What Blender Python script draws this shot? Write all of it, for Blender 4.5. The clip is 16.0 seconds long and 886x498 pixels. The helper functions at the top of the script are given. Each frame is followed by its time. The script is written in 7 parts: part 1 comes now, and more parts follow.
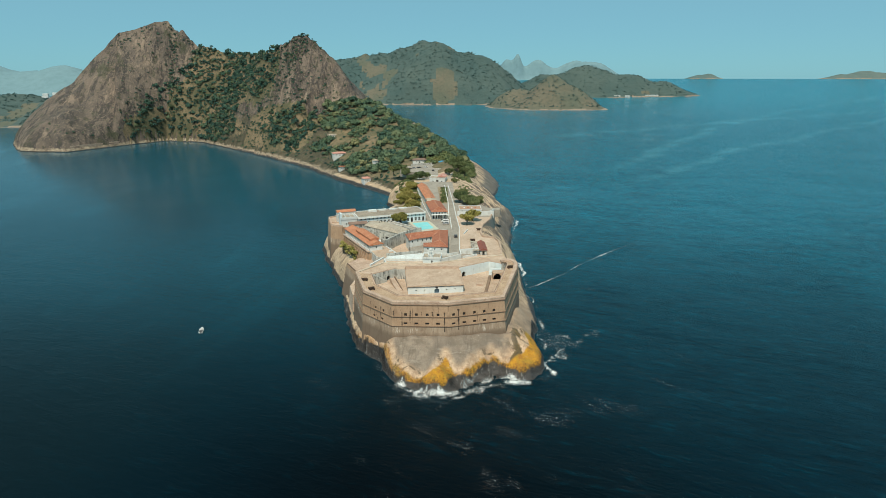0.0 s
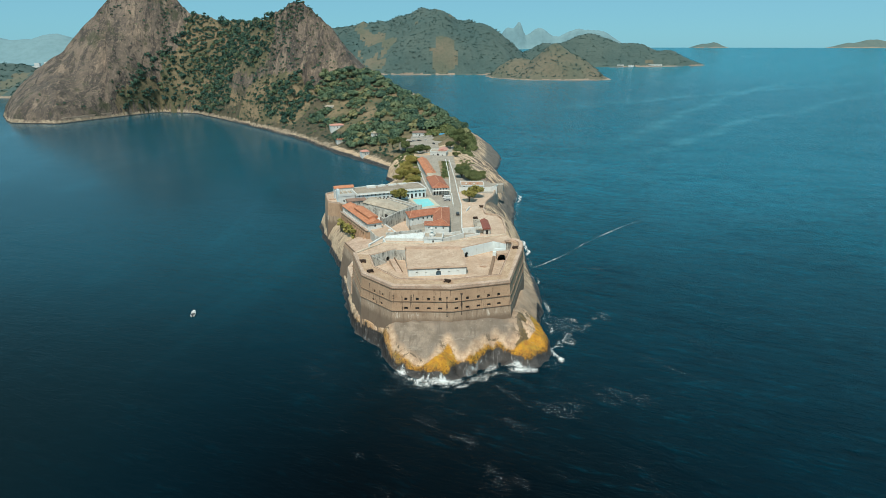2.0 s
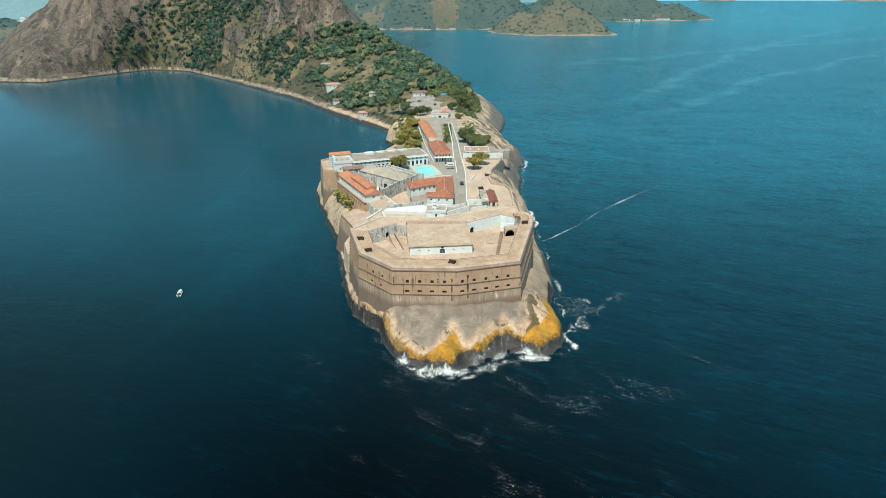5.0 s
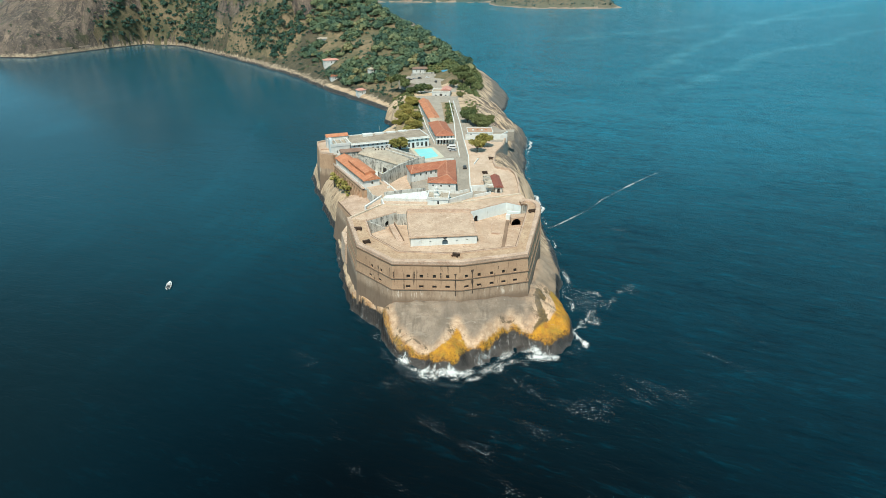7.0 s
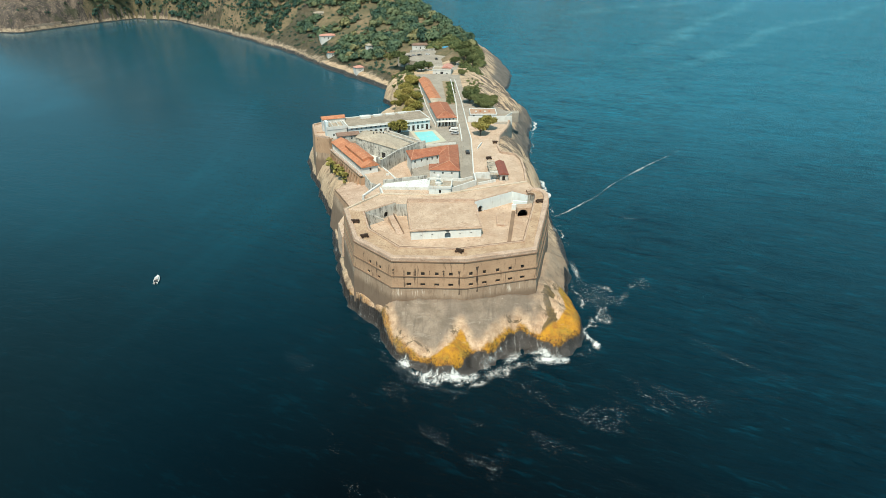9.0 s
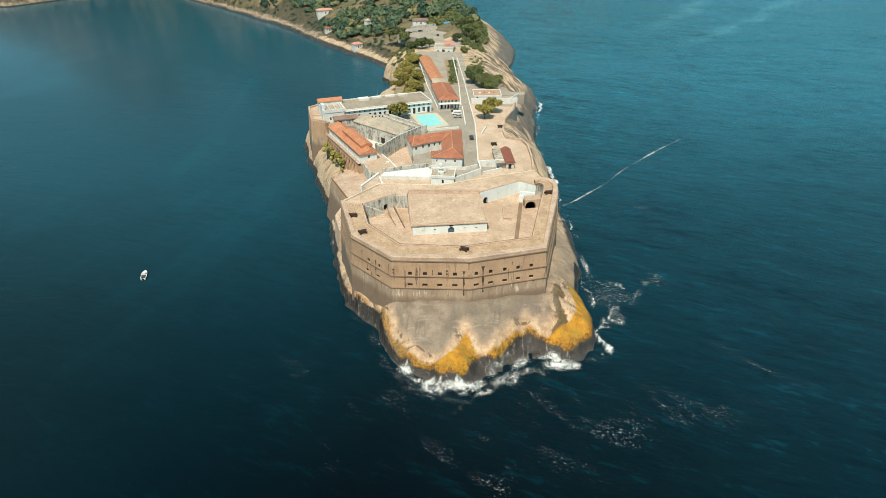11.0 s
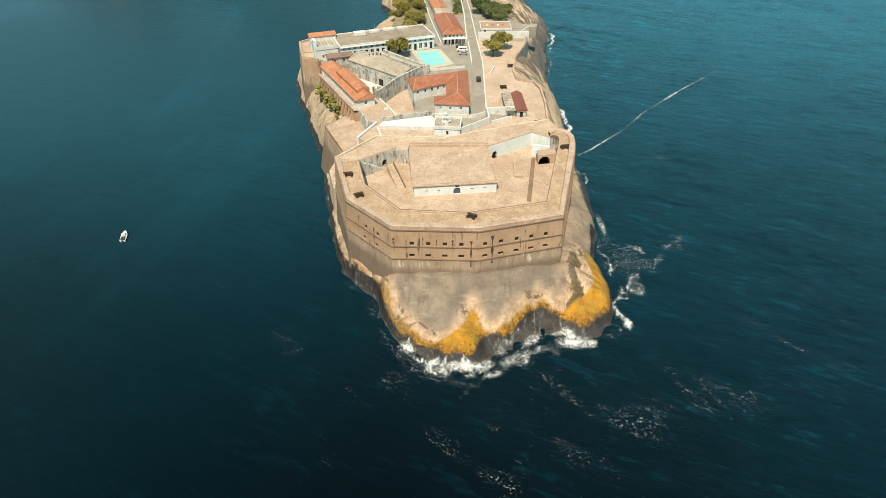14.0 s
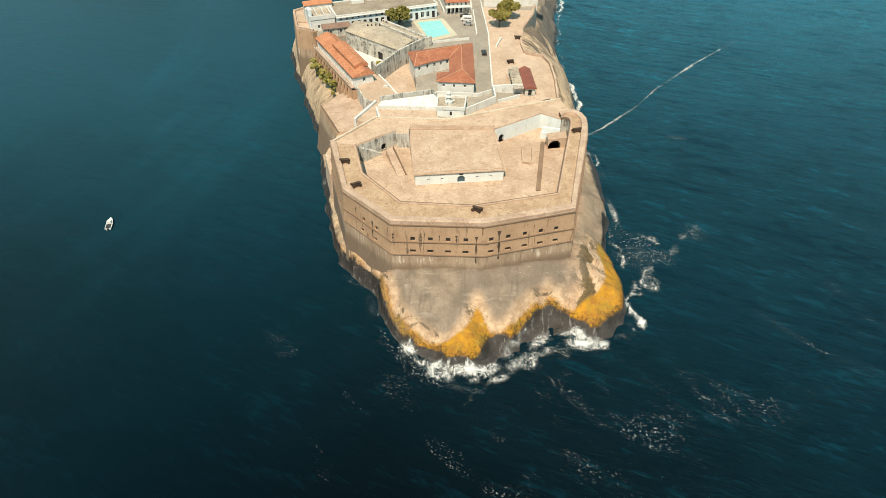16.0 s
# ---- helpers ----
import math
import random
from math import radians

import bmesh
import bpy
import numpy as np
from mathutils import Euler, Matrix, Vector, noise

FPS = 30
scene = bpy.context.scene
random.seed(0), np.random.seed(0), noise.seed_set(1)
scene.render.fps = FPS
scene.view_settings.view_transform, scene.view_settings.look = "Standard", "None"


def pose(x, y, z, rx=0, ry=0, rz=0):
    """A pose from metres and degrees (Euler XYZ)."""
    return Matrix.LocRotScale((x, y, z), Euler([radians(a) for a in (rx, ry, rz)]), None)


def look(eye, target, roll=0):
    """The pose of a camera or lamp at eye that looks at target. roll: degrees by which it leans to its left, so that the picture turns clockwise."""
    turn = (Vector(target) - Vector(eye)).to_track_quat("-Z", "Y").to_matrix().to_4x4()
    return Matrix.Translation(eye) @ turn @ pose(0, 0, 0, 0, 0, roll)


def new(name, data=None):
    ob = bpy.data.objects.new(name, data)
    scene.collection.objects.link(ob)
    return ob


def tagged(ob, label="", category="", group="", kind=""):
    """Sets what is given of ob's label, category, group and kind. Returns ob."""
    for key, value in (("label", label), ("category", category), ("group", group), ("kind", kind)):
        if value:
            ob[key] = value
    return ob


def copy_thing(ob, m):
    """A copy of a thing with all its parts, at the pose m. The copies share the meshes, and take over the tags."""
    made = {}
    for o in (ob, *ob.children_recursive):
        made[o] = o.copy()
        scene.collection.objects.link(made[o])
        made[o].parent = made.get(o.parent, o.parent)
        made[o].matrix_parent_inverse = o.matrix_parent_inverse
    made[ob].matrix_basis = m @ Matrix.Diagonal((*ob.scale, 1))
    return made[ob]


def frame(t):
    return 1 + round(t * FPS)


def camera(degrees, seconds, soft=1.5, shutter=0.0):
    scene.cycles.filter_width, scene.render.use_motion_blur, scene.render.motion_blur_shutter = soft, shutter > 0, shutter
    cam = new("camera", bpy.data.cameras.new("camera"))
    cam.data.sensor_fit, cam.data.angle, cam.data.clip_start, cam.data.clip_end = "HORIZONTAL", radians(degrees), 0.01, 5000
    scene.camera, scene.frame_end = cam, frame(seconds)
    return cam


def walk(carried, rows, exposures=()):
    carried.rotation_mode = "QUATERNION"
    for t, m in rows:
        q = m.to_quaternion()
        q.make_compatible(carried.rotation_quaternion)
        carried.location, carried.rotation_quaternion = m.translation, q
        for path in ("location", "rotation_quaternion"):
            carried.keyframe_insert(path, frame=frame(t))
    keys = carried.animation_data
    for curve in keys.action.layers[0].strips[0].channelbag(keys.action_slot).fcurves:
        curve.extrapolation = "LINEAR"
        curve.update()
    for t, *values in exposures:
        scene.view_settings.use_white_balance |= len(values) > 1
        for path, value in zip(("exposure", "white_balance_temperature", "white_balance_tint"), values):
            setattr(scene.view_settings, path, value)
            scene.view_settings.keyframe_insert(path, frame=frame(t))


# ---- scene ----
cam = camera(76.0, 16.0, 0.75)
PATH = [
    (0, (3.549, -238.851, 115.657), (3.55, -236.938, 115.073), 0.0),
    (0.5, (3.309, -235.687, 115.585), (3.311, -233.78, 114.984), 0.0),
    (1, (3.063, -232.493, 115.521), (3.065, -230.593, 114.899), 0.0),
    (1.5, (2.811, -229.27, 115.464), (2.813, -227.378, 114.815), 0.0),
    (2, (2.555, -226.021, 115.413), (2.557, -224.139, 114.735), 0.0),
    (2.5, (2.295, -222.747, 115.368), (2.297, -220.876, 114.66), 0.0),
    (3, (2.032, -219.451, 115.329), (2.034, -217.593, 114.588), 0.0),
    (3.5, (1.767, -216.134, 115.295), (1.769, -214.287, 114.529), 0.0),
    (4, (1.5, -212.8, 115.265), (1.502, -210.959, 114.484), 0.0),
    (6.5, (0.17, -195.938, 115.172), (0.171, -194.135, 114.308), 0.0),
    (7, (-0.09, -192.543, 115.161), (-0.088, -190.75, 114.276), 0.0),
    (7.5, (-0.346, -189.145, 115.151), (-0.344, -187.362, 114.245), 0.0),
    (8, (-0.596, -185.747, 115.142), (-0.594, -183.973, 114.218), 0.0),
    (8.5, (-0.842, -182.351, 115.133), (-0.839, -180.585, 114.194), 0.0),
    (9, (-1.081, -178.958, 115.125), (-1.078, -177.203, 114.167), 0.0),
    (11.5, (-2.154, -162.134, 115.065), (-2.153, -160.435, 114.01), 0.0),
    (12, (-2.339, -158.812, 115.046), (-2.338, -157.133, 113.959), 0.0),
    (12.5, (-2.512, -155.509, 115.024), (-2.512, -153.857, 113.897), 0.0),
    (13, (-2.673, -152.228, 114.998), (-2.674, -150.603, 113.832), 0.0),
    (13.5, (-2.82, -148.97, 114.968), (-2.822, -147.372, 113.766), 0.0),
    (14, (-2.953, -145.738, 114.933), (-2.957, -144.165, 113.699), 0.0),
    (14.5, (-3.071, -142.535, 114.893), (-3.076, -140.986, 113.628), 0.0),
    (15, (-3.174, -139.361, 114.848), (-3.18, -137.834, 113.557), 0.0),
    (15.5, (-3.26, -136.221, 114.796), (-3.268, -134.711, 113.484), 0.0),
    (16, (-3.329, -133.115, 114.738), (-3.339, -131.62, 113.409), 0.0),
]
walk(cam, [(t, look(eye, target, roll)) for t, eye, target, roll in PATH],
     exposures=((0, -0.16, 6220, 10), (3.0, 0.01, 5880, 10), (4.5, 0.12, 5900, 10), (8, 0.17, 6150, 11), (11.5, 0.18, 6650, 13), (16, 0.25, 7050, 16)))

# ---- light ----
world = bpy.data.worlds.new("sky")
scene.world = world
world.use_nodes = True
wn = world.node_tree.nodes
wl = world.node_tree.links
sky = wn.new("ShaderNodeTexSky")
sky.sky_type = "NISHITA"
sky.sun_disc = False
SUN_EL, SUN_AZ = 57.0, 190.0          # degrees; azimuth clockwise from +y
sky.sun_elevation, sky.sun_rotation = radians(SUN_EL), radians(SUN_AZ)
sky.air_density, sky.dust_density, sky.ozone_density = 0.7, 0.25, 1.6
wn["Background"].inputs[1].default_value = 0.10
tint = wn.new("ShaderNodeMix")
tint.data_type, tint.blend_type = "RGBA", "MULTIPLY"
tint.inputs["Factor"].default_value = 1.0
tint.inputs[7].default_value = (0.46, 0.93, 1.0, 1.0)
wl.new(sky.outputs[0], tint.inputs[6])
haze = wn.new("ShaderNodeMix")
haze.data_type = "RGBA"
haze.inputs["Factor"].default_value = 0.75
haze.inputs[7].default_value = (2.75, 5.45, 6.1, 1.0)
wl.new(tint.outputs[2], haze.inputs[6])
wl.new(haze.outputs[2], wn["Background"].inputs[0])
sun_data = bpy.data.lights.new("sun", "SUN")
sun_data.energy, sun_data.angle, sun_data.color = 4.8, radians(0.5), (1.0, 0.88, 0.69)
sun = new("sun", sun_data)
sun_dir = Vector((math.sin(radians(SUN_AZ)) * math.cos(radians(SUN_EL)), math.cos(radians(SUN_AZ)) * math.cos(radians(SUN_EL)), math.sin(radians(SUN_EL))))
sun.matrix_world = look(sun_dir * 300, (0, 0, 0))



# ---- helpers of this scene ----
def part(name, bm, material, parent=None, label=""):
    """Links a bmesh as one mesh object, under a thing or a part."""
    me = bpy.data.meshes.new(name)
    bm.to_mesh(me)
    bm.free()
    me.materials.append(material)
    ob = new(name, me)
    if parent is not None:
        ob.parent = parent
    if label:
        ob["label"] = label
    return ob


def sheet(name, verts, faces, material, parent=None, smooth=True):
    """A mesh object from arrays of vertices and faces."""
    me = bpy.data.meshes.new(name)
    me.from_pydata([tuple(map(float, v)) for v in verts], [], [tuple(map(int, f)) for f in faces])
    if smooth:
        me.polygons.foreach_set("use_smooth", [True] * len(me.polygons))
    me.materials.append(material)
    ob = new(name, me)
    if parent is not None:
        ob.parent = parent
    return ob


def thing(name, at, label, category, group="", rz=0.0):
    ob = new(name)
    ob.matrix_world = pose(*at, 0, 0, rz)
    return tagged(ob, label, category, group)


def box(bm, x0, x1, y0, y1, z0, z1, bevel=0.0, m=None):
    made = bmesh.ops.create_cube(bm, size=1.0)["verts"]
    for v in made:
        v.co = Vector((x0 + (v.co.x + 0.5) * (x1 - x0), y0 + (v.co.y + 0.5) * (y1 - y0), z0 + (v.co.z + 0.5) * (z1 - z0)))
    if bevel:
        edges = list({e for v in made for e in v.link_edges})
        r = bmesh.ops.bevel(bm, geom=edges, offset=bevel, segments=1, affect="EDGES")
        made = list({v for f in r["faces"] for v in f.verts} | {v for v in made if v.is_valid})
    if m is not None:
        bmesh.ops.transform(bm, matrix=m, verts=made)
    return made


def prism(bm, plan, z0, z1, spread=0.0, cx=None):
    """An upright block on a plan; its foot is spread metres wider."""
    n = len(plan)
    area = sum(plan[i][0] * plan[(i + 1) % n][1] - plan[(i + 1) % n][0] * plan[i][1] for i in range(n))
    if area < 0:
        plan = plan[::-1]
    low = offset_plan(plan, spread) if spread else plan
    z0s = z0 if isinstance(z0, (list, tuple)) else [z0] * n
    z1s = z1 if isinstance(z1, (list, tuple)) else [z1] * n
    if area < 0:
        z0s, z1s = list(z0s)[::-1], list(z1s)[::-1]
    a = [bm.verts.new((x, y, z)) for (x, y), z in zip(low, z0s)]
    b = [bm.verts.new((x, y, z)) for (x, y), z in zip(plan, z1s)]
    for i in range(n):
        j = (i + 1) % n
        bm.faces.new((a[i], a[j], b[j], b[i]))
    bm.faces.new(b)
    bm.faces.new(a[::-1])
    return a, b


def offset_plan(plan, d):
    """The plan, anticlockwise, moved outwards by d."""
    out, n = [], len(plan)
    for i in range(n):
        p, q, r = (Vector(plan[(i + k) % n]) for k in (-1, 0, 1))
        e, f = (q - p).normalized(), (r - q).normalized()
        a, b = Vector((e.y, -e.x)), Vector((f.y, -f.x))
        m = (a + b)
        m = m / max(0.35, m.dot(a) if m.length else 1)
        out.append((q.x + m.x * d, q.y + m.y * d))
    return out


def strip_wall(bm, line, thick, z0, z1, closed=False):
    """A wall of even thickness along a line; z0 and z1 may be lists."""
    n = len(line)
    z0s = z0 if isinstance(z0, (list, tuple)) else [z0] * n
    z1s = z1 if isinstance(z1, (list, tuple)) else [z1] * n
    sides = []
    for i in range(n):
        q = Vector(line[i])
        p = Vector(line[i - 1]) if i or closed else q - (Vector(line[1]) - q)
        r = Vector(line[(i + 1) % n]) if i < n - 1 or closed else q + (q - p)
        e, f = (q - p).normalized(), (r - q).normalized()
        a, b = Vector((e.y, -e.x)), Vector((f.y, -f.x))
        m = a + b
        m = m / max(0.5, m.dot(a))
        o, k = q + m * thick / 2, q - m * thick / 2
        sides.append([bm.verts.new((o.x, o.y, z0s[i])), bm.verts.new((o.x, o.y, z1s[i])), bm.verts.new((k.x, k.y, z1s[i])), bm.verts.new((k.x, k.y, z0s[i]))])
    for i in range(n if closed else n - 1):
        s, t = sides[i], sides[(i + 1) % n]
        for k in range(4):
            bm.faces.new((s[k], t[k], t[(k + 1) % 4], s[(k + 1) % 4]))
    if not closed:
        bm.faces.new(sides[0])
        bm.faces.new(sides[-1][::-1])
    bmesh.ops.recalc_face_normals(bm, faces=bm.faces[:])


def value_noise(x, y, seed=0):
    x, y = np.asarray(x, float), np.asarray(y, float)
    xi, yi = np.floor(x).astype(int), np.floor(y).astype(int)
    fx, fy = x - xi, y - yi
    fx, fy = fx * fx * (3 - 2 * fx), fy * fy * (3 - 2 * fy)

    def h(a, b):
        n = (a * 374761393 + b * 668265263 + seed * 974711) & 0x7FFFFFFF
        n = ((n ^ (n >> 13)) * 1274126177) & 0x7FFFFFFF
        return ((n ^ (n >> 16)) & 0xFFFF) / 65535.0 * 2 - 1

    return (h(xi, yi) * (1 - fx) + h(xi + 1, yi) * fx) * (1 - fy) + (h(xi, yi + 1) * (1 - fx) + h(xi + 1, yi + 1) * fx) * fy


def fbm(x, y, size, octaves=4, seed=0):
    out, amp, f = 0, 1.0, 1.0 / size
    for k in range(octaves):
        out = out + amp * value_noise(np.asarray(x) * f, np.asarray(y) * f, seed + k)
        amp, f = amp * 0.5, f * 2.03
    return out


def inside(plan, x, y):
    hit = np.zeros(np.shape(x), bool)
    n = len(plan)
    for i in range(n):
        (x0, y0), (x1, y1) = plan[i], plan[(i + 1) % n]
        if y0 == y1:
            continue
        cross = ((y0 > y) != (y1 > y)) & (x < (x1 - x0) * (y - y0) / (y1 - y0) + x0)
        hit ^= cross
    return hit


def edge_distance(plan, x, y, closed=True):
    best = np.full(np.shape(x), 1e9)
    for i in range(len(plan) if closed else len(plan) - 1):
        (x0, y0), (x1, y1) = plan[i], plan[(i + 1) % len(plan)]
        dx, dy = x1 - x0, y1 - y0
        k = np.clip(((x - x0) * dx + (y - y0) * dy) / (dx * dx + dy * dy), 0, 1)
        best = np.minimum(best, np.hypot(x - x0 - k * dx, y - y0 - k * dy))
    return best


def smooth01(v, a, b):
    k = np.clip((v - a) / (b - a), 0, 1)
    return k * k * (3 - 2 * k)


# ---- materials ----
class Nodes:
    """Short hand for building one node material."""

    def __init__(self, name):
        self.mat = bpy.data.materials.new(name)
        self.mat.use_nodes = True
        self.t = self.mat.node_tree
        self.bsdf = self.t.nodes["Principled BSDF"]
        self.pos = self.add("ShaderNodeNewGeometry").outputs["Position"]
        self.obj = self.add("ShaderNodeTexCoord").outputs["Object"]

    def add(self, kind, **props):
        n = self.t.nodes.new(kind)
        for k, v in props.items():
            setattr(n, k, v)
        return n

    def link(self, a, b):
        self.t.links.new(a, b)

    def put(self, socket, value):
        if hasattr(value, "node"):
            self.link(value, socket)
        else:
            socket.default_value = value

    def turned(self, degrees, src=None):
        """The position, turned about the upright axis, for patterns that run aslant."""
        n = self.add("ShaderNodeVectorRotate", rotation_type="Z_AXIS")
        self.link(src or self.pos, n.inputs["Vector"])
        n.inputs["Angle"].default_value = radians(degrees)
        return n.outputs[0]

    def noise(self, scale, detail=5.0, rough=0.6, stretch=(1, 1, 1), distort=0.0, src=None):
        m = self.add("ShaderNodeMapping")
        m.inputs["Scale"].default_value = stretch
        self.link(src or self.pos, m.inputs["Vector"])
        n = self.add("ShaderNodeTexNoise")
        self.link(m.outputs[0], n.inputs["Vector"])
        n.inputs["Scale"].default_value, n.inputs["Detail"].default_value = scale, detail
        n.inputs["Roughness"].default_value, n.inputs["Distortion"].default_value = rough, distort
        return n.outputs["Fac"]

    def ramp(self, value, a, b, lo=0.0, hi=1.0):
        n = self.add("ShaderNodeMapRange", interpolation_type="SMOOTHSTEP")
        self.put(n.inputs["Value"], value)
        n.inputs["From Min"].default_value, n.inputs["From Max"].default_value = a, b
        n.inputs["To Min"].default_value, n.inputs["To Max"].default_value = lo, hi
        return n.outputs["Result"]

    def math(self, op, a, b=0.0):
        n = self.add("ShaderNodeMath", operation=op)
        self.put(n.inputs[0], a)
        self.put(n.inputs[1], b)
        return n.outputs[0]

    def mix(self, fac, a, b):
        n = self.add("ShaderNodeMix", data_type="RGBA")
        self.put(n.inputs["Factor"], fac)
        for s, v in ((n.inputs[6], a), (n.inputs[7], b)):
            if isinstance(v, tuple):
                s.default_value = (*v[:3], 1.0)
            else:
                self.link(v, s)
        return n.outputs[2]

    def xyz(self, src=None):
        n = self.add("ShaderNodeSeparateXYZ")
        self.link(src or self.pos, n.inputs[0])
        return n.outputs

    def bump(self, height, strength=0.4, distance=0.1, under=None):
        n = self.add("ShaderNodeBump")
        n.inputs["Strength"].default_value, n.inputs["Distance"].default_value = strength, distance
        self.link(height, n.inputs["Height"])
        if under is not None:
            self.link(under, n.inputs["Normal"])
        return n.outputs[0]

    def done(self, color, rough=0.8, normal=None, metal=0.0, spec=None):
        self.put(self.bsdf.inputs["Base Color"], (*color, 1.0) if isinstance(color, tuple) else color)
        self.put(self.bsdf.inputs["Roughness"], rough)
        self.bsdf.inputs["Metallic"].default_value = metal
        if spec is not None:
            self.bsdf.inputs["Specular IOR Level"].default_value = spec
        if normal is not None:
            self.link(normal, self.bsdf.inputs["Normal"])
        return self.mat


def plain(name, dark, light, scale=0.8, rough=0.8, bump=0.3, dist=0.05, fine=9.0, stain=None, stain_amount=0.5, metal=0.0, streaks=False):
    """A surface that varies at two scales, with optional stains."""
    n = Nodes(name)
    big, small = n.noise(scale * 0.25, 4), n.noise(fine, 6, 0.65)
    c = n.mix(n.ramp(big, 0.3, 0.7), dark, light)
    c = n.mix(n.ramp(small, 0.35, 0.75, 0.0, 0.5), c, tuple(v * 0.72 for v in dark))
    if stain is not None:
        s = n.noise(scale, 7, 0.7, (1, 1, 0.12) if streaks else (1, 1, 1), 0.4)
        c = n.mix(n.ramp(s, 0.52, 0.68, 0.0, stain_amount), c, stain)
    return n.done(c, rough, n.bump(small, bump, dist), metal)


def rock_material(name="granite"):
    n = Nodes(name)
    x, y, z = n.xyz()
    big = n.noise(0.045, 6, 0.65)
    streak = n.noise(0.42, 7, 0.68, (0.22, 1.0, 0.4), 0.8)
    fine = n.noise(1.6, 8, 0.72)
    c = n.mix(n.ramp(big, 0.35, 0.65), (0.36, 0.265, 0.175), (0.50, 0.375, 0.25))
    c = n.mix(n.ramp(streak, 0.46, 0.62, 0, 0.8), c, (0.60, 0.46, 0.31))
    dark_side = n.ramp(x, -10.0, 30.0, 0.7, 0.9)
    c = n.mix(n.math("MULTIPLY", n.ramp(streak, 0.47, 0.37), dark_side), c, (0.13, 0.092, 0.062))
    c = n.mix(n.ramp(fine, 0.5, 0.75, 0, 0.55), c, (0.13, 0.10, 0.075))
    bed = n.add("ShaderNodeCombineXYZ")
    n.link(n.math("ADD", n.math("MULTIPLY", y, 0.42), n.math("MULTIPLY", x, 0.75)), bed.inputs[0])
    n.link(n.math("MULTIPLY", y, 0.05), bed.inputs[1])
    n.link(n.math("MULTIPLY", z, 0.10), bed.inputs[2])
    beds = n.noise(0.45, 7, 0.68, (1, 1, 1), 0.4, bed.outputs[0])
    east = n.math("MULTIPLY", n.ramp(x, 16.0, 30.0), n.ramp(y, 22.0, 48.0))
    smooth = n.math("MULTIPLY", n.ramp(x, 26.0, 33.0), n.ramp(y, 46.0, 20.0))
    c = n.mix(n.math("MULTIPLY", smooth, 0.85), c, n.mix(n.ramp(n.noise(0.09, 6, 0.65), 0.35, 0.65), (0.245, 0.182, 0.130), (0.345, 0.262, 0.190)))
    c = n.mix(n.math("MULTIPLY", n.ramp(beds, 0.51, 0.43, 0, 0.95), east), c, (0.105, 0.082, 0.066))
    c = n.mix(n.math("MULTIPLY", n.ramp(beds, 0.55, 0.63, 0, 0.7), east), c, (0.60, 0.47, 0.34))
    skirt = n.math("MULTIPLY", n.ramp(n.math("ADD", z, n.math("MULTIPLY", n.math("SUBTRACT", n.noise(0.06, 6, 0.65), 0.5), 6.0)), 12.5, 9.5), n.math("MULTIPLY", east, n.ramp(y, 104.0, 136.0)))
    c = n.mix(n.math("MULTIPLY", skirt, 0.95), c, n.mix(n.ramp(n.noise(0.12, 7, 0.7), 0.35, 0.65), (0.095, 0.086, 0.076), (0.155, 0.140, 0.120)))
    # bare grey dome of the tip, a cream edge, the golden algae belt and the wet shelf below
    bare = n.add("ShaderNodeAttribute", attribute_name="bare").outputs["Fac"]
    rim = n.add("ShaderNodeAttribute", attribute_name="rim").outputs["Fac"]
    tip = n.ramp(y, -6.0, -14.0)
    ragged = n.math("MULTIPLY", n.math("SUBTRACT", n.noise(0.20, 7, 0.7), 0.5), 2.0)
    crumb = n.math("MULTIPLY", n.math("SUBTRACT", n.noise(0.9, 7, 0.75), 0.5), 1.5)
    edge = n.math("ADD", bare, n.math("ADD", ragged, crumb))
    grey = n.mix(n.ramp(n.noise(0.12, 7, 0.72), 0.34, 0.66), (0.175, 0.140, 0.105), (0.315, 0.255, 0.195))
    grey = n.mix(n.ramp(n.noise(0.05, 5, 0.6, (1, 1, 1), 0.8), 0.48, 0.62, 0, 0.55), grey, (0.185, 0.150, 0.118))
    grey = n.mix(n.ramp(n.noise(0.5, 8, 0.74, (1.0, 0.16, 0.3), 0.5), 0.50, 0.66, 0, 0.5), grey, (0.115, 0.095, 0.076))
    grey = n.mix(n.ramp(n.noise(0.35, 8, 0.7, (0.25, 1.0, 1.0), 1.0), 0.56, 0.66, 0, 0.35), grey, (0.42, 0.36, 0.29))
    grey = n.mix(n.ramp(n.noise(1.1, 5, 0.6), 0.68, 0.74, 0, 0.8), grey, (0.62, 0.57, 0.49))
    pale = n.mix(n.ramp(n.noise(0.35, 7, 0.72), 0.35, 0.62), (0.68, 0.50, 0.34), (0.44, 0.29, 0.18))
    pale = n.mix(n.ramp(n.noise(0.13, 7, 0.72, (1, 1, 1), 0.8), 0.54, 0.60, 0, 0.9), pale, (0.095, 0.066, 0.032))
    crack = n.ramp(n.math("ABSOLUTE", n.math("SUBTRACT", n.noise(0.09, 6, 0.62, (1.4, 0.8, 1.0), 0.6), 0.5)), 0.016, 0.003)
    lobe = n.ramp(n.math("ADD", n.math("ADD", x, n.math("MULTIPLY", y, -0.25)), n.math("MULTIPLY", n.noise(0.10, 6, 0.7), 18.0)), 41.0, 50.0)
    pale = n.mix(n.math("MULTIPLY", n.math("MULTIPLY", crack, 0.55), lobe), pale, (0.09, 0.062, 0.040))
    cream = n.math("MAXIMUM", lobe, n.ramp(edge, 3.0, 0.2, 0, 0.9))
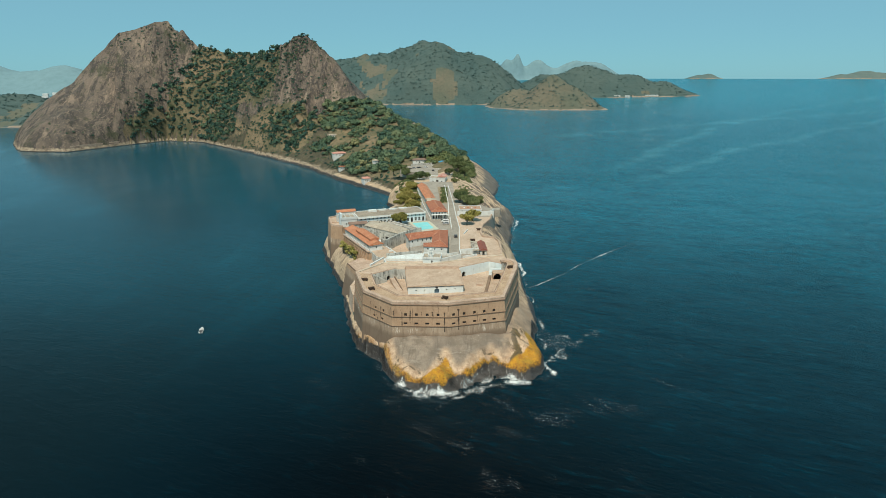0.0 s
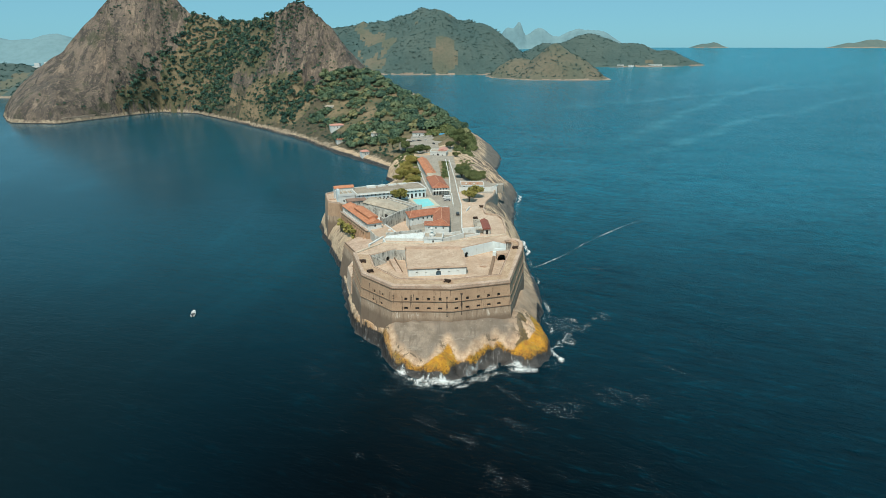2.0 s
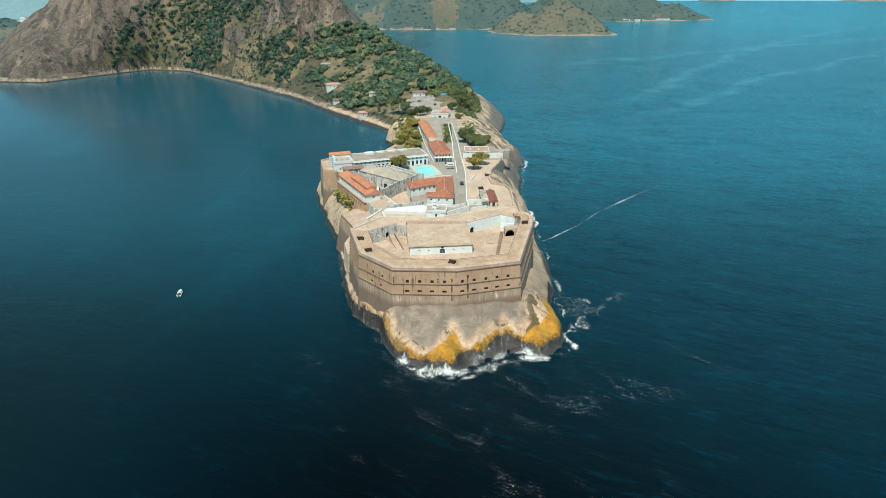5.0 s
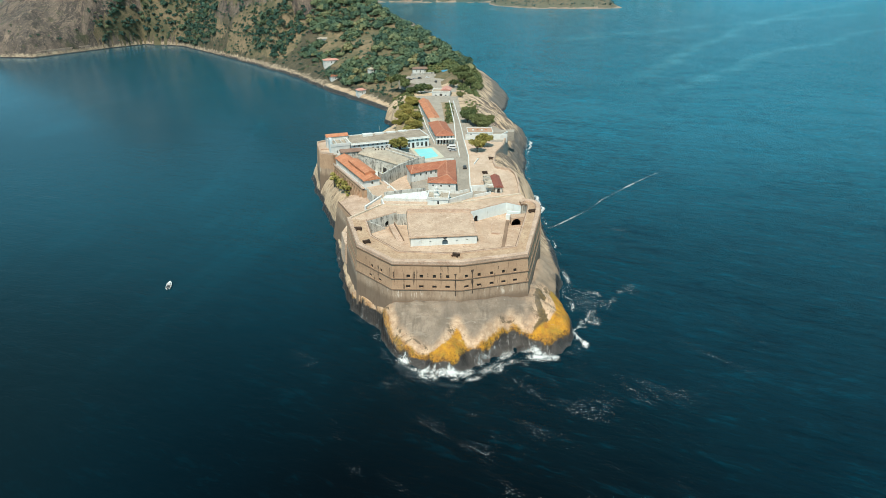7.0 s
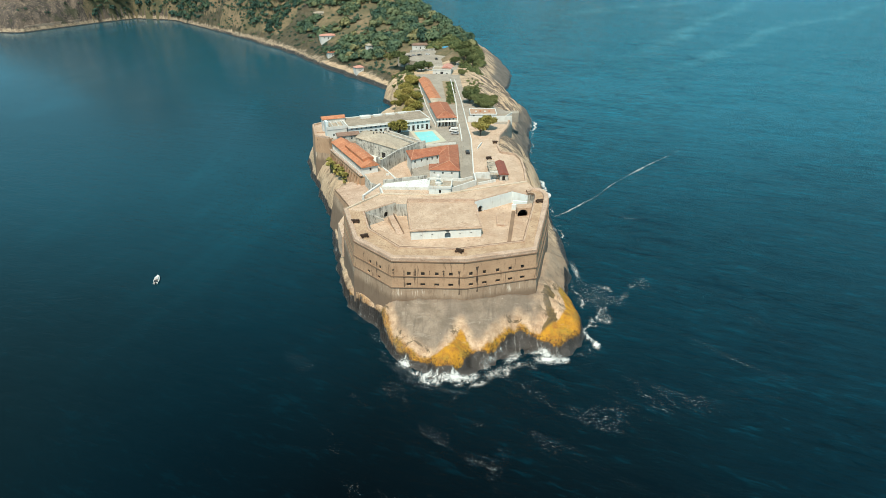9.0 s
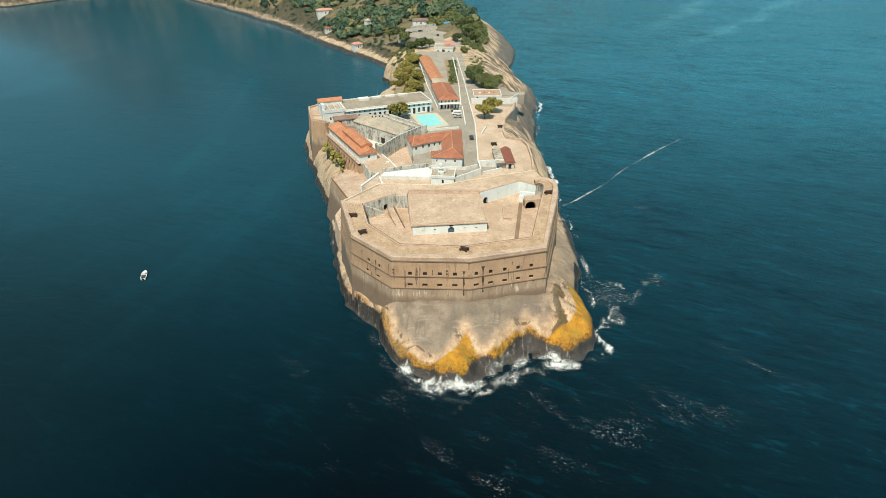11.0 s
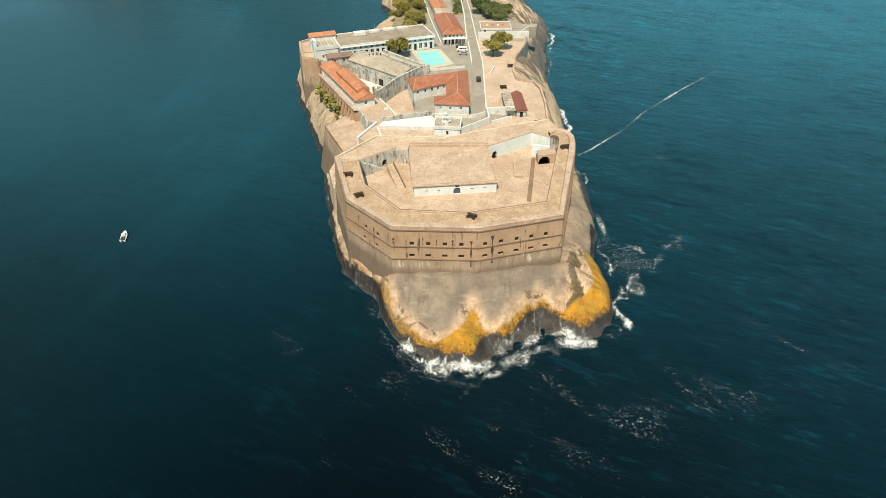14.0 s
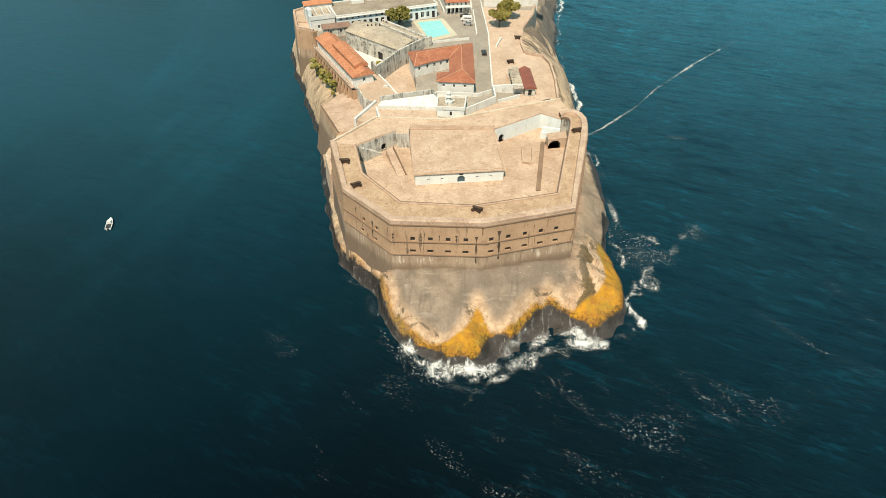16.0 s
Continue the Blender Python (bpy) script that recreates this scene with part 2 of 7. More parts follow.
    pit = n.ramp(n.math("ADD", n.add("ShaderNodeAttribute", attribute_name="hollow").outputs["Fac"], n.math("MULTIPLY", n.math("SUBTRACT", n.noise(0.6, 7, 0.75), 0.5), 1.3)), 0.42, 0.62)
    pale = n.mix(pit, pale, n.mix(n.ramp(n.noise(0.9, 7, 0.7), 0.4, 0.6), (0.085, 0.062, 0.030), (0.155, 0.105, 0.042)))
    c = n.mix(tip, c, n.mix(cream, grey, pale))
    belt = n.math("MULTIPLY", n.ramp(edge, 0.1, -0.9), n.ramp(n.math("ADD", x, n.math("MULTIPLY", n.noise(0.15, 6, 0.7), 8.0)), -18.0, -3.0, 0.7, 1.0))
    gold = n.mix(n.ramp(n.noise(0.35, 9, 0.8), 0.36, 0.70), (0.54, 0.27, 0.014), (0.27, 0.105, 0.020))
    gold = n.mix(n.ramp(n.noise(0.16, 7, 0.72), 0.46, 0.62, 0, 0.7), gold, (0.30, 0.205, 0.030))
    gold = n.mix(n.ramp(n.math("ADD", n.math("MULTIPLY", n.noise(1.1, 8, 0.8), 1.4), n.math("MULTIPLY", rim, -0.10)), 0.52, 0.78, 0, 0.9), gold, (0.055, 0.030, 0.012))
    c = n.mix(n.math("MULTIPLY", belt, n.ramp(n.noise(0.22, 7, 0.75), 0.22, 0.40)), c, gold)
    low = n.math("ADD", z, n.math("MULTIPLY", n.math("SUBTRACT", n.noise(0.45, 7, 0.75), 0.5), 2.2))
    low = n.math("SUBTRACT", low, n.math("MULTIPLY", n.math("MULTIPLY", n.ramp(x, -13.0, -20.0, 0.0, 4.4), n.ramp(y, -40.0, -28.0)), n.ramp(y, 6.0, -20.0, 0.3, 1.0)))
    wet = n.math("MAXIMUM", n.ramp(low, 2.2, 1.4), n.ramp(n.math("ADD", rim, crumb), 0.5, 0.0))
    slime = n.mix(n.ramp(n.noise(0.9, 7, 0.75, (1.0, 0.13, 0.4), 0.5), 0.56, 0.68), (0.042, 0.037, 0.033), (0.34, 0.33, 0.31))
    slime = n.mix(n.ramp(n.noise(0.2, 6, 0.7), 0.42, 0.58, 0, 0.5), slime, (0.024, 0.021, 0.019))
    c = n.mix(wet, c, slime)
    h = n.math("ADD", n.math("ADD", n.math("MULTIPLY", streak, 1.2), n.math("MULTIPLY", n.math("MULTIPLY", beds, east), 1.6)), n.math("MULTIPLY", fine, 0.5))
    return n.done(c, n.ramp(wet, 0.0, 1.0, 0.85, 0.4), n.bump(h, 0.8, 0.9))


def hill_rock_material():
    n = Nodes("hill_granite")
    x, y, z = n.xyz()
    big = n.noise(0.014, 7, 0.72)
    runs = n.noise(0.075, 9, 0.74, (1.0, 0.5, 0.14), 0.7)
    fine = n.noise(0.3, 9, 0.74, (1, 1, 0.5))
    c = n.mix(n.ramp(big, 0.36, 0.64), (0.112, 0.090, 0.073), (0.205, 0.158, 0.122))
    c = n.mix(n.ramp(runs, 0.46, 0.57, 0, 0.9), c, (0.050, 0.044, 0.040))
    c = n.mix(n.ramp(fine, 0.50, 0.66, 0, 0.7), c, (0.33, 0.245, 0.175))
    c = n.mix(n.ramp(n.noise(0.045, 8, 0.72, (1.0, 0.5, 0.10), 0.6), 0.54, 0.64, 0, 0.8), c, (0.34, 0.255, 0.185))
    c = n.mix(n.ramp(n.noise(0.16, 8, 0.75), 0.55, 0.63, 0, 0.75), c, (0.050, 0.058, 0.026))
    c = n.mix(n.ramp(n.noise(0.022, 8, 0.75), 0.54, 0.62, 0, 0.6), c, (0.050, 0.062, 0.026))
    grass = n.math("ADD", z, n.math("MULTIPLY", n.math("SUBTRACT", n.noise(0.03, 7, 0.72), 0.5), 130.0))
    meadow = n.math("MULTIPLY", n.ramp(grass, 62.0, 34.0, 0, 0.75), n.ramp(x, -470.0, -400.0))
    c = n.mix(meadow, c, n.mix(n.ramp(n.noise(0.12, 8, 0.75), 0.40, 0.60), (0.118, 0.098, 0.050), (0.058, 0.064, 0.032)))
    low = n.math("ADD", z, n.math("MULTIPLY", n.math("SUBTRACT", n.noise(0.05, 7, 0.75), 0.5), 16.0))
    shore = n.mix(n.ramp(n.noise(0.2, 7, 0.75), 0.4, 0.62), (0.46, 0.37, 0.26), (0.20, 0.155, 0.11))
    c = n.mix(n.ramp(low, 6.6, 4.0), c, shore)
    c = n.mix(n.ramp(z, 1.6, 0.6), c, (0.04, 0.032, 0.026))
    return n.done(c, 0.85, n.bump(n.math("ADD", runs, n.math("MULTIPLY", fine, 0.7)), 1.0, 5.0))


def soil_material():
    n = Nodes("dry_grass_soil")
    a, b = n.noise(0.02, 6, 0.7), n.noise(0.25, 8, 0.7)
    c = n.mix(n.ramp(a, 0.35, 0.65), (0.085, 0.082, 0.042), (0.235, 0.170, 0.100))
    c = n.mix(n.ramp(b, 0.46, 0.64, 0, 0.7), c, (0.060, 0.072, 0.036))
    return n.done(c, 0.95, n.bump(b, 0.8, 1.0))


def leaf_material(name, dark, light, tip):
    """Leaves that differ from spray to spray and, by the crown's own tone, from tree to tree."""
    n = Nodes(name)
    isl = n.add("ShaderNodeNewGeometry").outputs["Random Per Island"]
    tone = n.add("ShaderNodeAttribute", attribute_name="tone").outputs["Fac"]
    c = n.mix(n.ramp(tone, 0.05, 0.75), dark, light)
    c = n.mix(n.ramp(tone, 0.62, 1.0), c, tip)
    c = n.mix(n.ramp(isl, 0.0, 1.0, 0.0, 0.36), c, tuple(v * 1.6 for v in light))
    c = n.mix(n.ramp(n.noise(0.9, 6, 0.75), 0.45, 0.7, 0, 0.4), c, tuple(v * 0.6 for v in dark))
    return n.done(c, 0.75, n.bump(n.noise(0.8, 6, 0.8), 1.0, 1.0), spec=0.25)


def sea_material():
    n = Nodes("sea_water")
    x, y, z = n.xyz()
    aslant = n.turned(24.0)
    wave = n.noise(0.05, 7, 0.66, (0.5, 1.6, 1.0), 0.3, aslant)
    chop = n.noise(0.22, 6, 0.68, (0.42, 1.5, 1.0), 0.5, aslant)
    ripple = n.noise(0.60, 6, 0.70, (0.40, 1.3, 1.0), 0.4, aslant)
    drift = n.noise(0.004, 5, 0.6)
    gust = n.noise(0.012, 6, 0.65, (0.6, 1.3, 1.0), 0.6, aslant)
    slick = n.noise(0.004, 6, 0.62, (1.6, 0.45, 1.0), 1.2)
    # sheltered bay, darker water round the point, haze painted lighter and bluer with distance
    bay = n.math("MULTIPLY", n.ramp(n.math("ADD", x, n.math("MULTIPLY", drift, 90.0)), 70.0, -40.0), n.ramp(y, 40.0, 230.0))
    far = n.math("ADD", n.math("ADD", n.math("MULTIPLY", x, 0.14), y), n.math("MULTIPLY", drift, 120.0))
    hazed_open_sea = n.math("MULTIPLY", n.ramp(far, -60.0, 430.0), n.math("SUBTRACT", 1.0, n.math("MULTIPLY", bay, 0.50)))
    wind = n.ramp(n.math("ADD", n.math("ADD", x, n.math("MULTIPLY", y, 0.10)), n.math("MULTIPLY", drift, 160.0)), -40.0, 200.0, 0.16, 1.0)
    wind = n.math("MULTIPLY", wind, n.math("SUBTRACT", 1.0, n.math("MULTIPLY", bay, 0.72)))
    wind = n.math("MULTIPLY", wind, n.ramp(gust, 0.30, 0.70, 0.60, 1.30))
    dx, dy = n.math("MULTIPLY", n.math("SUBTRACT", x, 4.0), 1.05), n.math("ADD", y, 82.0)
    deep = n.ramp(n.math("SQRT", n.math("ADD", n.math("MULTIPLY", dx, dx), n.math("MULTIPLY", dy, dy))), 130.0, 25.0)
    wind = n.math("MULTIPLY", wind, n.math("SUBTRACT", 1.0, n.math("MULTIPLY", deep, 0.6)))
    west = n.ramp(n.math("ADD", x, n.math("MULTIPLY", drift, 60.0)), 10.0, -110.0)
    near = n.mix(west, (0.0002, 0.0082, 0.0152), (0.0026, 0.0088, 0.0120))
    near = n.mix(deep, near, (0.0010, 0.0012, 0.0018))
    c = n.mix(hazed_open_sea, near, (0.0160, 0.120, 0.180))
    # horizon haze put into the water colour far out
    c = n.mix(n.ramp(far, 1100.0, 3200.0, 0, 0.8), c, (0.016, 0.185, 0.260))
    c = n.mix(n.math("MULTIPLY", n.ramp(slick, 0.56, 0.70, 0, 0.45), hazed_open_sea), c, (0.010, 0.140, 0.205))
    # long drift lines on the open side
    wander = n.math("MULTIPLY", n.math("SUBTRACT", n.noise(0.005, 6, 0.62), 0.5), 150.0)
    for a, b, k, wide in ((740.0, 0.76, -0.00006, 26.0), (150.0, 1.62, -0.00022, 24.0), (170.0, 1.10, -0.0001, 16.0)):
        line = n.math("ADD", a, n.math("ADD", n.math("MULTIPLY", x, b), n.math("MULTIPLY", n.math("MULTIPLY", x, x), k)))
        off = n.math("ABSOLUTE", n.math("ADD", n.math("SUBTRACT", y, line), wander))
        streak = n.math("MULTIPLY", n.ramp(off, wide * 1.6, wide * 0.1, 0, 0.7), n.ramp(x, 170.0, 330.0))
        c = n.mix(n.math("MULTIPLY", streak, n.ramp(n.noise(0.02, 6, 0.7), 0.30, 0.62)), c, (0.060, 0.225, 0.285))
    # sky glints on crests and dark troughs painted into the base colour
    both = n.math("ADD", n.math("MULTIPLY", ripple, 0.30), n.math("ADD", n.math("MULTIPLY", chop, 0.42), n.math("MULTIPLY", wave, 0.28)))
    c = n.mix(n.math("MULTIPLY", n.ramp(both, 0.50, 0.41, 0, 0.85), wind), c, n.mix(hazed_open_sea, (0.0002, 0.0030, 0.0055), (0.0005, 0.050, 0.095)))
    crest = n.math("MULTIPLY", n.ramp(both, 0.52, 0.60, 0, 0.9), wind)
    c = n.mix(crest, c, n.mix(hazed_open_sea, (0.0010, 0.0240, 0.0385), (0.0080, 0.175, 0.275)))
    n.bsdf.inputs["IOR"].default_value = 1.33
    n.bsdf.inputs["Specular Tint"].default_value = (0.12, 0.75, 1.0, 1.0)
    calm = n.ramp(slick, 0.50, 0.66)
    height = n.math("MULTIPLY", n.math("ADD", n.math("ADD", n.math("MULTIPLY", wave, 2.2), n.math("MULTIPLY", ripple, 0.7)), n.math("MULTIPLY", chop, 2.0)), wind)
    nb = n.bump(height, 0.9, 1.0)
    return n.done(c, n.ramp(calm, 0.0, 1.0, 0.16, 0.10), nb, spec=0.10)


M_ROCK = rock_material()
M_HILL = hill_rock_material()
M_SOIL = soil_material()
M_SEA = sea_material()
M_LEAF = leaf_material("wood_leaves", (0.018, 0.056, 0.050), (0.056, 0.108, 0.070), (0.140, 0.155, 0.070))
M_LEAF_LOW = leaf_material("slope_leaves", (0.034, 0.082, 0.064), (0.120, 0.170, 0.092), (0.290, 0.260, 0.120))
M_LEAF2 = leaf_material("yard_tree_leaves", (0.19, 0.18, 0.045), (0.33, 0.29, 0.085), (0.38, 0.30, 0.10))
M_LEAF3 = leaf_material("broad_tree_leaves", (0.070, 0.105, 0.044), (0.155, 0.180, 0.072), (0.21, 0.20, 0.075))
# far leaves carry a bluish distance haze in their colour
M_FARLEAF = leaf_material("hazy_wood_leaves", (0.046, 0.092, 0.088), (0.062, 0.114, 0.104), (0.105, 0.122, 0.092))

# ---- sea: one sheet; beyond the far shores it lifts gently to the horizon line ----
def sea_z(x, y):
    r = np.hypot(x, y + 200.0)
    return 96.0 * np.clip((r - 2400.0) / 2400.0, 0, 1) ** 2


ang = np.radians(np.concatenate([np.linspace(-62, 62, 125), np.linspace(70, 290, 23)]))
rad = np.concatenate([np.linspace(0, 600, 31), np.geomspace(630, 4790, 60)])
sv, sf = [], []
for r in rad:
    for a in ang:
        px_, py_ = r * math.sin(a), -200 + r * math.cos(a)
        sv.append((px_, py_, float(sea_z(px_, py_))))
na = len(ang)
for i in range(len(rad) - 1):
    for j in range(na):
        k = (j + 1) % na
        if i == 0:
            sf.append((j, na + j, na + k))
        else:
            sf.append((i * na + j, (i + 1) * na + j, (i + 1) * na + k, i * na + k))
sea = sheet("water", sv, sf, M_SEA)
tagged(sea, "deep blue sea with small wind ripples", "sea", kind="structure")

# ---- the headland: coast plan, ridge line and ground height ----
COAST = [(-45.0, 24), (-40.9, 9), (-38.2, -1), (-35.0, -11.5), (-28.3, -19.2), (-22.4, -25.0), (-21.8, -31), (-19, -36.3), (-16.3, -40.5), (-11.5, -45), (-7.1, -48.5), (-1.5, -51), (4, -53.1),
         (6.8, -51.9), (11.1, -49.2), (15.7, -45.6), (20.4, -42.5), (26.7, -40.3), (29.6, -40.7), (33.4, -42.4), (40.4, -40.5), (47, -33.7), (48.6, -23), (47.9, -16), (47.3, -9), (46.8, -2), (48.6, 7.7), (49.4, 14), (50.2, 24), (50.8, 38), (49.8, 47), (49.6, 60), (50.2, 74), (50.8, 91), (50.2, 105), (50, 128), (52.2, 150), (54.5, 167),
         (59, 195), (63, 218), (61.6, 243), (54.6, 270), (48.5, 288), (50.5, 300), (57, 325), (62.5, 350), (66.5, 394), (61.5, 446), (51, 493), (39, 530), (-30, 700), (-60, 900), (-60, 1200), (-150, 1350), (-400, 1400), (-700, 1300),
         (-790, 1080), (-800, 900), (-750, 770), (-671, 675), (-590, 664), (-541, 777), (-506, 832), (-431, 804), (-316, 675), (-260, 609), (-177, 506), (-116, 409),
         (-77, 358), (-49, 320), (-43, 303), (-49, 284), (-37, 250), (-40, 200), (-58, 160), (-80, 140), (-74.5, 122), (-68.5, 104), (-59, 79), (-51, 52)]
RIDGE = [(-677, 850, 100), (-607, 900, 186), (-535, 900, 211), (-510, 900, 212), (-485, 900, 199), (-458, 895, 166), (-360, 850, 150), (-285, 730, 147), (-245, 705, 160), (-222, 700, 176), (-206, 700, 175), (-166, 690, 137),
         (-119, 640, 79), (-65, 580, 59), (-10, 480, 40), (10, 380, 27), (5, 300, 23)]


FRONT = [(-32.0, -13.2), (-18.0, -27.2), (6.2, -28.0), (30.6, -21.4), (38.5, 8.0)]      # foot of the sea wall


# brink of the dry rock above the wet shelf, and the edge of the bare grey dome
BRINK = [(-45, 60), (-44.2, 24), (-40.1, 9), (-37.4, -1), (-34.2, -11), (-27.5, -18.3), (-21.4, -24.2), (-21, -27), (-20.1, -30.6), (-17.7, -35.3), (-15.2, -39.2), (-10.1, -43.3), (-5.8, -44.7), (-2.9, -47.7), (2.7, -48),
         (5.6, -45.9), (7.5, -41.5), (10.2, -40), (13, -41.5), (15.4, -39), (19.6, -34.1), (23, -31), (26.7, -31.6), (29.3, -34.4), (33.4, -36.4), (34.6, -37.9), (37.5, -36), (41.7, -32.5), (43.9, -30.9),
         (45.6, -23.3), (45.2, -16.4), (44.1, -10.3), (43.3, -6.0), (44.2, -2), (45.5, 7), (48.5, 24), (49, 60)]
DOME = [(-60, 24), (-41.6, 10), (-37.6, -1), (-33.2, -10.5), (-26.9, -17.4), (-20.8, -23.4), (-18.5, -28.3), (-16, -34.9), (-12.3, -39.4), (-7.9, -42.2), (-2.9, -44), (0.6, -42.5), (2.6, -38.8), (4.8, -34.8), (5.9, -36.8), (8, -39.4),
        (11.5, -39.4), (15, -36.4), (18.7, -32.4), (23.5, -29.6), (26.4, -29.8), (28.4, -31.4), (29.9, -32.7), (33.8, -30.4), (38.0, -26.8), (39.6, -23.0), (39.2, -18), (38.6, -13.8), (39.5, -11), (39.0, -7.5), (60, -3), (60, 40), (-60, 40)]


def signed(plan, x, y):
    d = edge_distance(plan, x, y)
    return np.where(inside(plan, x, y), d, -d)


def ridge_near(x, y):
    best, zr = np.full(np.shape(x), 1e9), np.zeros(np.shape(x))
    for (x0, y0, z0), (x1, y1, z1) in zip(RIDGE, RIDGE[1:]):
        dx, dy = x1 - x0, y1 - y0
        k = np.clip(((x - x0) * dx + (y - y0) * dy) / (dx * dx + dy * dy), 0, 1)
        d = np.hypot(x - x0 - k * dx, y - y0 - k * dy)
        near = d < best
        best, zr = np.where(near, d, best), np.where(near, z0 + k * (z1 - z0), zr)
    return best, zr


def ground(x, y):
    x, y = np.asarray(x, float), np.asarray(y, float)
    wob = 1.6 * fbm(x, y, 14, 4, 3) * smooth01(y, -5, 30) * (1 - 0.7 * smooth01(x, 25, 35) * smooth01(y, 200, 120)) + 0.5 * fbm(x, y, 5, 3, 9)
    d = edge_distance(COAST, x, y)
    d = np.where(inside(COAST, x, y), d, -d) + wob
    dp = np.maximum(d, 0)
    # rock under and round the fort
    left = smooth01(x, -13, -20)
    nose = smooth01(y, -16, -26) * (1 - left)
    run = np.where(y < -14, 8.0 - 6.7 * left, np.where(x > 0, 9.0 + 9.0 * smooth01(y, 14, 30) * smooth01(y, 84, 66) + 6.0 * smooth01(y, 110, 140) * smooth01(y, 275, 250) * smooth01(x, 14, 26), 6.0))
    top = np.where(y < -22, 13.2 + 1.8 * np.exp(-((x - 3) / 16) ** 2), 12.6 + 7.4 * smooth01(y, 26, 60) + 3.6 * smooth01(y, 135, 185))
    top = top + 7.5 * smooth01(y, 58, 80) * (1 - smooth01(y, 132, 160)) * smooth01(x, 8, 22)
    shelf = 4.8 * nose
    fort = (top - 2.0 * nose) * (1 - np.exp(-np.maximum(dp - shelf, 0) / run)) + 2.2 * nose * smooth01(dp, 0, 6)
    fort = np.where((y > 50) & (y < 175), np.minimum(fort, 24.5), fort)
    dw = edge_distance(FRONT, x, y, closed=False)
    lift = 11.6 + 1.7 * np.exp(-((x - 4) / 14) ** 2) - 9.0 * smooth01(x, -18.5, -24) - 0.62 * np.maximum(dw - 0.8, 0)
    fort = np.maximum(fort, lift * smooth01(dp, 0.0, 3.0) * (y < 14))
    # the tip: dome from the wall foot to the brink, then the wet shelf
    wx, wy = x + 0.7 * fbm(x, y, 4, 3, 61), y + 0.7 * fbm(x, y, 4, 3, 63)
    db = signed(BRINK, wx, wy)
    lk = smooth01(x, -12, -20) * smooth01(y, -40, -26) * (1 - 0.6 * smooth01(y, -20, 4))
    rim_z = 2.7 + 5.0 * lk + 0.5 * fbm(x, y, 6, 3, 65)
    foot_z = 13.7 - 4.6 * smooth01(x, -15, -23) - 1.6 * smooth01(x, 20, 31)
    bi = np.maximum(db, 0)
    u = np.clip(bi / (bi + dw + 1e-6), 0, 1)
    dome = rim_z + (foot_z - rim_z - 1.2) * (1 - (1 - u) ** 1.35) + 1.2 * (1 - np.exp(-bi / 1.1))
    gully = smooth01(x, 18, 30) * (1.6 * np.abs(fbm(x + 0.6 * y, y, 9, 4, 67)) - 0.8) * smooth01(db, 0.5, 3) * smooth01(dw, 1.0, 4.0)
    dome = dome + 0.45 * fbm(x, y, 7, 4, 69) * smooth01(db, 1, 4) + gully
    bo = np.maximum(-db, 0)
    s_ = dp / (dp + bo + 1e-6)
    shelf_z = 1.7 * s_ - 0.85 + (rim_z - 0.85) * s_ ** 7 + 0.5 * fbm(x, y, 3.5, 3, 71) * smooth01(dp, 0.5, 2.0)
    tipz = np.where(db > 0, dome, shelf_z)
    k_ = smooth01(y, 1, 15)
    fort = tipz * (1 - k_) + fort * k_
    ridges = 1 - np.abs(fbm(x * 0.45 + 11, y, 9, 4, 41))
    fort = fort + (ridges - 0.7) * 3.2 * smooth01(dp, 1, 5) * smooth01(y, 20, 45) * smooth01(fort, 20.8, 17.5) * (1 - 0.75 * smooth01(x, 20, 34) * smooth01(y, 84, 66))
    # wooded hills
    r, zr = ridge_near(x, y)
    shape = dp / (dp + r + 1e-6)
    crag = smooth01(x, -400, -480)
    power = 0.92 - 0.30 * crag + 0.25 * np.exp(-(((x + 214) / 110) ** 2 + ((y - 700) / 110) ** 2))
    hill = zr * shape ** power + 3.0 * (1 - np.exp(-dp / 3))
    hill = hill + (3.5 * fbm(x, y, 70, 4, 21) + 1.8 * fbm(x, y, 18, 3, 33)) * smooth01(dp, 5, 60)
    hill = hill - 16.0 * np.exp(-((x + 497 + 0.06 * (900 - y)) / 8.0) ** 2) * smooth01(hill, 90, 140) * (y < 905)
    k = smooth01(y, 285, 330)
    h = fort * (1 - k) + hill * k
    h = np.where(d > 0, h, np.maximum(d * 0.8, -6))
    return h + 0.35 * fbm(x, y, 4.5, 3, 5) * smooth01(dp, 0.5, 4)


def ground_z(x, y):
    return float(ground(np.array([x]), np.array([y]))[0])


WOODS = [[(-553, 752), (-551, 775), (-530, 818), (-501, 846), (-475, 852), (-458, 892), (-360, 852), (-285, 730), (-255, 712), (-250, 690), (-268, 680), (-300, 700), (-332, 740), (-352, 750), (-330, 715), (-312, 690), (-340, 712), (-376, 758), (-420, 792), (-456, 815), (-506, 822), (-535, 789)],
         [(-318, 682), (-300, 690), (-262, 668), (-222, 640), (-190, 632), (-176, 606), (-186, 580), (-203, 562), (-249, 602), (-280, 634)],
         [(-176, 618), (-160, 640), (-119, 640), (-65, 580), (-28, 515), (8, 452), (26, 420), (30, 396), (2, 402), (-37, 402), (-49, 388), (-72, 396), (-91, 418), (-119, 468), (-145, 512), (-167, 552), (-152, 572)]]
gx = np.concatenate([np.arange(-830, -690, 7.0), np.arange(-690, -150, 3.75), np.arange(-150, -84, 3.0), np.arange(-84, -51, 1.5), np.arange(-51, 55, 0.75), np.arange(55, 80, 1.5)])
gy = np.concatenate([np.arange(-56, 15, 0.7), np.arange(15, 320, 1.5), np.arange(320, 480, 3.0), np.arange(480, 900, 3.75), np.arange(900, 1420, 7.0)])
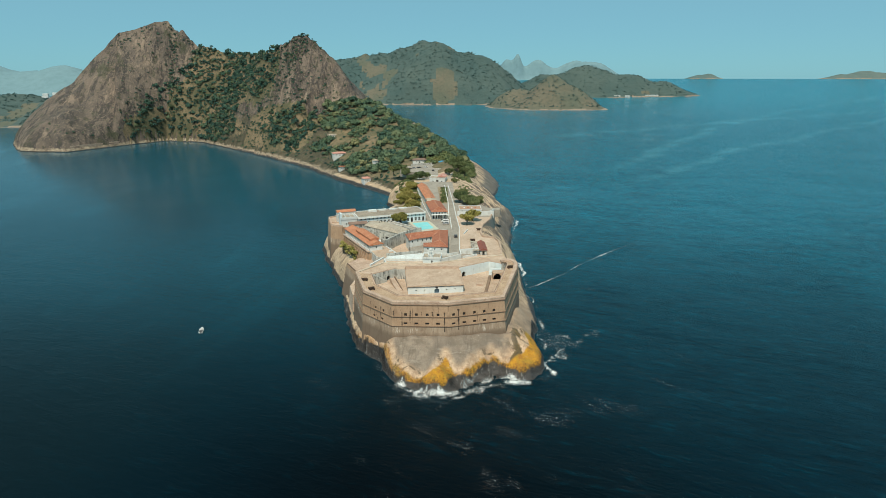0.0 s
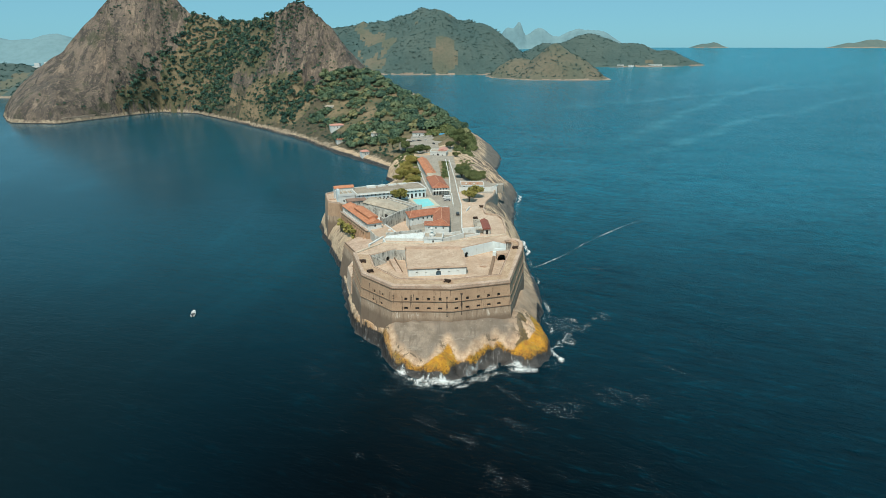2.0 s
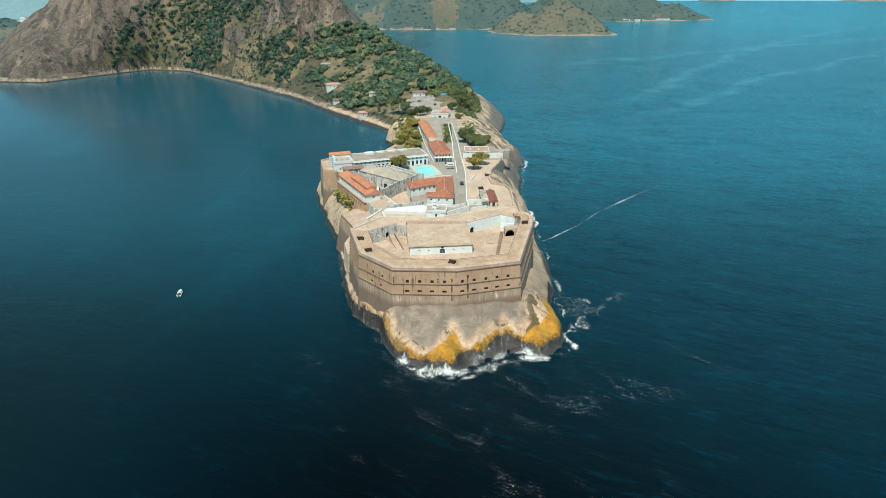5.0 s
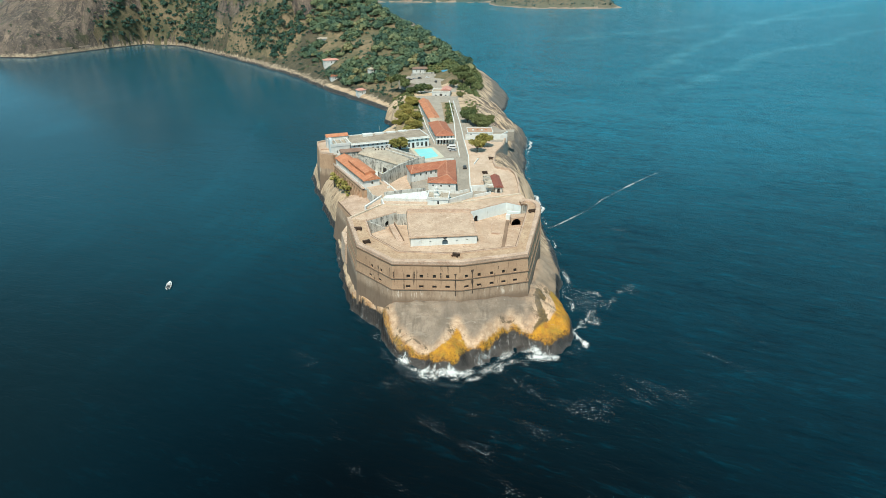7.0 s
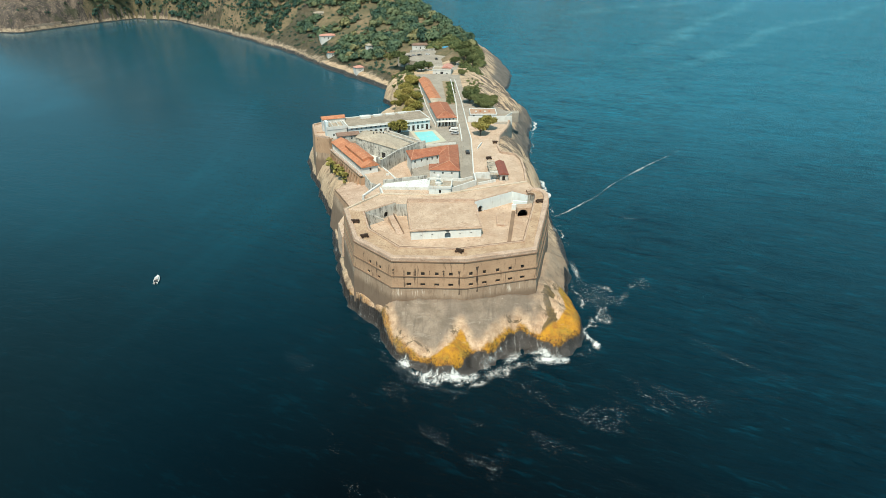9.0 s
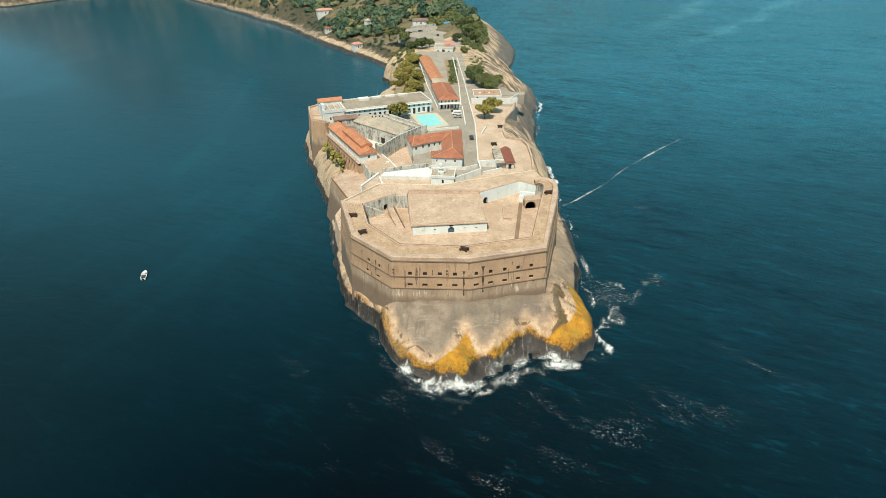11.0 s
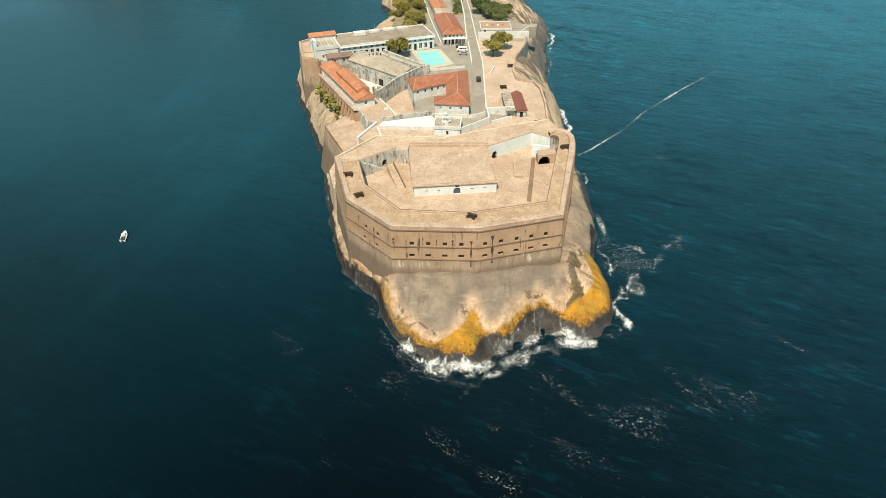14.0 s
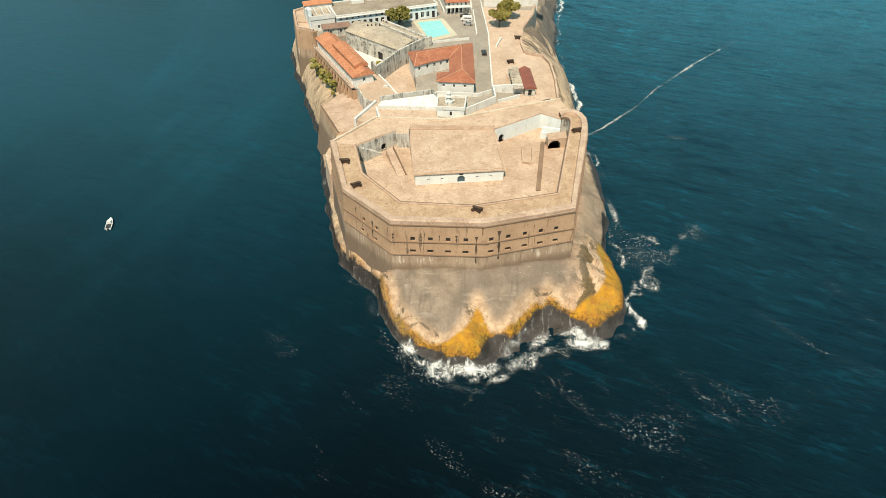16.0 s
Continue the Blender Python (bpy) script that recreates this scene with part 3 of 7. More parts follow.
GX, GY = np.meshgrid(gx, gy)
GZ = ground(GX.ravel(), GY.ravel()).reshape(GX.shape)
ids = np.arange(GX.size).reshape(GX.shape)
quads = np.stack([ids[:-1, :-1], ids[:-1, 1:], ids[1:, 1:], ids[1:, :-1]], -1).reshape(-1, 4)
keep = (GZ.ravel()[quads].max(1) > -3.5)
quads = quads[keep]
used, inv = np.unique(quads, return_inverse=True)
verts = np.stack([GX.ravel(), GY.ravel(), GZ.ravel()], 1)[used]
quads = inv.reshape(-1, 4)
head = sheet("ground", verts, quads, M_ROCK)
cen = verts[quads].mean(1)
wood = np.zeros(len(cen), bool)
for w in WOODS:
    wood |= inside(w, cen[:, 0], cen[:, 1])
slot = np.where(wood & (cen[:, 2] > 9), 2, 1)
slot = np.where((cen[:, 1] < 430) & (cen[:, 2] > 9) & (cen[:, 0] < 24), 2, slot)
slot = np.where((cen[:, 1] < 318) | ((cen[:, 1] < 560) & (cen[:, 0] > 24)) | ((cen[:, 1] < 430) & (cen[:, 2] <= 5.5)) | ((cen[:, 0] > -330) & (cen[:, 2] < 3)), 0, slot)
head.data.materials.append(M_HILL)
head.data.materials.append(M_SOIL)
head.data.polygons.foreach_set("material_index", slot.astype(np.int32))
for name_, plan_ in (("rim", BRINK), ("bare", DOME)):
    val = np.full(len(verts), 100.0)
    near_ = verts[:, 1] < 20
    val[near_] = signed(plan_, verts[near_, 0], verts[near_, 1]) + 100.0 * smooth01(verts[near_, 1], 8, 19)
    at_ = head.data.attributes.new(name_, "FLOAT", "POINT")
    at_.data.foreach_set("value", val.astype(np.float32))
HOLLOW = [(34.4, -16.3), (32.5, -21.5), (34.5, -28.0), (32.3, -32.2), (34.6, -34.6)]
near_ = verts[:, 1] < 20
hollow = np.zeros(len(verts))
hx, hy = verts[near_, 0], verts[near_, 1]
hollow[near_] = np.exp(-((edge_distance(HOLLOW, hx + 1.6 * fbm(hx, hy, 5, 4, 131), hy + 1.6 * fbm(hx, hy, 5, 4, 133), closed=False)) / 1.9) ** 2)
head.data.attributes.new("hollow", "FLOAT", "POINT").data.foreach_set("value", hollow.astype(np.float32))
tagged(head, "granite headland with bare brown cliffs and grassy slopes", "ground", kind="structure")

# ---- woods: many small crowns in one object ----
def ico(sub):
    bm = bmesh.new()
    bmesh.ops.create_icosphere(bm, subdivisions=sub, radius=1.0)
    v = np.array([p.co[:] for p in bm.verts])
    f = np.array([[p.index for p in q.verts] for q in bm.faces])
    bm.free()
    return v, f


def crowns(name, spots, material, sub=2, rng=None):
    """Leafy crowns at rows of x, y, z, radius, as one mesh with uneven outlines."""
    v0, f0 = ico(sub)
    vs, fs, n = [], [], 0
    for x, y, z, r in spots:
        lump = 1 + 0.36 * rng.standard_normal(len(v0)).clip(-1.6, 1.6)
        sc = np.array([r * rng.uniform(0.8, 1.25), r * rng.uniform(0.8, 1.25), r * rng.uniform(0.65, 0.95)])
        vs.append(v0 * lump[:, None] * sc + (x, y, z + 0.45 * r))
        fs.append(f0 + n)
        n += len(v0)
    ob = sheet(name, np.concatenate(vs), np.concatenate(fs), material, smooth=False)
    give_tone(ob, np.repeat(rng.random(len(spots)), len(v0)))
    return ob


def give_tone(ob, values):
    ob.data.attributes.new("tone", "FLOAT", "POINT").data.foreach_set("value", np.asarray(values, np.float32))


def leafy(name, spots_, material, rg, each=46, size=1.0):
    """Crowns of many small leaf sprays at rows of x, y, z, radius, as one mesh."""
    P = np.repeat(np.array(spots_), each, 0)
    n_ = len(P)
    d = rg.standard_normal((n_, 3))
    d /= np.linalg.norm(d, axis=1)[:, None]
    d[:, 2] = np.abs(d[:, 2]) * 1.1 - 0.25
    c_ = P[:, :3] + d * P[:, 3:4] * rg.uniform(0.55, 1.12, (n_, 1)) * (1, 1, 0.8)
    c_[:, 2] += 0.35 * P[:, 3]
    u = rg.standard_normal((n_, 3))
    u -= 0.75 * d * (u * d).sum(1)[:, None]
    u /= np.linalg.norm(u, axis=1)[:, None]
    w = np.cross(u, d + 0.35 * rg.standard_normal((n_, 3)))
    w /= np.linalg.norm(w, axis=1)[:, None]
    sz = size * P[:, 3:4] * rg.uniform(0.24, 0.46, (n_, 1))
    V = np.stack([c_ - u * sz, c_ - w * sz * 0.8, c_ + u * sz, c_ + w * sz * 0.8], 1).reshape(-1, 3)
    F_ = np.arange(4 * n_).reshape(-1, 4)
    ob = sheet(name, V, F_, material, smooth=False)
    give_tone(ob, np.repeat(np.clip(rg.beta(1.3, 1.5, len(spots_)), 0, 1), each * 4))
    return ob


CLEARINGS = [(-14, 436, 16), (-20, 470, 10), (-111, 479, 13), (-123, 506, 12), (-69, 367, 14), (-48, 358, 12), (-167, 520, 12), (-118, 458, 8), (-75, 417, 8)]     # open grass and earth: x, y, radius
rng = np.random.default_rng(4)
spots, near_spots = [], []
for w, step in zip(WOODS, (4.0, 4.2, 4.6)):
    xs, ys = [p[0] for p in w], [p[1] for p in w]
    qx, qy = np.meshgrid(np.arange(min(xs), max(xs), step), np.arange(min(ys), max(ys), step))
    qx = qx.ravel() + rng.uniform(-3.5, 3.5, qx.size)
    qy = qy.ravel() + rng.uniform(-3.5, 3.5, qy.size)
    ragged = 14 * fbm(qx, qy, 40, 4, 79)
    ok = (signed(w, qx, qy) + ragged > 0) & (fbm(qx, qy, 45, 4, 77) > (-0.62 if w is WOODS[2] else -1.2))
    for cx, cy, r in CLEARINGS:
        ok &= np.hypot(qx - cx, qy - cy) > r
    qx, qy = qx[ok], qy[ok]
    qz = ground(qx, qy)
    for a, b, c in zip(qx, qy, qz):
        if c > 6:
            big = 1.0 + 0.75 * (rng.random() < 0.30)
            if w is WOODS[2]:
                near_spots.append((a, b, c + 0.8 * big, rng.uniform(2.0, 3.6) * big))
            else:
                spots.append((a, b, c, rng.uniform(1.9, 3.6) * big))
# scrub on the bare faces and along the tops
for cx, cy, sx, sy, count in ((-518, 900, 60, 25, 160), (-600, 890, 30, 20, 40), (-214, 694, 13, 8, 130), (-360, 760, 70, 60, 260), (-280, 640, 60, 40, 160), (-560, 690, 40, 20, 30), (-499, 862, 4, 22, 170), (-520, 795, 22, 22, 130), (-440, 800, 40, 20, 120),
                              (-330, 720, 40, 40, 160), (-60, 365, 14, 14, 40), (-200, 600, 60, 40, 420), (-140, 480, 40, 40, 220), (-110, 425, 26, 24, 120), (-300, 650, 40, 26, 200), (-400, 790, 60, 16, 200), (-245, 690, 22, 14, 130), (-235, 660, 10, 34, 60), (-268, 700, 30, 26, 160)):
    ab = np.stack([rng.normal(cx, sx, count), rng.normal(cy, sy, count)], 1)
    for (a, b), c in zip(ab, ground(ab[:, 0], ab[:, 1])):
        if c > 7:
            spots.append((a, b, c - 0.6, rng.uniform(0.9, 2.6)))
tagged(leafy("woods", near_spots, M_LEAF_LOW, rng, 150, 0.66), "mixed green woods on the lower slope", "woods", kind="stuff")
tagged(leafy("woods", spots, M_LEAF, rng, 46, 0.85), "dense dark green coastal woods on the hills", "woods", kind="stuff")


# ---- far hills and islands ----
# distance haze is mixed into the far grass and wood floor colours
M_FARSOIL = plain("hazy_dry_grass", (0.090, 0.106, 0.076), (0.150, 0.130, 0.090), 0.03, 0.95, 0.6, 3.0, 0.10)
M_FARFLOOR = plain("hazy_wood_floor", (0.046, 0.086, 0.082), (0.076, 0.108, 0.094), 0.018, 0.95, 0.6, 3.0, 0.10)

def far_hill(name, peaks, x0, x1, y0, y1, step, base, label, material, bare=None, trees=0, rough=6.0, seed=0):
    """An island or hill range of rounded peaks (x, y, height, width across, width along)."""
    ax, ay = np.arange(x0, x1 + step, step), np.arange(y0, y1 + step, step)
    X, Y = np.meshgrid(ax, ay)
    Z = np.zeros(X.shape)
    for px_, py_, hz_, wx, wy in peaks:
        Z = Z + (hz_ * np.exp(-(np.abs((X - px_) / wx) ** 2 + np.abs((Y - py_) / wy) ** 2))) ** 3
    Z = Z ** (1 / 3)
    rim = np.minimum(np.minimum(X - x0, x1 - X), np.minimum(Y - y0, y1 - Y))
    Z = Z * (1 + 0.13 * fbm(X, Y, 170, 4, seed)) * smooth01(rim + 12 * fbm(X, Y, 60, 3, seed + 2), 0, 90) + rough * fbm(X, Y, step * 4, 3, seed + 5) * np.clip(Z / 40, 0, 1) - 5.0
    low = sea_z(X, Y)
    idx = np.arange(X.size).reshape(X.shape)
    q = np.stack([idx[:-1, :-1], idx[:-1, 1:], idx[1:, 1:], idx[1:, :-1]], -1).reshape(-1, 4)
    q = q[Z.ravel()[q].max(1) > -5]
    u, inv = np.unique(q, return_inverse=True)
    V = np.stack([X.ravel(), Y.ravel(), (Z + low).ravel()], 1)[u]
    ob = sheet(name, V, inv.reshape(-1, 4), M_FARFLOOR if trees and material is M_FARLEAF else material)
    if bare is not None:
        ob.data.materials.append(bare)
        c = V[inv.reshape(-1, 4)].mean(1)
        above = c[:, 2] - sea_z(c[:, 0], c[:, 1])
        rockish = (above < 2.5 + 3 * fbm(c[:, 0], c[:, 1], 50, 3, seed)) 
        ob.data.polygons.foreach_set("material_index", rockish.astype(np.int32))
        if trees:
            open_ = (fbm(c[:, 0], c[:, 1], 150, 5, seed + 9) > 0.72) & ~rockish
            ob.data.materials.append(M_FARSOIL)
            ob.data.polygons.foreach_set("material_index", np.where(open_, 2, rockish).astype(np.int32))
    if trees:
        rg = np.random.default_rng(seed)
        sel = rg.integers(0, len(V), trees)
        ab = V[sel, 2] - sea_z(V[sel, 0], V[sel, 1])
        ok = (ab > 6) & (fbm(V[sel, 0], V[sel, 1], 150, 5, seed + 9) + 0.25 * rg.standard_normal(len(sel)) < 0.66)
        rows_ = V[sel][ok]
        rows_ = np.column_stack([rows_[:, :2] + rg.uniform(-step, step, (len(rows_), 2)) / 2, rows_[:, 2] - 2.5, rg.uniform(3.0, 6.5, len(rows_))])
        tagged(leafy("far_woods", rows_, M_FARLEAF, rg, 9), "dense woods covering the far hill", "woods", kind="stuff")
    return tagged(ob, label, "hill", kind="structure")


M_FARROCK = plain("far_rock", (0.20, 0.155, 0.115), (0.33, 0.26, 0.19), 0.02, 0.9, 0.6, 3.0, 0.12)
# island and range colours are tinted pale blue as painted haze
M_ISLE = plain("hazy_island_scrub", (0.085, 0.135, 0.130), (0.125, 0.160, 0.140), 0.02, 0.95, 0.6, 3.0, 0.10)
M_HAZE = plain("haze_tinted_hill", (0.15, 0.255, 0.285), (0.18, 0.285, 0.31), 0.004, 1.0, 0.2, 3.0, 0.03)
FH = far_hill
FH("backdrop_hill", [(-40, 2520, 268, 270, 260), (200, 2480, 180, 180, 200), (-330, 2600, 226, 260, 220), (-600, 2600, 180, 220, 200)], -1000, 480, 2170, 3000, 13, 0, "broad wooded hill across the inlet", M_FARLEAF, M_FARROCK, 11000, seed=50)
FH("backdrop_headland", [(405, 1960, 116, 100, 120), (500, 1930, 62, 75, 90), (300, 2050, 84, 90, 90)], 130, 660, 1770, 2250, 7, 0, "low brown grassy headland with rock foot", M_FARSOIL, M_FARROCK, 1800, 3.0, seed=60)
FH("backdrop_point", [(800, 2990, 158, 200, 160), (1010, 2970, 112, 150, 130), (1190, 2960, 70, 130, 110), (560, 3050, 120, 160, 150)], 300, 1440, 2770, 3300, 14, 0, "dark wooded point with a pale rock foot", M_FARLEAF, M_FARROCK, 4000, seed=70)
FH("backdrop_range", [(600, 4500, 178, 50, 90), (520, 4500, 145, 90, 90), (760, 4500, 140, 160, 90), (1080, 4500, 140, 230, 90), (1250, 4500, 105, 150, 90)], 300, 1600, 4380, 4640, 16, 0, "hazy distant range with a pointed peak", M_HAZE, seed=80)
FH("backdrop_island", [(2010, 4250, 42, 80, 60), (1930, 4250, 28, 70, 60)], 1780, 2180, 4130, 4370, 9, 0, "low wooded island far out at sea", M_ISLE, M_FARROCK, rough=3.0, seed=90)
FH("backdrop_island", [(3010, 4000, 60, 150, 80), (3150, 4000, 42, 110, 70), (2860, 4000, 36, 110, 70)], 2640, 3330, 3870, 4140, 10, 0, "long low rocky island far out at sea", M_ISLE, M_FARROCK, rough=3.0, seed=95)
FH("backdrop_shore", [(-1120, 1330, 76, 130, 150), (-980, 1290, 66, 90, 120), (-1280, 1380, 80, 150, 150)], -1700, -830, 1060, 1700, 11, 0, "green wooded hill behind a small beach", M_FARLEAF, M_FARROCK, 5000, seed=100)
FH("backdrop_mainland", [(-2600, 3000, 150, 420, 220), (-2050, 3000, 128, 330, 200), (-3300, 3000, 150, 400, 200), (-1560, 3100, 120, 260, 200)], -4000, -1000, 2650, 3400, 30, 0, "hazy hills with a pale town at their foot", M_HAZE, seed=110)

# ---- materials of the fort ----
def fort_wall_material():
    n = Nodes("old_lime_wall")
    x, y, z = n.xyz()
    big, fine = n.noise(0.12, 6, 0.65), n.noise(2.6, 7, 0.7)
    c = n.mix(n.ramp(big, 0.32, 0.68), (0.37, 0.243, 0.152), (0.46, 0.312, 0.200))
    c = n.mix(n.ramp(fine, 0.45, 0.7, 0, 0.5), c, (0.25, 0.165, 0.105))
    c = n.mix(n.ramp(n.noise(0.5, 8, 0.74, (1, 1, 0.5)), 0.52, 0.66, 0, 0.6), c, (0.27, 0.17, 0.105))
    runs = n.noise(1.1, 6, 0.7, (1.0, 1.0, 0.05), 0.1)
    c = n.mix(n.ramp(runs, 0.585, 0.66, 0, 0.85), c, (0.085, 0.058, 0.040))
    pale = n.noise(1.7, 5, 0.7, (1.0, 1.0, 0.06))
    lev = n.math("ADD", z, n.math("MULTIPLY", n.math("SUBTRACT", n.noise(0.5, 5, 0.7), 0.5), 2.4))
    foot = n.ramp(lev, 18.2, 17.2)
    c = n.mix(foot, c, n.mix(n.ramp(big, 0.3, 0.7), (0.30, 0.218, 0.152), (0.385, 0.292, 0.208)))
    c = n.mix(n.math("MULTIPLY", n.math("MULTIPLY", foot, n.ramp(lev, 13.6, 15.5)), n.math("MULTIPLY", n.ramp(pale, 0.53, 0.62, 0, 0.85), n.ramp(n.noise(0.16, 5, 0.65), 0.42, 0.60, 0.12, 1.0))), c, (0.68, 0.61, 0.51))
    c = n.mix(n.math("MULTIPLY", foot, n.ramp(n.noise(0.8, 7, 0.72, (1.0, 1.0, 0.14), 0.3), 0.48, 0.62, 0, 0.7)), c, (0.20, 0.140, 0.095))
    c = n.mix(n.ramp(lev, 15.8, 12.8, 0, 0.72), c, (0.135, 0.095, 0.066))
    return n.done(c, 0.92, n.bump(n.math("ADD", fine, runs), 0.5, 0.12))


def white_material(name, base=(0.74, 0.74, 0.70), dirt=(0.33, 0.32, 0.29), amount=0.6, streaks=True, lo=0.5, hi=0.7):
    n = Nodes(name)
    fine, big = n.noise(3.0, 6, 0.7), n.noise(0.22, 6, 0.7)
    c = n.mix(n.ramp(big, 0.35, 0.7), base, tuple(v * 0.86 for v in base))
    s = n.noise(0.9, 7, 0.72, (1, 1, 0.15) if streaks else (1, 1, 1), 0.5)
    patch = n.ramp(n.noise(0.35, 5, 0.65), 0.36, 0.62)
    c = n.mix(n.math("MULTIPLY", n.ramp(s, lo, hi, 0, amount), patch), c, dirt)
    return n.done(c, 0.85, n.bump(fine, 0.3, 0.04))


def tile_material(name, dark, light, pale):
    n = Nodes(name)
    big, mid = n.noise(0.25, 6, 0.7), n.noise(1.4, 6, 0.75)
    c = n.mix(n.ramp(big, 0.32, 0.68), dark, light)
    c = n.mix(n.ramp(mid, 0.50, 0.68, 0, 0.75), c, pale)
    c = n.mix(n.ramp(n.noise(0.6, 8, 0.76), 0.54, 0.66, 0, 0.6), c, tuple(v * 0.5 for v in dark))
    c = n.mix(n.ramp(n.noise(4.0, 5, 0.7), 0.5, 0.7, 0, 0.6), c, tuple(v * 0.5 for v in dark))
    return n.done(c, 0.85, n.bump(n.noise(5.0, 4, 0.6), 0.6, 0.08))


M_WALL = fort_wall_material()
def terrace_material(name, dark, light, red, pale, scale=1.0):
    """Trodden lime and earth: broad stains, reddish bare patches, pale dust and dark specks."""
    n = Nodes(name)
    c = n.mix(n.ramp(n.noise(0.09 * scale, 6, 0.68), 0.34, 0.66), dark, light)
    c = n.mix(n.ramp(n.noise(0.33 * scale, 8, 0.74, (1, 1, 1), 0.5), 0.50, 0.64, 0, 0.62), c, red)
    c = n.mix(n.ramp(n.noise(0.8 * scale, 8, 0.76), 0.55, 0.66, 0, 0.75), c, pale)
    c = n.mix(n.ramp(n.noise(0.22 * scale, 9, 0.8, (1, 1, 1), 0.9), 0.60, 0.68, 0, 0.65), c, tuple(v * 0.5 for v in dark))
    fine = n.noise(2.6, 8, 0.78)
    c = n.mix(n.ramp(fine, 0.52, 0.63, 0, 0.7), c, tuple(v * 0.42 for v in dark))
    c = n.mix(n.ramp(n.noise(1.3, 7, 0.76), 0.58, 0.66, 0, 0.65), c, tuple(v * 0.5 for v in red))
    return n.done(c, 0.95, n.bump(fine, 0.8, 0.14))


M_SAND = terrace_material("sandy_terrace", (0.42, 0.303, 0.215), (0.55, 0.419, 0.311), (0.36, 0.237, 0.158), (0.64, 0.525, 0.418))
M_LEDGE = terrace_material("parapet_stone", (0.4, 0.288, 0.209), (0.53, 0.399, 0.305), (0.33, 0.207, 0.141), (0.6, 0.485, 0.395), 1.8)
M_PALELEDGE = terrace_material("pale_coping", (0.50, 0.42, 0.32), (0.64, 0.56, 0.45), (0.42, 0.32, 0.22), (0.70, 0.64, 0.54), 1.8)
M_WALK = terrace_material("mottled_gun_walk", (0.37, 0.25, 0.158), (0.49, 0.36, 0.24), (0.27, 0.15, 0.088), (0.63, 0.51, 0.38), 2.2)
M_STAIN = plain("black_weep_stain", (0.045, 0.032, 0.024), (0.10, 0.07, 0.05), 1.5, 0.9)
M_CORDON = plain("dark_cordon", (0.18, 0.118, 0.078), (0.26, 0.175, 0.115), 1.0, 0.9, 0.3, 0.03, 4.0)
M_WHITE = white_material("whitewash", (0.63, 0.645, 0.62), (0.33, 0.30, 0.25), 0.8)
M_WHITE2 = white_material("stained_whitewash", (0.54, 0.53, 0.48), (0.075, 0.072, 0.064), 0.95, True, 0.40, 0.60)
M_FRONT = white_material("bluish_whitewash", (0.66, 0.72, 0.72), (0.36, 0.36, 0.33), 0.5)
M_BLUEWHITE = white_material("pale_blue_paint", (0.60, 0.68, 0.70), (0.42, 0.48, 0.50), 0.4)
M_GREY = terrace_material("grey_roof_screed", (0.32, 0.275, 0.215), (0.46, 0.40, 0.31), (0.25, 0.195, 0.14), (0.54, 0.49, 0.41), 1.6)
M_TANROOF = terrace_material("tan_roof_screed", (0.235, 0.195, 0.148), (0.335, 0.285, 0.22), (0.19, 0.145, 0.105), (0.43, 0.385, 0.32), 1.6)
M_PAVE = terrace_material("worn_concrete", (0.275, 0.245, 0.205), (0.355, 0.32, 0.265), (0.235, 0.20, 0.155), (0.42, 0.385, 0.325), 1.2)
# near-black; on port, doorway and loophole panes it is painted interior shade
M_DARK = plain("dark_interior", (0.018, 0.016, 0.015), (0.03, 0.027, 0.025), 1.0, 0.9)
M_BLUE = plain("blue_door_paint", (0.045, 0.085, 0.115), (0.06, 0.11, 0.145), 1.0, 0.6)
# band blue, darkened to paint the shadow line below the roof slab
M_STRIPE = plain("shaded_blue_paint", (0.10, 0.135, 0.155), (0.15, 0.185, 0.20), 1.0, 0.8)
M_GUN = plain("rusty_iron", (0.035, 0.024, 0.018), (0.085, 0.052, 0.034), 2.0, 0.7, 0.4, 0.02, 8.0, metal=0.3)
M_TILE = tile_material("clay_tiles", (0.27, 0.090, 0.048), (0.37, 0.140, 0.075), (0.44, 0.26, 0.17))
M_TILE2 = tile_material("new_clay_tiles", (0.39, 0.145, 0.070), (0.50, 0.21, 0.105), (0.56, 0.35, 0.22))
M_TILE3 = tile_material("dark_red_tiles", (0.20, 0.062, 0.045), (0.26, 0.082, 0.055), (0.22, 0.11, 0.08))
M_TILE4 = tile_material("brown_roof", (0.17, 0.105, 0.078), (0.235, 0.15, 0.11), (0.30, 0.22, 0.17))
M_PINK = tile_material("pale_red_roof", (0.47, 0.22, 0.17), (0.54, 0.28, 0.22), (0.55, 0.36, 0.29))


def glass_material():
    n = Nodes("window_glass")
    return n.done(n.mix(n.ramp(n.noise(2.0), 0.4, 0.6), (0.02, 0.025, 0.028), (0.05, 0.06, 0.065)), 0.12)


M_GLASS = glass_material()


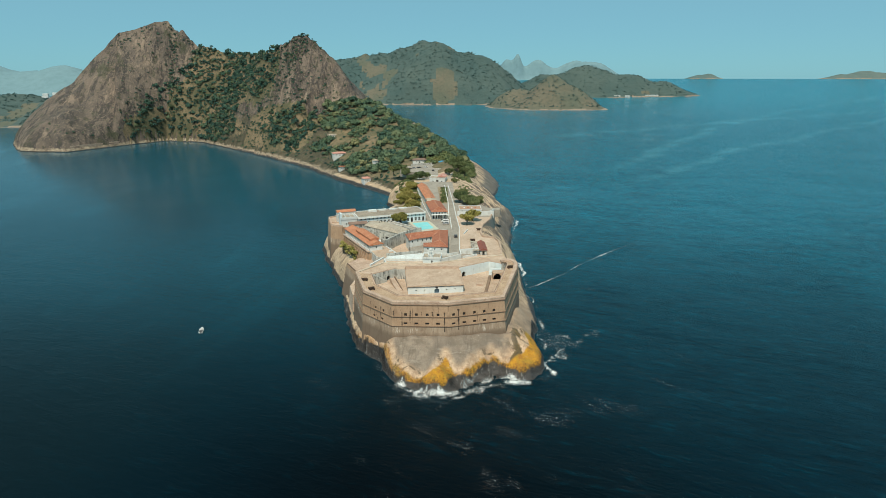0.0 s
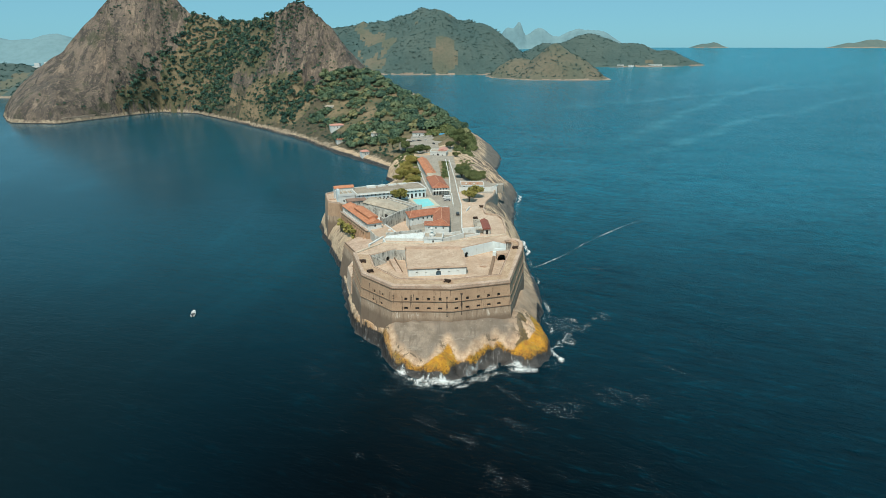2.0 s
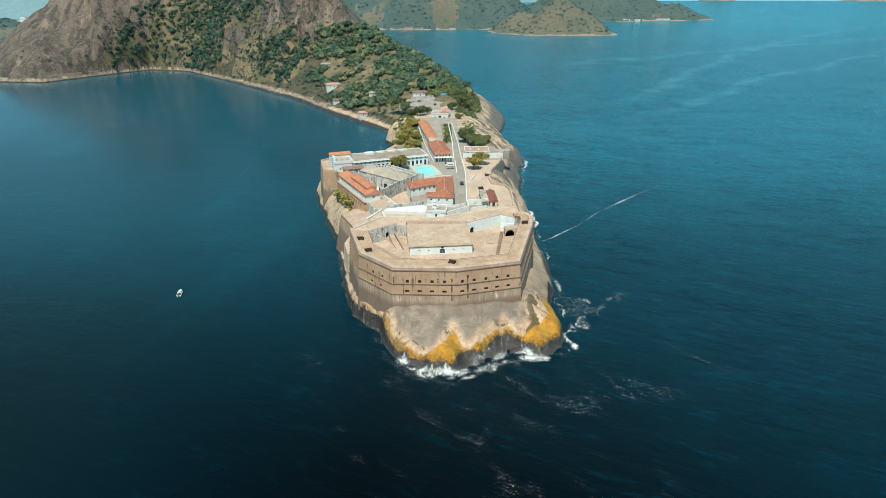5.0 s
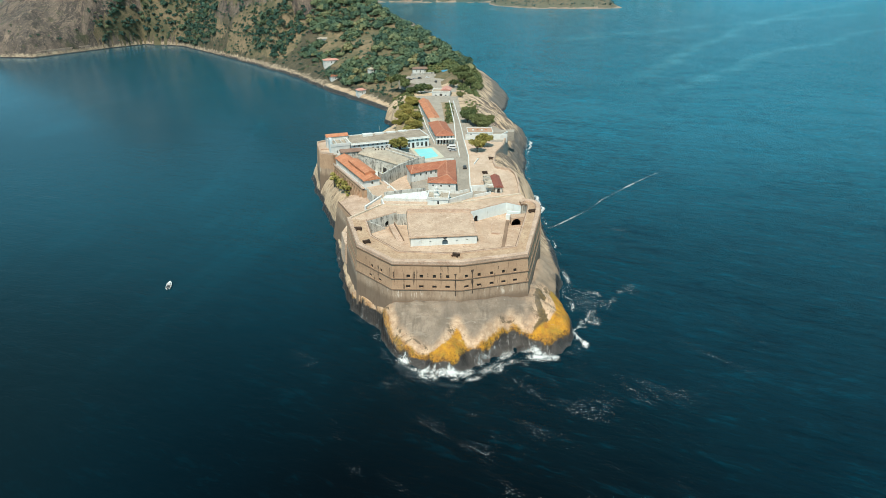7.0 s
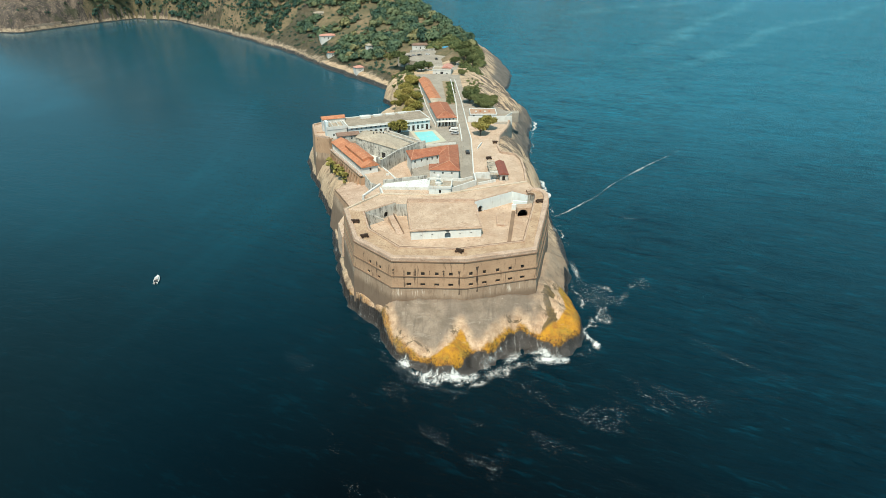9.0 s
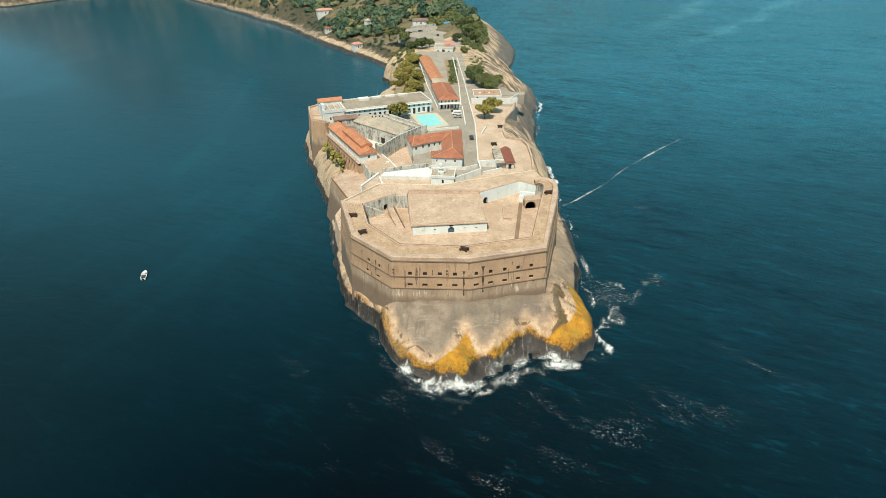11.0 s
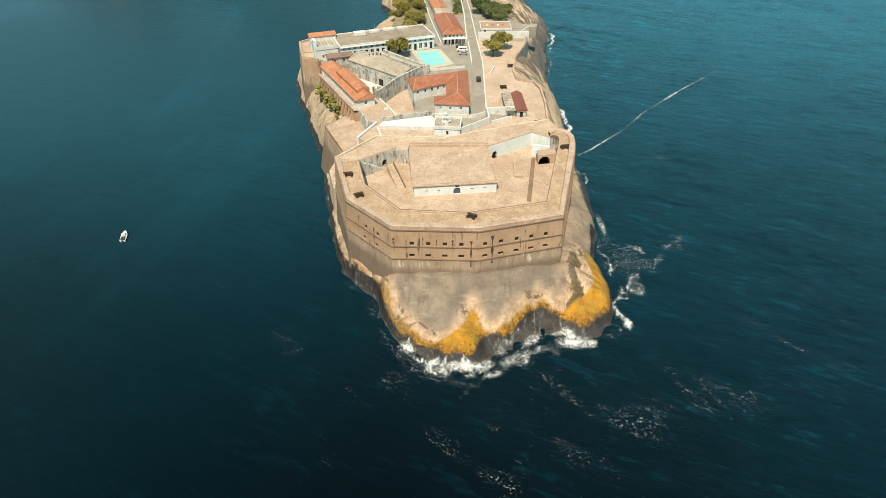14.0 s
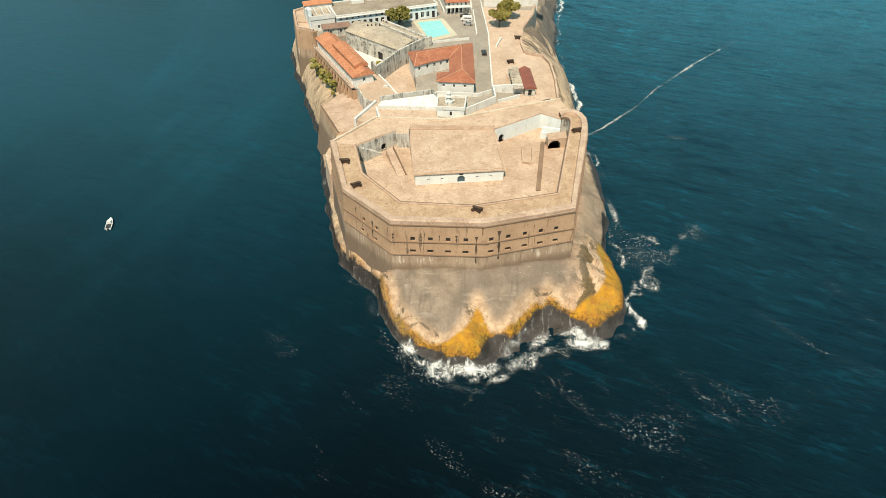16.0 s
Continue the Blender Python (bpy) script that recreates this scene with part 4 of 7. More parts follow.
def facade(bm, at, bt, ab, bb, z0, z1, holes=(), depth=0.35):
    """A wall face from at/bt (top corners) to ab/bb (foot corners) with real openings.
    holes: (fraction along from, to, low, high). Gives each opening's four front and four back corners."""
    at, bt, ab, bb = (Vector(p) for p in (at, bt, ab, bb))
    run = (bt - at).normalized()
    inward = Vector((-run.y, run.x, 0.0))

    def spot(s, z):
        k = (z - z0) / (z1 - z0)
        p, q = ab.lerp(at, k), bb.lerp(bt, k)
        r = p.lerp(q, s)
        return Vector((r.x, r.y, z))

    ss = sorted({0.0, 1.0, *(h[0] for h in holes), *(h[1] for h in holes)})
    zs = sorted({z0, z1, *(h[2] for h in holes), *(h[3] for h in holes)})
    grid = {}

    def vert(s, z):
        if (s, z) not in grid:
            grid[(s, z)] = bm.verts.new(spot(s, z))
        return grid[(s, z)]

    for s0, s1 in zip(ss, ss[1:]):
        for za, zb in zip(zs, zs[1:]):
            sm, zm = (s0 + s1) / 2, (za + zb) / 2
            if any(h[0] < sm < h[1] and h[2] < zm < h[3] for h in holes):
                continue
            bm.faces.new((vert(s0, za), vert(s1, za), vert(s1, zb), vert(s0, zb)))
    out = []
    for h in holes:
        f = [spot(h[0], h[2]), spot(h[1], h[2]), spot(h[1], h[3]), spot(h[0], h[3])]
        b = [p + inward * depth for p in f]
        fv, bv = [bm.verts.new(p) for p in f], [bm.verts.new(p) for p in b]
        for i in range(4):
            j = (i + 1) % 4
            bm.faces.new((fv[j], fv[i], bv[i], bv[j]))
        out.append((f, b, inward))
    return out


def pane(name, opening, material, parent, label="", thick=0.06, ease=0.97):
    """A leaf or pane that closes an opening at its back."""
    f, b, inward = opening
    mid = sum(b, Vector()) / 4
    bm = bmesh.new()
    near = [bm.verts.new(mid + (p - mid) * 1.04) for p in b]
    far = [bm.verts.new(mid + (p - mid) * 1.04 + inward * thick) for p in b]
    bm.faces.new(near)
    bm.faces.new(far[::-1])
    for i in range(4):
        j = (i + 1) % 4
        bm.faces.new((near[j], near[i], far[i], far[j]))
    return part(name, bm, material, parent, label)


def window_bars(opening, material, parent, across=1, up=1, size=0.06):
    """A frame with glazing bars in an opening."""
    f, b, inward = opening
    o, ux, uz = b[0] - inward * 0.06, (b[1] - b[0]), (b[3] - b[0])
    w, h = ux.length, uz.length
    ux, uz = ux / w, uz / h
    bm = bmesh.new()

    def bar(x0, x1, y0, y1):
        c = [o + ux * x + uz * y for x, y in ((x0, y0), (x1, y0), (x1, y1), (x0, y1))]
        a = [bm.verts.new(p) for p in c]
        d = [bm.verts.new(p + inward * 0.05) for p in c]
        bm.faces.new(a)
        for i in range(4):
            j = (i + 1) % 4
            bm.faces.new((a[j], a[i], d[i], d[j]))

    bar(0, size, 0, h)
    bar(w - size, w, 0, h)
    bar(size, w - size, 0, size)
    bar(size, w - size, h - size, h)
    for k in range(1, across + 1):
        x = w * k / (across + 1)
        bar(x - size / 2, x + size / 2, size, h - size)
    return part("window_frame", bm, material, parent)


def arch_filler(bm, opening, steps=8):
    """Closes the corners of a rectangular opening over a round arch, flush with the wall."""
    f, b, inward = opening
    w = (f[1] - f[0]).length
    ux, uz = (f[1] - f[0]) / w, (f[3] - f[0]).normalized()
    h = (f[3] - f[0]).length
    r = w / 2
    pts = [f[0] + ux * (r - r * math.cos(math.pi * k / steps)) + uz * (h - r + r * math.sin(math.pi * k / steps)) for k in range(steps + 1)]
    for k in range(steps):
        top = f[3] if k < steps / 2 else f[2]
        p, q = bm.verts.new(pts[k]), bm.verts.new(pts[k + 1])
        bm.faces.new((p, q, bm.verts.new(top)))
        bm.faces.new((q, p, bm.verts.new(pts[k] + inward * 0.5), bm.verts.new(pts[k + 1] + inward * 0.5)))
    bm.faces.new((bm.verts.new(f[3]), bm.verts.new(pts[steps // 2]), bm.verts.new(f[2])))


# ---- the sea bastion: battered outer wall, parapet walk and sunken gun court ----
OUT = [(-37.5, 12.0), (-30.4, -12.0), (-16.9, -25.3), (6.1, -26.1), (29.2, -19.9), (38.6, 15.5), (40.0, 22.6), (40.2, 26.4), (39.4, 29.2), (37.6, 31.2), (35.2, 31.6), (32.2, 29.4)]
INN = [(-29.7, 10.5), (-26.0, -4.0), (-14.9, -17.1), (3.9, -18.5), (25.6, -13.0), (33.0, 16.0), (34.4, 21.6), (34.9, 24.0), (35.0, 25.6), (34.6, 26.8), (33.8, 27.2), (32.6, 26.6)]
WALK_Z, RIM_Z, CORD_Z, COURT_Z = 27.5, 28.3, 27.0, 22.1
BATTER = 1.8
FOOT_Z = 3.0


def open_offset(line, d):
    """A line, walked with the outside on its right, moved outwards by d."""
    out = []
    for i, q in enumerate(line):
        q = Vector(q)
        p = Vector(line[i - 1]) if i else q - (Vector(line[1]) - q)
        r = Vector(line[i + 1]) if i < len(line) - 1 else q + (q - p)
        e, f = (q - p).normalized(), (r - q).normalized()
        a, b = Vector((e.y, -e.x)), Vector((f.y, -f.x))
        m = a + b
        m = m / max(0.5, m.dot(a))
        out.append((q.x + m.x * d, q.y + m.y * d))
    return out


bastion = thing("sea_bastion", (0, 0, 0), "tan lime-washed stone bastion with two rows of gun ports", "fort")
LOW = open_offset(OUT, BATTER)
PORTS = {1: [(0.44, 0.70), (0.40, 0.67)], 2: [(0.234, 0.425, 0.615, 0.806), (0.234, 0.425, 0.615, 0.806)], 3: [(0.08, 0.265, 0.45, 0.625, 0.80), (0.08, 0.265, 0.45, 0.625, 0.80)],
         4: [(0.25, 0.5, 0.75), ()]}
for i in range(len(OUT) - 1):
    length = math.dist(OUT[i], OUT[i + 1])
    holes = []
    if i in PORTS:
        for row, (low, high, wide) in zip(PORTS[i], ((22.05, 23.25, 1.15), (18.4, 19.35, 1.5))):
            for s in row:
                holes.append((s - wide / 2 / length, s + wide / 2 / length, low, high))
    bm = bmesh.new()
    t0, t1, b0, b1 = OUT[i], OUT[i + 1], LOW[i], LOW[i + 1]
    made = facade(bm, (*t0, 0), (*t1, 0), (*b0, 0), (*b1, 0), FOOT_Z, CORD_Z, holes, 0.38)
    wall = part("rampart_wall", bm, M_WALL, bastion)
    for opening in made:
        # black pane in place of the port's unlit depth
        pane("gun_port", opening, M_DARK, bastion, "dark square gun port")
# black weep stains below the drains
def weep(i, s, high, low, wide):
    """A tapering stain on rampart face i, at a fraction s along it."""
    bm = bmesh.new()
    length = math.dist(OUT[i], OUT[i + 1])
    run = (Vector(OUT[i + 1]) - Vector(OUT[i])).normalized()
    outw = Vector((run.y, -run.x))
    cols = []
    for k in range(7):
        z = high + (low - high) * k / 6
        j = (CORD_Z - z) / (CORD_Z - FOOT_Z)
        p = (Vector(OUT[i]).lerp(Vector(LOW[i]), j)).lerp(Vector(OUT[i + 1]).lerp(Vector(LOW[i + 1]), j), s)
        w = 1.5 * wide * (0.55 + 0.45 * math.sin(k * 2.1 + s * 9)) * (1 - 0.5 * k / 6) / 2
        cols.append([bm.verts.new((p.x + run.x * q + outw.x * d, p.y + run.y * q + outw.y * d, z)) for q, d in ((-w, 0.0), (-w * 0.7, 0.03), (w * 0.7, 0.03), (w, 0.0))])
    for a, b in zip(cols, cols[1:]):
        for k in range(3):
            bm.faces.new((a[k + 1], a[k], b[k], b[k + 1]))
    part("weep_stain", bm, M_STAIN, bastion, "black water stain on the wall")


for i, s, high, low, wide in ((2, 0.02, 24.2, 22.0, 0.45), (2, 0.325, 24.2, 21.9, 0.4), (2, 0.52, 24.0, 22.2, 0.3), (2, 0.705, 24.0, 21.8, 0.5), (2, 0.92, 23.8, 15.5, 0.6), (3, 0.165, 24.9, 16.0, 0.75), (1, 0.62, 24.2, 19.0, 0.5), (1, 0.27, 25.0, 23.2, 0.4), (3, 0.55, 25.0, 23.8, 0.2)):
    weep(i, s, high, low, wide)
# rim, parapet walk and inner wall
width = [math.dist(a, b) for a, b in zip(OUT, INN)]
rows = []
for inset, z in ((0.0, CORD_Z), (0.0, RIM_Z - 0.25), (0.25, RIM_Z), (1.9, RIM_Z - 0.15), (2.1, WALK_Z)):
    rows.append([(*Vector(o).lerp(Vector(n_), inset / w), z) for o, n_, w in zip(OUT, INN, width)])
rows.append([(*p, WALK_Z - 0.05) for p in INN])


def band(rows_, name, material, parent, label=""):
    bm = bmesh.new()
    vs = [[bm.verts.new(p) for p in row] for row in rows_]
    for a, b in zip(vs, vs[1:]):
        for i in range(len(a) - 1):
            bm.faces.new((a[i], a[i + 1], b[i + 1], b[i]))
    return part(name, bm, material, parent, label)


band(rows[:5], "parapet", M_LEDGE, bastion, "worn sandy stone parapet")
band(rows[4:], "gun_walk", M_WALK, bastion, "sandy gun walk behind the parapet")
band([[(*p, WALK_Z - 0.05) for p in INN], [(*p, COURT_Z - 0.3) for p in INN]], "inner_wall", M_WHITE2, bastion)
for z, out_by, high in ((CORD_Z - 0.12, 0.0, 0.30), (21.75, 0.0, 0.22), (17.75, 0.0, 0.22)):
    k = (CORD_Z - z) / (CORD_Z - FOOT_Z) * BATTER
    line = open_offset(OUT, k + 0.10)
    bm = bmesh.new()
    strip_wall(bm, line, 0.36, z - high / 2, z + high / 2)
    part("string_course", bm, M_CORDON, bastion, "dark weathered string course")
bm = bmesh.new()
strip_wall(bm, [(p[0], p[1]) for p in open_offset(INN, 0.35)], 0.5, WALK_Z - 0.1, WALK_Z + 0.28)
part("inner_kerb", bm, M_LEDGE, bastion)
bm = bmesh.new()
strip_wall(bm, [(p[0], p[1]) for p in open_offset(INN, 0.02)], 0.24, WALK_Z - 0.4, WALK_Z + 0.34)
part("kerb_edge", bm, M_CORDON, bastion, "thin dark edge along the inner kerb")

# floor of the gun court
bm = bmesh.new()
prism(bm, [(-30, 11), (-18.6, 20), (11.4, 22), (26.8, 31), (35, 27), (34, 18), (26, -13), (3.9, -19), (-15, -17.6), (-26.3, -4)], 14, COURT_Z)
tagged(part("court_floor", bm, M_SAND), "sandy trodden floor of the gun court", "floor", kind="structure")

# back terrace with its stained walls to the court
terrace = thing("upper_terrace", (0, 0, 0), "sandy upper terrace with low steps and stained walls", "terrace")
TER_Z = 27.0
top_plan = [(-37.5, 12.0), (-29.7, 10.5), (-18.6, 19.6), (-18.5, 18.0), (-14.6, 18.0), (-14.6, 23.4), (11.4, 23.4), (11.4, 20.4), (26.8, 30.4), (32.6, 26.6), (32.2, 29.0), (36.4, 31.0), (34.4, 40.5), (-3.2, 26.4), (-25.4, 27.6)]
bm = bmesh.new()
bm.faces.new([bm.verts.new((*p, TER_Z)) for p in top_plan])
part("terrace_top", bm, M_SAND, terrace)


def flat_wall(name, a, b, z0, z1, material, parent, holes=(), label="", depth=0.8, arch=False, back=M_DARK, back_name="doorway"):
    """An upright wall face from a to b (its outside on the right), with openings in metres along it."""
    length = math.dist(a, b)
    bm = bmesh.new()
    made = facade(bm, (*a, 0), (*b, 0), (*a, 0), (*b, 0), z0, z1, [(h[0] / length, h[1] / length, h[2], h[3]) for h in holes], depth)
    if arch:
        for o in made:
            arch_filler(bm, o)
    ob = part(name, bm, material, parent, label)
    for o in made:
        # default black back pane paints the shade inside the opening
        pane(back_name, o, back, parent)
    return made


flat_wall("court_wall", (-29.7, 10.5), (-18.6, 19.6), COURT_Z - 0.2, TER_Z, M_WHITE2, terrace, [(8.6, 10.4, COURT_Z, COURT_Z + 2.3)], "grey stained plaster wall with an arched doorway", arch=True)
flat_wall("court_wall", (-18.6, 19.6), (-18.5, 18.0), COURT_Z - 0.2, TER_Z, M_WHITE2, terrace)
flat_wall("court_wall", (-18.5, 18.0), (-14.6, 18.0), COURT_Z - 0.2, TER_Z, M_WHITE2, terrace)
flat_wall("court_wall", (11.4, 20.4), (26.8, 30.4), COURT_Z - 0.2, TER_Z, M_FRONT, terrace, [(1.8, 3.9, COURT_Z, COURT_Z + 2.4)], "white plaster wall with an arched doorway", arch=True)
flat_wall("court_wall", (26.8, 30.4), (32.6, 26.6), COURT_Z - 0.2, TER_Z, M_FRONT, terrace)
for a, b in (((34.4, 40.5), (36.4, 31.0)), ((36.4, 31.0), (32.2, 29.0)), ((-25.4, 27.6), (-37.5, 12.0)), ((-3.2, 26.4), (-25.4, 27.6)), ((34.4, 40.5), (-3.2, 26.4))):
    flat_wall("side_wall", a, b, 12.0, TER_Z, M_WALL, terrace)
for k in range(3):
    bm = bmesh.new()
    box(bm, -14.6, 11.4, 21.9 + 0.5 * k, 23.5, 25.6, 26.0 + 0.33 * (k + 1) - 0.02)
    part("step", bm, M_LEDGE, terrace)
for line, high in (([(-37.3, 12.2), (-25.6, 27.3)], 0.6), ([(-25.4, 27.4), (-3.2, 26.2), (34.2, 40.3)], 0.5), ([(-29.9, 11.0), (-18.7, 20.2)], 0.25), ([(11.4, 20.9), (26.7, 30.9), (32.4, 27.2)], 0.25)):
    bm = bmesh.new()
    strip_wall(bm, line, 0.6, TER_Z - 0.2, TER_Z + high)
    part("coping", bm, M_PALELEDGE if high > 0.3 else M_LEDGE, terrace, "low coping wall")
# stair along the stained wall
for k in range(9):
    bm = bmesh.new()
    a = Vector((-28.6, 10.9)).lerp(Vector((-23.6, 15.0)), k / 9)
    b = Vector((-28.6, 10.9)).lerp(Vector((-23.6, 15.0)), (k + 1) / 9)
    nrm = Vector((0.634, -0.773)) * 1.3
    prism(bm, [(a.x, a.y), (b.x, b.y), (b.x + nrm.x, b.y + nrm.y), (a.x + nrm.x, a.y + nrm.y)], COURT_Z, COURT_Z + 4.4 * (1 - k / 9))
    part("stair_step", bm, M_WHITE2, terrace)

# casemate with the white front and the flat sandy roof
casemate = thing("casemate", (0, 0, 0), "long white casemate with a blue arched door and sandy roof", "building")
FA, FB = (-11.95, -1.9), (12.87, 0.76)
CAS_Z = 25.55
length = math.dist(FA, FB)
bm = bmesh.new()
holes = [(0.475, 0.56, COURT_Z + 0.02, COURT_Z + 2.35)] + [(s - 0.014, s + 0.014, 23.55, 23.95) for s in (0.145, 0.30, 0.70, 0.855)]
made = facade(bm, (*FA, 0), (*FB, 0), (*FA, 0), (*FB, 0), COURT_Z - 0.2, CAS_Z, holes, 0.5)
arch_filler(bm, made[0])
part("front_wall", bm, M_FRONT, casemate)
pane("door", made[0], M_BLUE, casemate, "dark blue arched door")
for o in made[1:]:
    pane("window", o, M_DARK, casemate, "small dark loophole")
bm = bmesh.new()
mid = Vector(FA).lerp(Vector(FB), 0.5175)
bmesh.ops.create_cone(bm, cap_ends=True, segments=16, radius1=0.55, radius2=0.55, depth=0.1, matrix=pose(mid.x, mid.y - 0.02, 25.0, 90, 0, 6) @ Matrix.Diagonal((1.3, 0.6, 1, 1)))
part("crest", bm, M_DARK, casemate, "dark oval plaque over the door")
flat_wall("side_wall", (-14.6, 18.0), FA, COURT_Z - 0.2, CAS_Z, M_WHITE2, casemate)
flat_wall("side_wall", FB, (11.4, 23.0), COURT_Z - 0.2, CAS_Z, M_WHITE2, casemate)
bm = bmesh.new()
prism(bm, offset_plan([(-14.6, 23.0), FA, FB, (11.4, 23.0)], 0.45), CAS_Z, 26.0)
part("roof_slab", bm, M_SAND, casemate, "flat sandy roof with a worn edge")
bm = bmesh.new()
strip_wall(bm, [(-14.3, 22.6), (FA[0] + 0.15, FA[1] + 0.15), (FB[0] - 0.15, FB[1] + 0.15), (11.2, 22.6)], 0.45, 25.9, 26.22)
part("roof_kerb", bm, M_LEDGE, casemate)
bm = bmesh.new()
d = (Vector(FB) - Vector(FA)).normalized()
nn = Vector((d.y, -d.x)) * 0.05
strip_wall(bm, [(FA[0] + nn.x, FA[1] + nn.y), (FB[0] + nn.x, FB[1] + nn.y)], 0.12, CAS_Z - 0.35, CAS_Z - 0.12)
part("shaded_blue_band", bm, M_STRIPE, casemate, "blue band darkened as the shadow under the eaves")

# low walls and ramps in the court
def low_wall(line, thick, z0, z1, material, label, category="wall", name="low_wall"):
    bm = bmesh.new()
    strip_wall(bm, line, thick, z0, z1)
    return tagged(part(name, bm, material), label, category)


low_wall([(19.8, 18.0), (19.3, 9.3), (22.1, 9.0), (22.9, 17.6)], 0.35, COURT_Z, COURT_Z + 0.7, M_LEDGE, "low sandy stone wall round a sunken pit")
low_wall([(22.2, -4.5), (26.4, 19.5)], 1.3, COURT_Z, [COURT_Z + 0.3, COURT_Z + 1.4], M_CORDON, "long brown stone ramp wall beside the gallery")
bm = bmesh.new()
prism(bm, [(-21.4, 13.2), (-19.4, 14.0), (-15.0, 3.0), (-17.2, 2.1)], COURT_Z - 0.1, [COURT_Z + 2.2, COURT_Z + 2.2, COURT_Z + 0.1, COURT_Z + 0.1])
tagged(part("ramp", bm, M_LEDGE), "sloping stone ramp down to the court floor", "ramp")
low_wall([(-14.8, 3.0), (-19.2, 14.0)], 0.3, COURT_Z, [COURT_Z + 0.5, COURT_Z + 3.0], M_CORDON, "brown slanting parapet of the ramp")
# gallery arch under the right walk
gal = thing("gallery_mouth", (0, 0, 0), "wide dark arched gallery mouth in a sandy wall", "archway")
flat_wall("gallery_wall", (27.6, 17.6), (33.3, 18.6), COURT_Z - 0.1, 25.3, M_SAND, gal, [(0.25, 4.2, COURT_Z, 24.75)], depth=2.5, arch=True)
bm = bmesh.new()
prism(bm, [(27.6, 17.7), (33.3, 18.7), (33.8, 22.5), (27.6, 21.5)], 24.95, 25.32)
part("gallery_roof", bm, M_SAND, gal)


for a, b, z1 in (((26.2, 24.0), (31.6, 22.6), 24.2), ((26.8, 25.6), (32.2, 24.2), 25.2)):
    low_wall([a, b], 0.8, COURT_Z, z1, M_FRONT, "low pale step wall beside the gallery")


# ---- old guns ----
def lathe(bm, profile, m, seg=14):
    rings = []
    for x, r in profile:
        rings.append([bm.verts.new(m @ Vector((x, r * math.cos(2 * math.pi * k / seg), r * math.sin(2 * math.pi * k / seg)))) for k in range(seg)])
    for a, b in zip(rings, rings[1:]):
        for k in range(seg):
            bm.faces.new((a[k], a[(k + 1) % seg], b[(k + 1) % seg], b[k]))
    bm.faces.new(rings[0][::-1])
    bm.faces.new(rings[-1])


gun = thing("cannon", (4.6, -20.6, WALK_Z), "old rusty iron cannon on a low carriage", "cannon", "guns of the fort", -28)
bm = bmesh.new()
lathe(bm, [(-1.5, 0.10), (-1.4, 0.2), (-1.3, 0.12), (-1.2, 0.40), (-0.9, 0.40), (0.0, 0.33), (0.05, 0.35), (1.0, 0.24), (1.15, 0.24), (1.2, 0.30), (1.35, 0.27), (1.36, 0.12), (1.0, 0.11)], pose(0, 0, 1.05, 0, -4, 0))
part("barrel", bm, M_GUN, gun)
for sy in (-0.45, 0.45):
    bm = bmesh.new()
    prism(bm, [(-1.5, sy - 0.1), (1.0, sy - 0.1), (1.0, sy + 0.1), (-1.5, sy + 0.1)], 0.25, [0.55, 1.15, 1.15, 0.55])
    part("cheek", bm, M_GUN, gun)
for sx in (-1.1, 0.7):
    for sy in (-0.68, 0.68):
        bm = bmesh.new()
        lathe(bm, [(-0.1, 0.1), (-0.1, 0.36), (0.1, 0.36), (0.1, 0.1)], pose(sx, sy, 0.36, 0, 0, 90), 12)
        part("wheel", bm, M_GUN, gun)
for x, y, z, a in ((-31.7, 1.2, WALK_Z, 186), (-27.2, -10.2, WALK_Z, 205), (36.0, 18.6, WALK_Z, 12), (29.9, 40.6, 25.5, 20), (20.6, 73.5, 25.1, 190), (25.5, 97.0, 25.1, 170)):
    copy_thing(gun, pose(x, y, z, 0, 0, a))

# ---- yard of the fort ----
YARD_Z = 25.0
M_SANDYARD = terrace_material("sand_yard", (0.44, 0.328, 0.237), (0.56, 0.434, 0.333), (0.38, 0.263, 0.181), (0.63, 0.525, 0.429), 0.8)
M_ASPH = terrace_material("worn_asphalt", (0.265, 0.24, 0.20), (0.335, 0.305, 0.255), (0.22, 0.195, 0.16), (0.39, 0.36, 0.31), 1.0)
M_OLDWHITE = terrace_material("worn_whitewash", (0.56, 0.59, 0.57), (0.67, 0.71, 0.70), (0.48, 0.46, 0.41), (0.72, 0.74, 0.72), 1.5)
bm = bmesh.new()
YARD = [(-3.2, 26.6), (34.4, 40.7), (35.4, 59), (35.6, 72), (33.9, 78.7), (27.4, 82), (27, 92), (29, 106.5), (35.2, 124.6), (37.6, 135.5), (40, 152), (34, 165), (14, 190), (12, 262), (-6, 266), (-24, 262),
        (-27, 205), (-30, 152), (-44, 142), (-57, 137), (-62, 120), (-57.5, 103), (-56.0, 96.4), (-53.4, 97.6), (-43.2, 100.9), (-42.2, 107.6), (-31.0, 109.4), (-11.8, 90.8), (-12.5, 87), (-16.5, 72), (-14, 57), (-14, 46.5), (-8, 45), (-8, 33), (-26, 33.5), (-25.4, 27.8)]
prism(bm, YARD, 9.0, YARD_Z, 1.0)
tagged(part("yard_pavement", bm, M_PAVE), "worn pale concrete yard behind the battery", "pavement", kind="structure")
bm = bmesh.new()
prism(bm, [(12.8, 50.3), (22.2, 49.2), (30, 42.5), (34.2, 42.2), (35.1, 59), (35.2, 72), (33.6, 78.3), (27, 81.6), (26.6, 92), (28.6, 106.7), (35.8, 130), (13.0, 134.5), (14.0, 101)], YARD_Z - 0.3, YARD_Z + 0.06)
